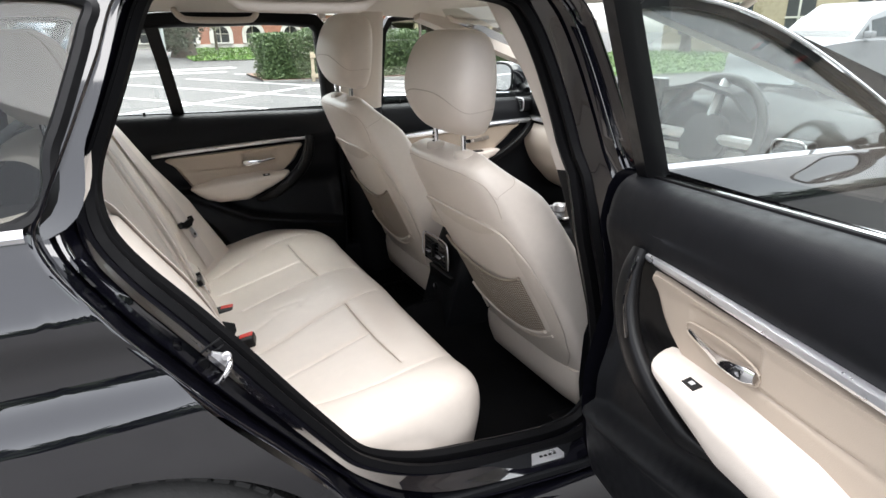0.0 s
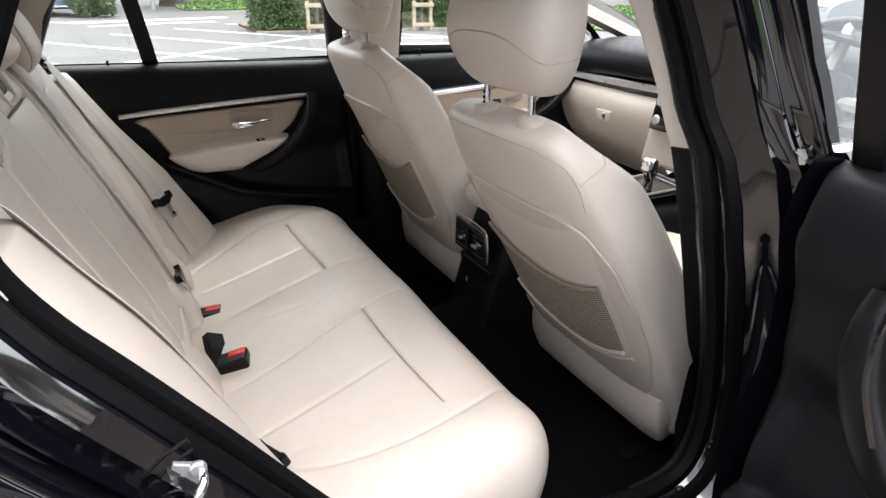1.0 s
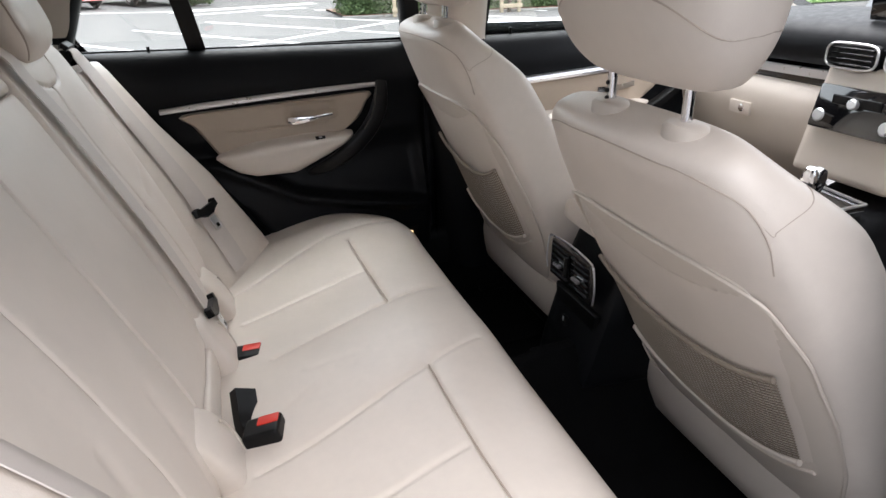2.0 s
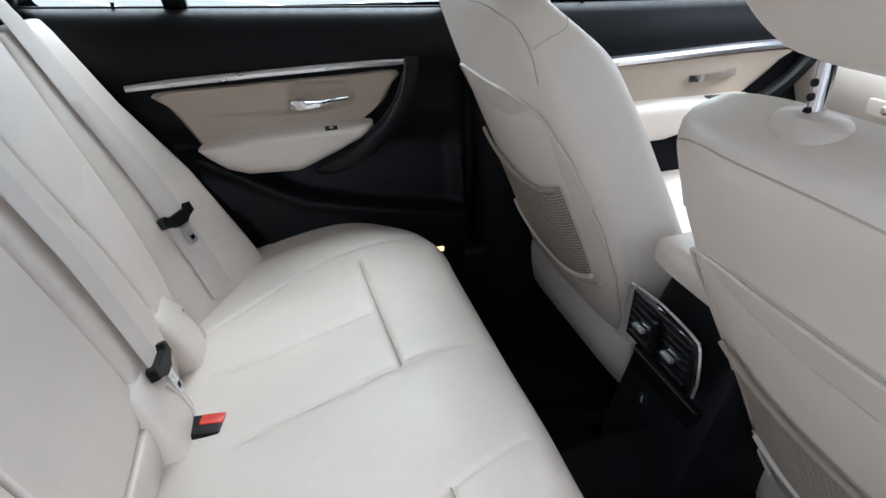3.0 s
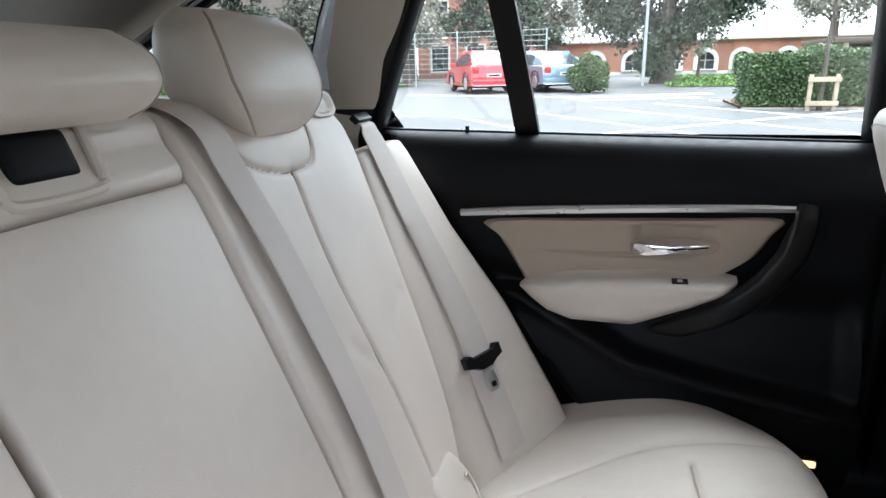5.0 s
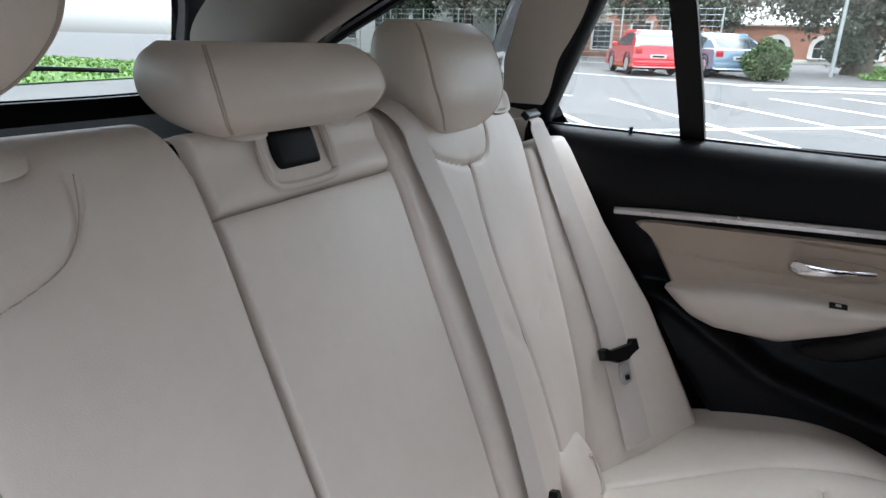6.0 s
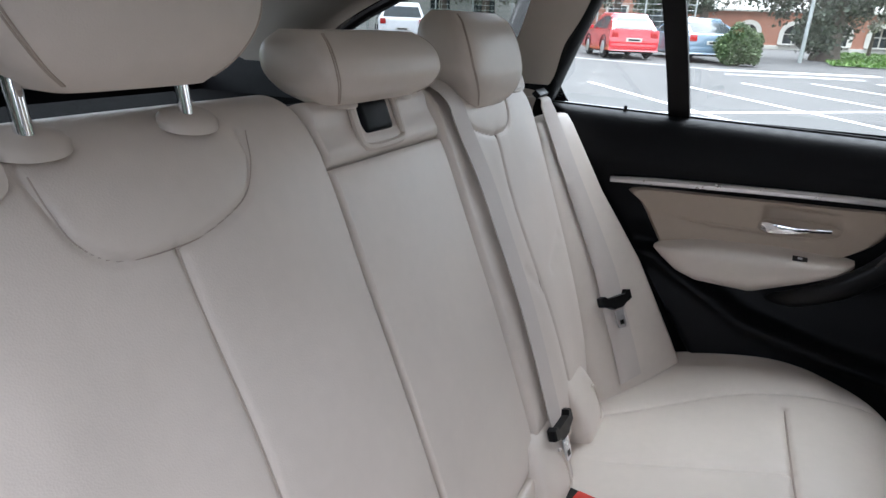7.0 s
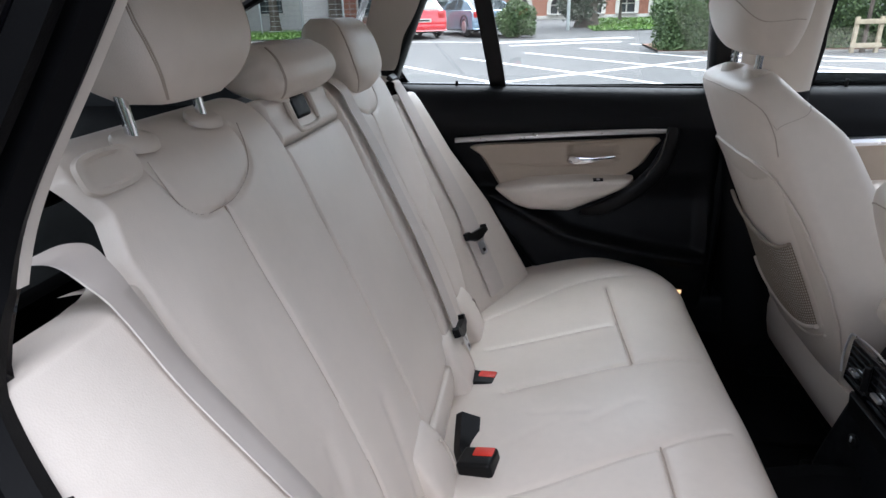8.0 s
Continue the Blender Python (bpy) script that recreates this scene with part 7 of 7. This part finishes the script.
def parked_car(pos, heading, L, W, H, paint, label, tail=0.9, bonnet=0.95):
    """heading: degrees of the nose from +x. tail: how upright the rear is."""
    th = thing("parked_car", (pos[0], pos[1], gz(pos[1])), label, "car", "parked cars")
    M = Matrix.Translation((pos[0], pos[1], gz(pos[1]))) @ Matrix.Rotation(radians(heading), 4, "Z")
    P = lambda x, y, z: tuple(M @ Vector((x, y, z)))
    h = L / 2
    zb = 0.62 * H
    low = spline([(-h, 0.30), (-h - 0.02, 0.50), (-h + 0.03, zb - 0.05), (-h + 0.10, zb + 0.02), (-0.2 * L, zb + 0.03), (0.15 * L, zb + 0.01), (h - bonnet, zb), (h - 0.25, zb - 0.12), (h - 0.04, zb - 0.28), (h, 0.42), (h - 0.05, 0.24), (0.0, 0.20), (-h + 0.1, 0.22)], 80, closed=True)
    c = low.mean(0)
    rings = []
    for y, k in ((-W / 2, 0.93), (-W / 2 + 0.03, 0.97), (-W / 2 + 0.10, 1.0), (W / 2 - 0.10, 1.0), (W / 2 - 0.03, 0.97), (W / 2, 0.93)):
        rings.append([P(c[0] + (x - c[0]) * (0.985 + 0.015 * k), y, c[1] + (z - c[1]) * k) for x, z in low])
    body = part("body", loft(rings), paint, th, "glossy painted body", 50)
    xt = -h + 0.12 + (1 - tail) * 1.0
    gh = [(-h + 0.08, zb), (xt + 0.10, H - 0.10), (xt + 0.30, H - 0.015), (0.0, H), (0.10 * L, H - 0.03), (h - bonnet - 0.02, zb)]
    g2 = spline(gh, 60)
    rings = []
    for y, sgn in ((-1, 1), (-0.94, 1), (0.94, 1), (1, 1)):
        rings.append([P(x, y * (W / 2 - 0.06 - 0.17 * max(0, (z - zb)) / (H - zb)), z - (0.03 if abs(y) == 1 and z > H - 0.2 else 0)) for x, z in g2])
    part("cabin", loft(rings), paint, th, "roof and pillars", 50)
    for s in (-1, 1):
        def wpt(x, z, o):
            return P(x, s * (W / 2 - 0.06 - 0.17 * max(0, (z - zb)) / (H - zb) + 0.004 + o), z)
        xs = [xt + 0.12, -0.10 * L, 0.16 * L, h - bonnet - 0.22]
        for a, b in zip(xs[:-1], xs[1:]):
            q = []
            for x, top in ((a + 0.05, 0), (b - 0.03, 0), (b - 0.03, 1), (a + 0.05, 1)):
                zt = np.interp(x, [p[0] for p in g2], [p[1] for p in g2]) - 0.09
                q.append((x, max(zb + 0.06, zt) if top else zb + 0.04))
            part("side_window", slab(q, wpt, 0.006, 0.002), CAR_GLASS, th, "dark side window")
        for xw in (-h + 0.72, h - 0.80):
            w = part("wheel", drum(P(xw, s * (W / 2 - 0.18), 0.31), P(xw, s * (W / 2 + 0.005), 0.31), 0.31, 30), TYRE, th)
            part("rim", drum(P(xw, s * (W / 2 - 0.02), 0.31), P(xw, s * (W / 2 + 0.014), 0.31), 0.20, 22), SATIN, w, "silver wheel rim")
            part("arch", tube([P(xw + 0.36 * math.cos(a), s * (W / 2 - 0.005), 0.31 + 0.36 * math.sin(a)) for a in np.linspace(0, math.pi, 18)], 0.03, 6), BLACK_HARD, th)
        part("tail_light", box(Vector(P(-h + 0.03, s * (W / 2 - 0.16), zb - 0.12)), (0.10, 0.22, 0.20), 0.03, 2, Matrix.Rotation(radians(heading), 4, "Z")), TAIL_RED, th, "red tail light")
        part("headlight", box(Vector(P(h - 0.14, s * (W / 2 - 0.22), zb - 0.22)), (0.20, 0.32, 0.14), 0.04, 2, Matrix.Rotation(radians(heading), 4, "Z")), CHROME, th, "clear headlight")
        part("door_mirror", box(Vector(P(h - bonnet - 0.25, s * (W / 2 + 0.05), zb + 0.08)), (0.12, 0.16, 0.12), 0.03, 2, Matrix.Rotation(radians(heading), 4, "Z")), paint, th)
        for xd in xs[1:3]:
            part("door_gap", box(Vector(P(xd, s * (W / 2 - 0.010), 0.55)), (0.012, 0.01, zb - 0.45), 0.002, 1, Matrix.Rotation(radians(heading), 4, "Z")), BLACK_HARD, th)
    def face(x0, z0, x1, z1, o):
        return lambda u, v, w: P(x0 + (x1 - x0) * v + o * (w + 0.004), u * (W / 2 - 0.16 - 0.12 * v), z0 + (z1 - z0) * v)
    part("rear_window", slab([(-1, 0.08), (1, 0.08), (0.98, 0.86), (-0.98, 0.86)], face(-h + 0.08, zb, xt + 0.10, H - 0.10, -1), 0.008, 0.002), CAR_GLASS, th, "dark rear window")
    part("windscreen", slab([(-1, 0.08), (1, 0.08), (0.98, 0.86), (-0.98, 0.86)], face(h - bonnet - 0.02, zb, 0.10 * L, H - 0.04, 1), 0.008, 0.002), CAR_GLASS, th, "dark windscreen")
    pl = part("number_plate", box(Vector(P(-h - 0.015, 0, 0.56)), (0.02, 0.50, 0.11), 0.004, 1, Matrix.Rotation(radians(heading), 4, "Z")), STONE, th, "pale plate")
    part("plate_bar", box(Vector(P(-h - 0.027, 0, 0.56)), (0.004, 0.36, 0.05), 0.001, 1, Matrix.Rotation(radians(heading), 4, "Z")), BLACK_HARD, pl)
    part("rear_bumper", box(Vector(P(-h + 0.03, 0, 0.36)), (0.12, W - 0.10, 0.18), 0.04, 2, Matrix.Rotation(radians(heading), 4, "Z")), paint, th)
    part("underside", box(Vector(P(0, 0, 0.22)), (L - 0.4, W - 0.2, 0.10), 0.02, 1, Matrix.Rotation(radians(heading), 4, "Z")), BLACK, th)
    return th


parked_car((-4.15, 23.0), 118, 3.5, 1.54, 1.36, RED_PAINT, "red five-door hatchback parked by the fence", 0.62, 0.95)
parked_car((-2.05, 23.9), 118, 4.3, 1.66, 1.30, BLUE_PAINT, "blue-grey saloon parked beside the red car", 0.12, 1.15)
parked_car((-12.9, 23.2), 125, 4.2, 1.75, 1.50, WHITE_PAINT, "white estate car parked on the verge", 0.85, 1.0)
parked_car((13.0, 7.6), 170, 4.5, 1.85, 1.65, SILVER_PAINT, "silver off-road car parked ahead", 0.85, 1.1)

# added leaf belt, unseen behind the camera: dims near-side light, darkens paint reflections
belt_pts = np.column_stack([RNG.uniform(-40, 45, 12000), RNG.normal(-14, 1.2, 12000), np.abs(RNG.normal(0, 1, 12000)) * 1.3 + 0.2])
tagged(leaves(belt_pts, 0.9, "added_leaf_screen", IVY, None), "added unseen belt of dark leaves that blocks low near-side light", "trees", kind="stuff")
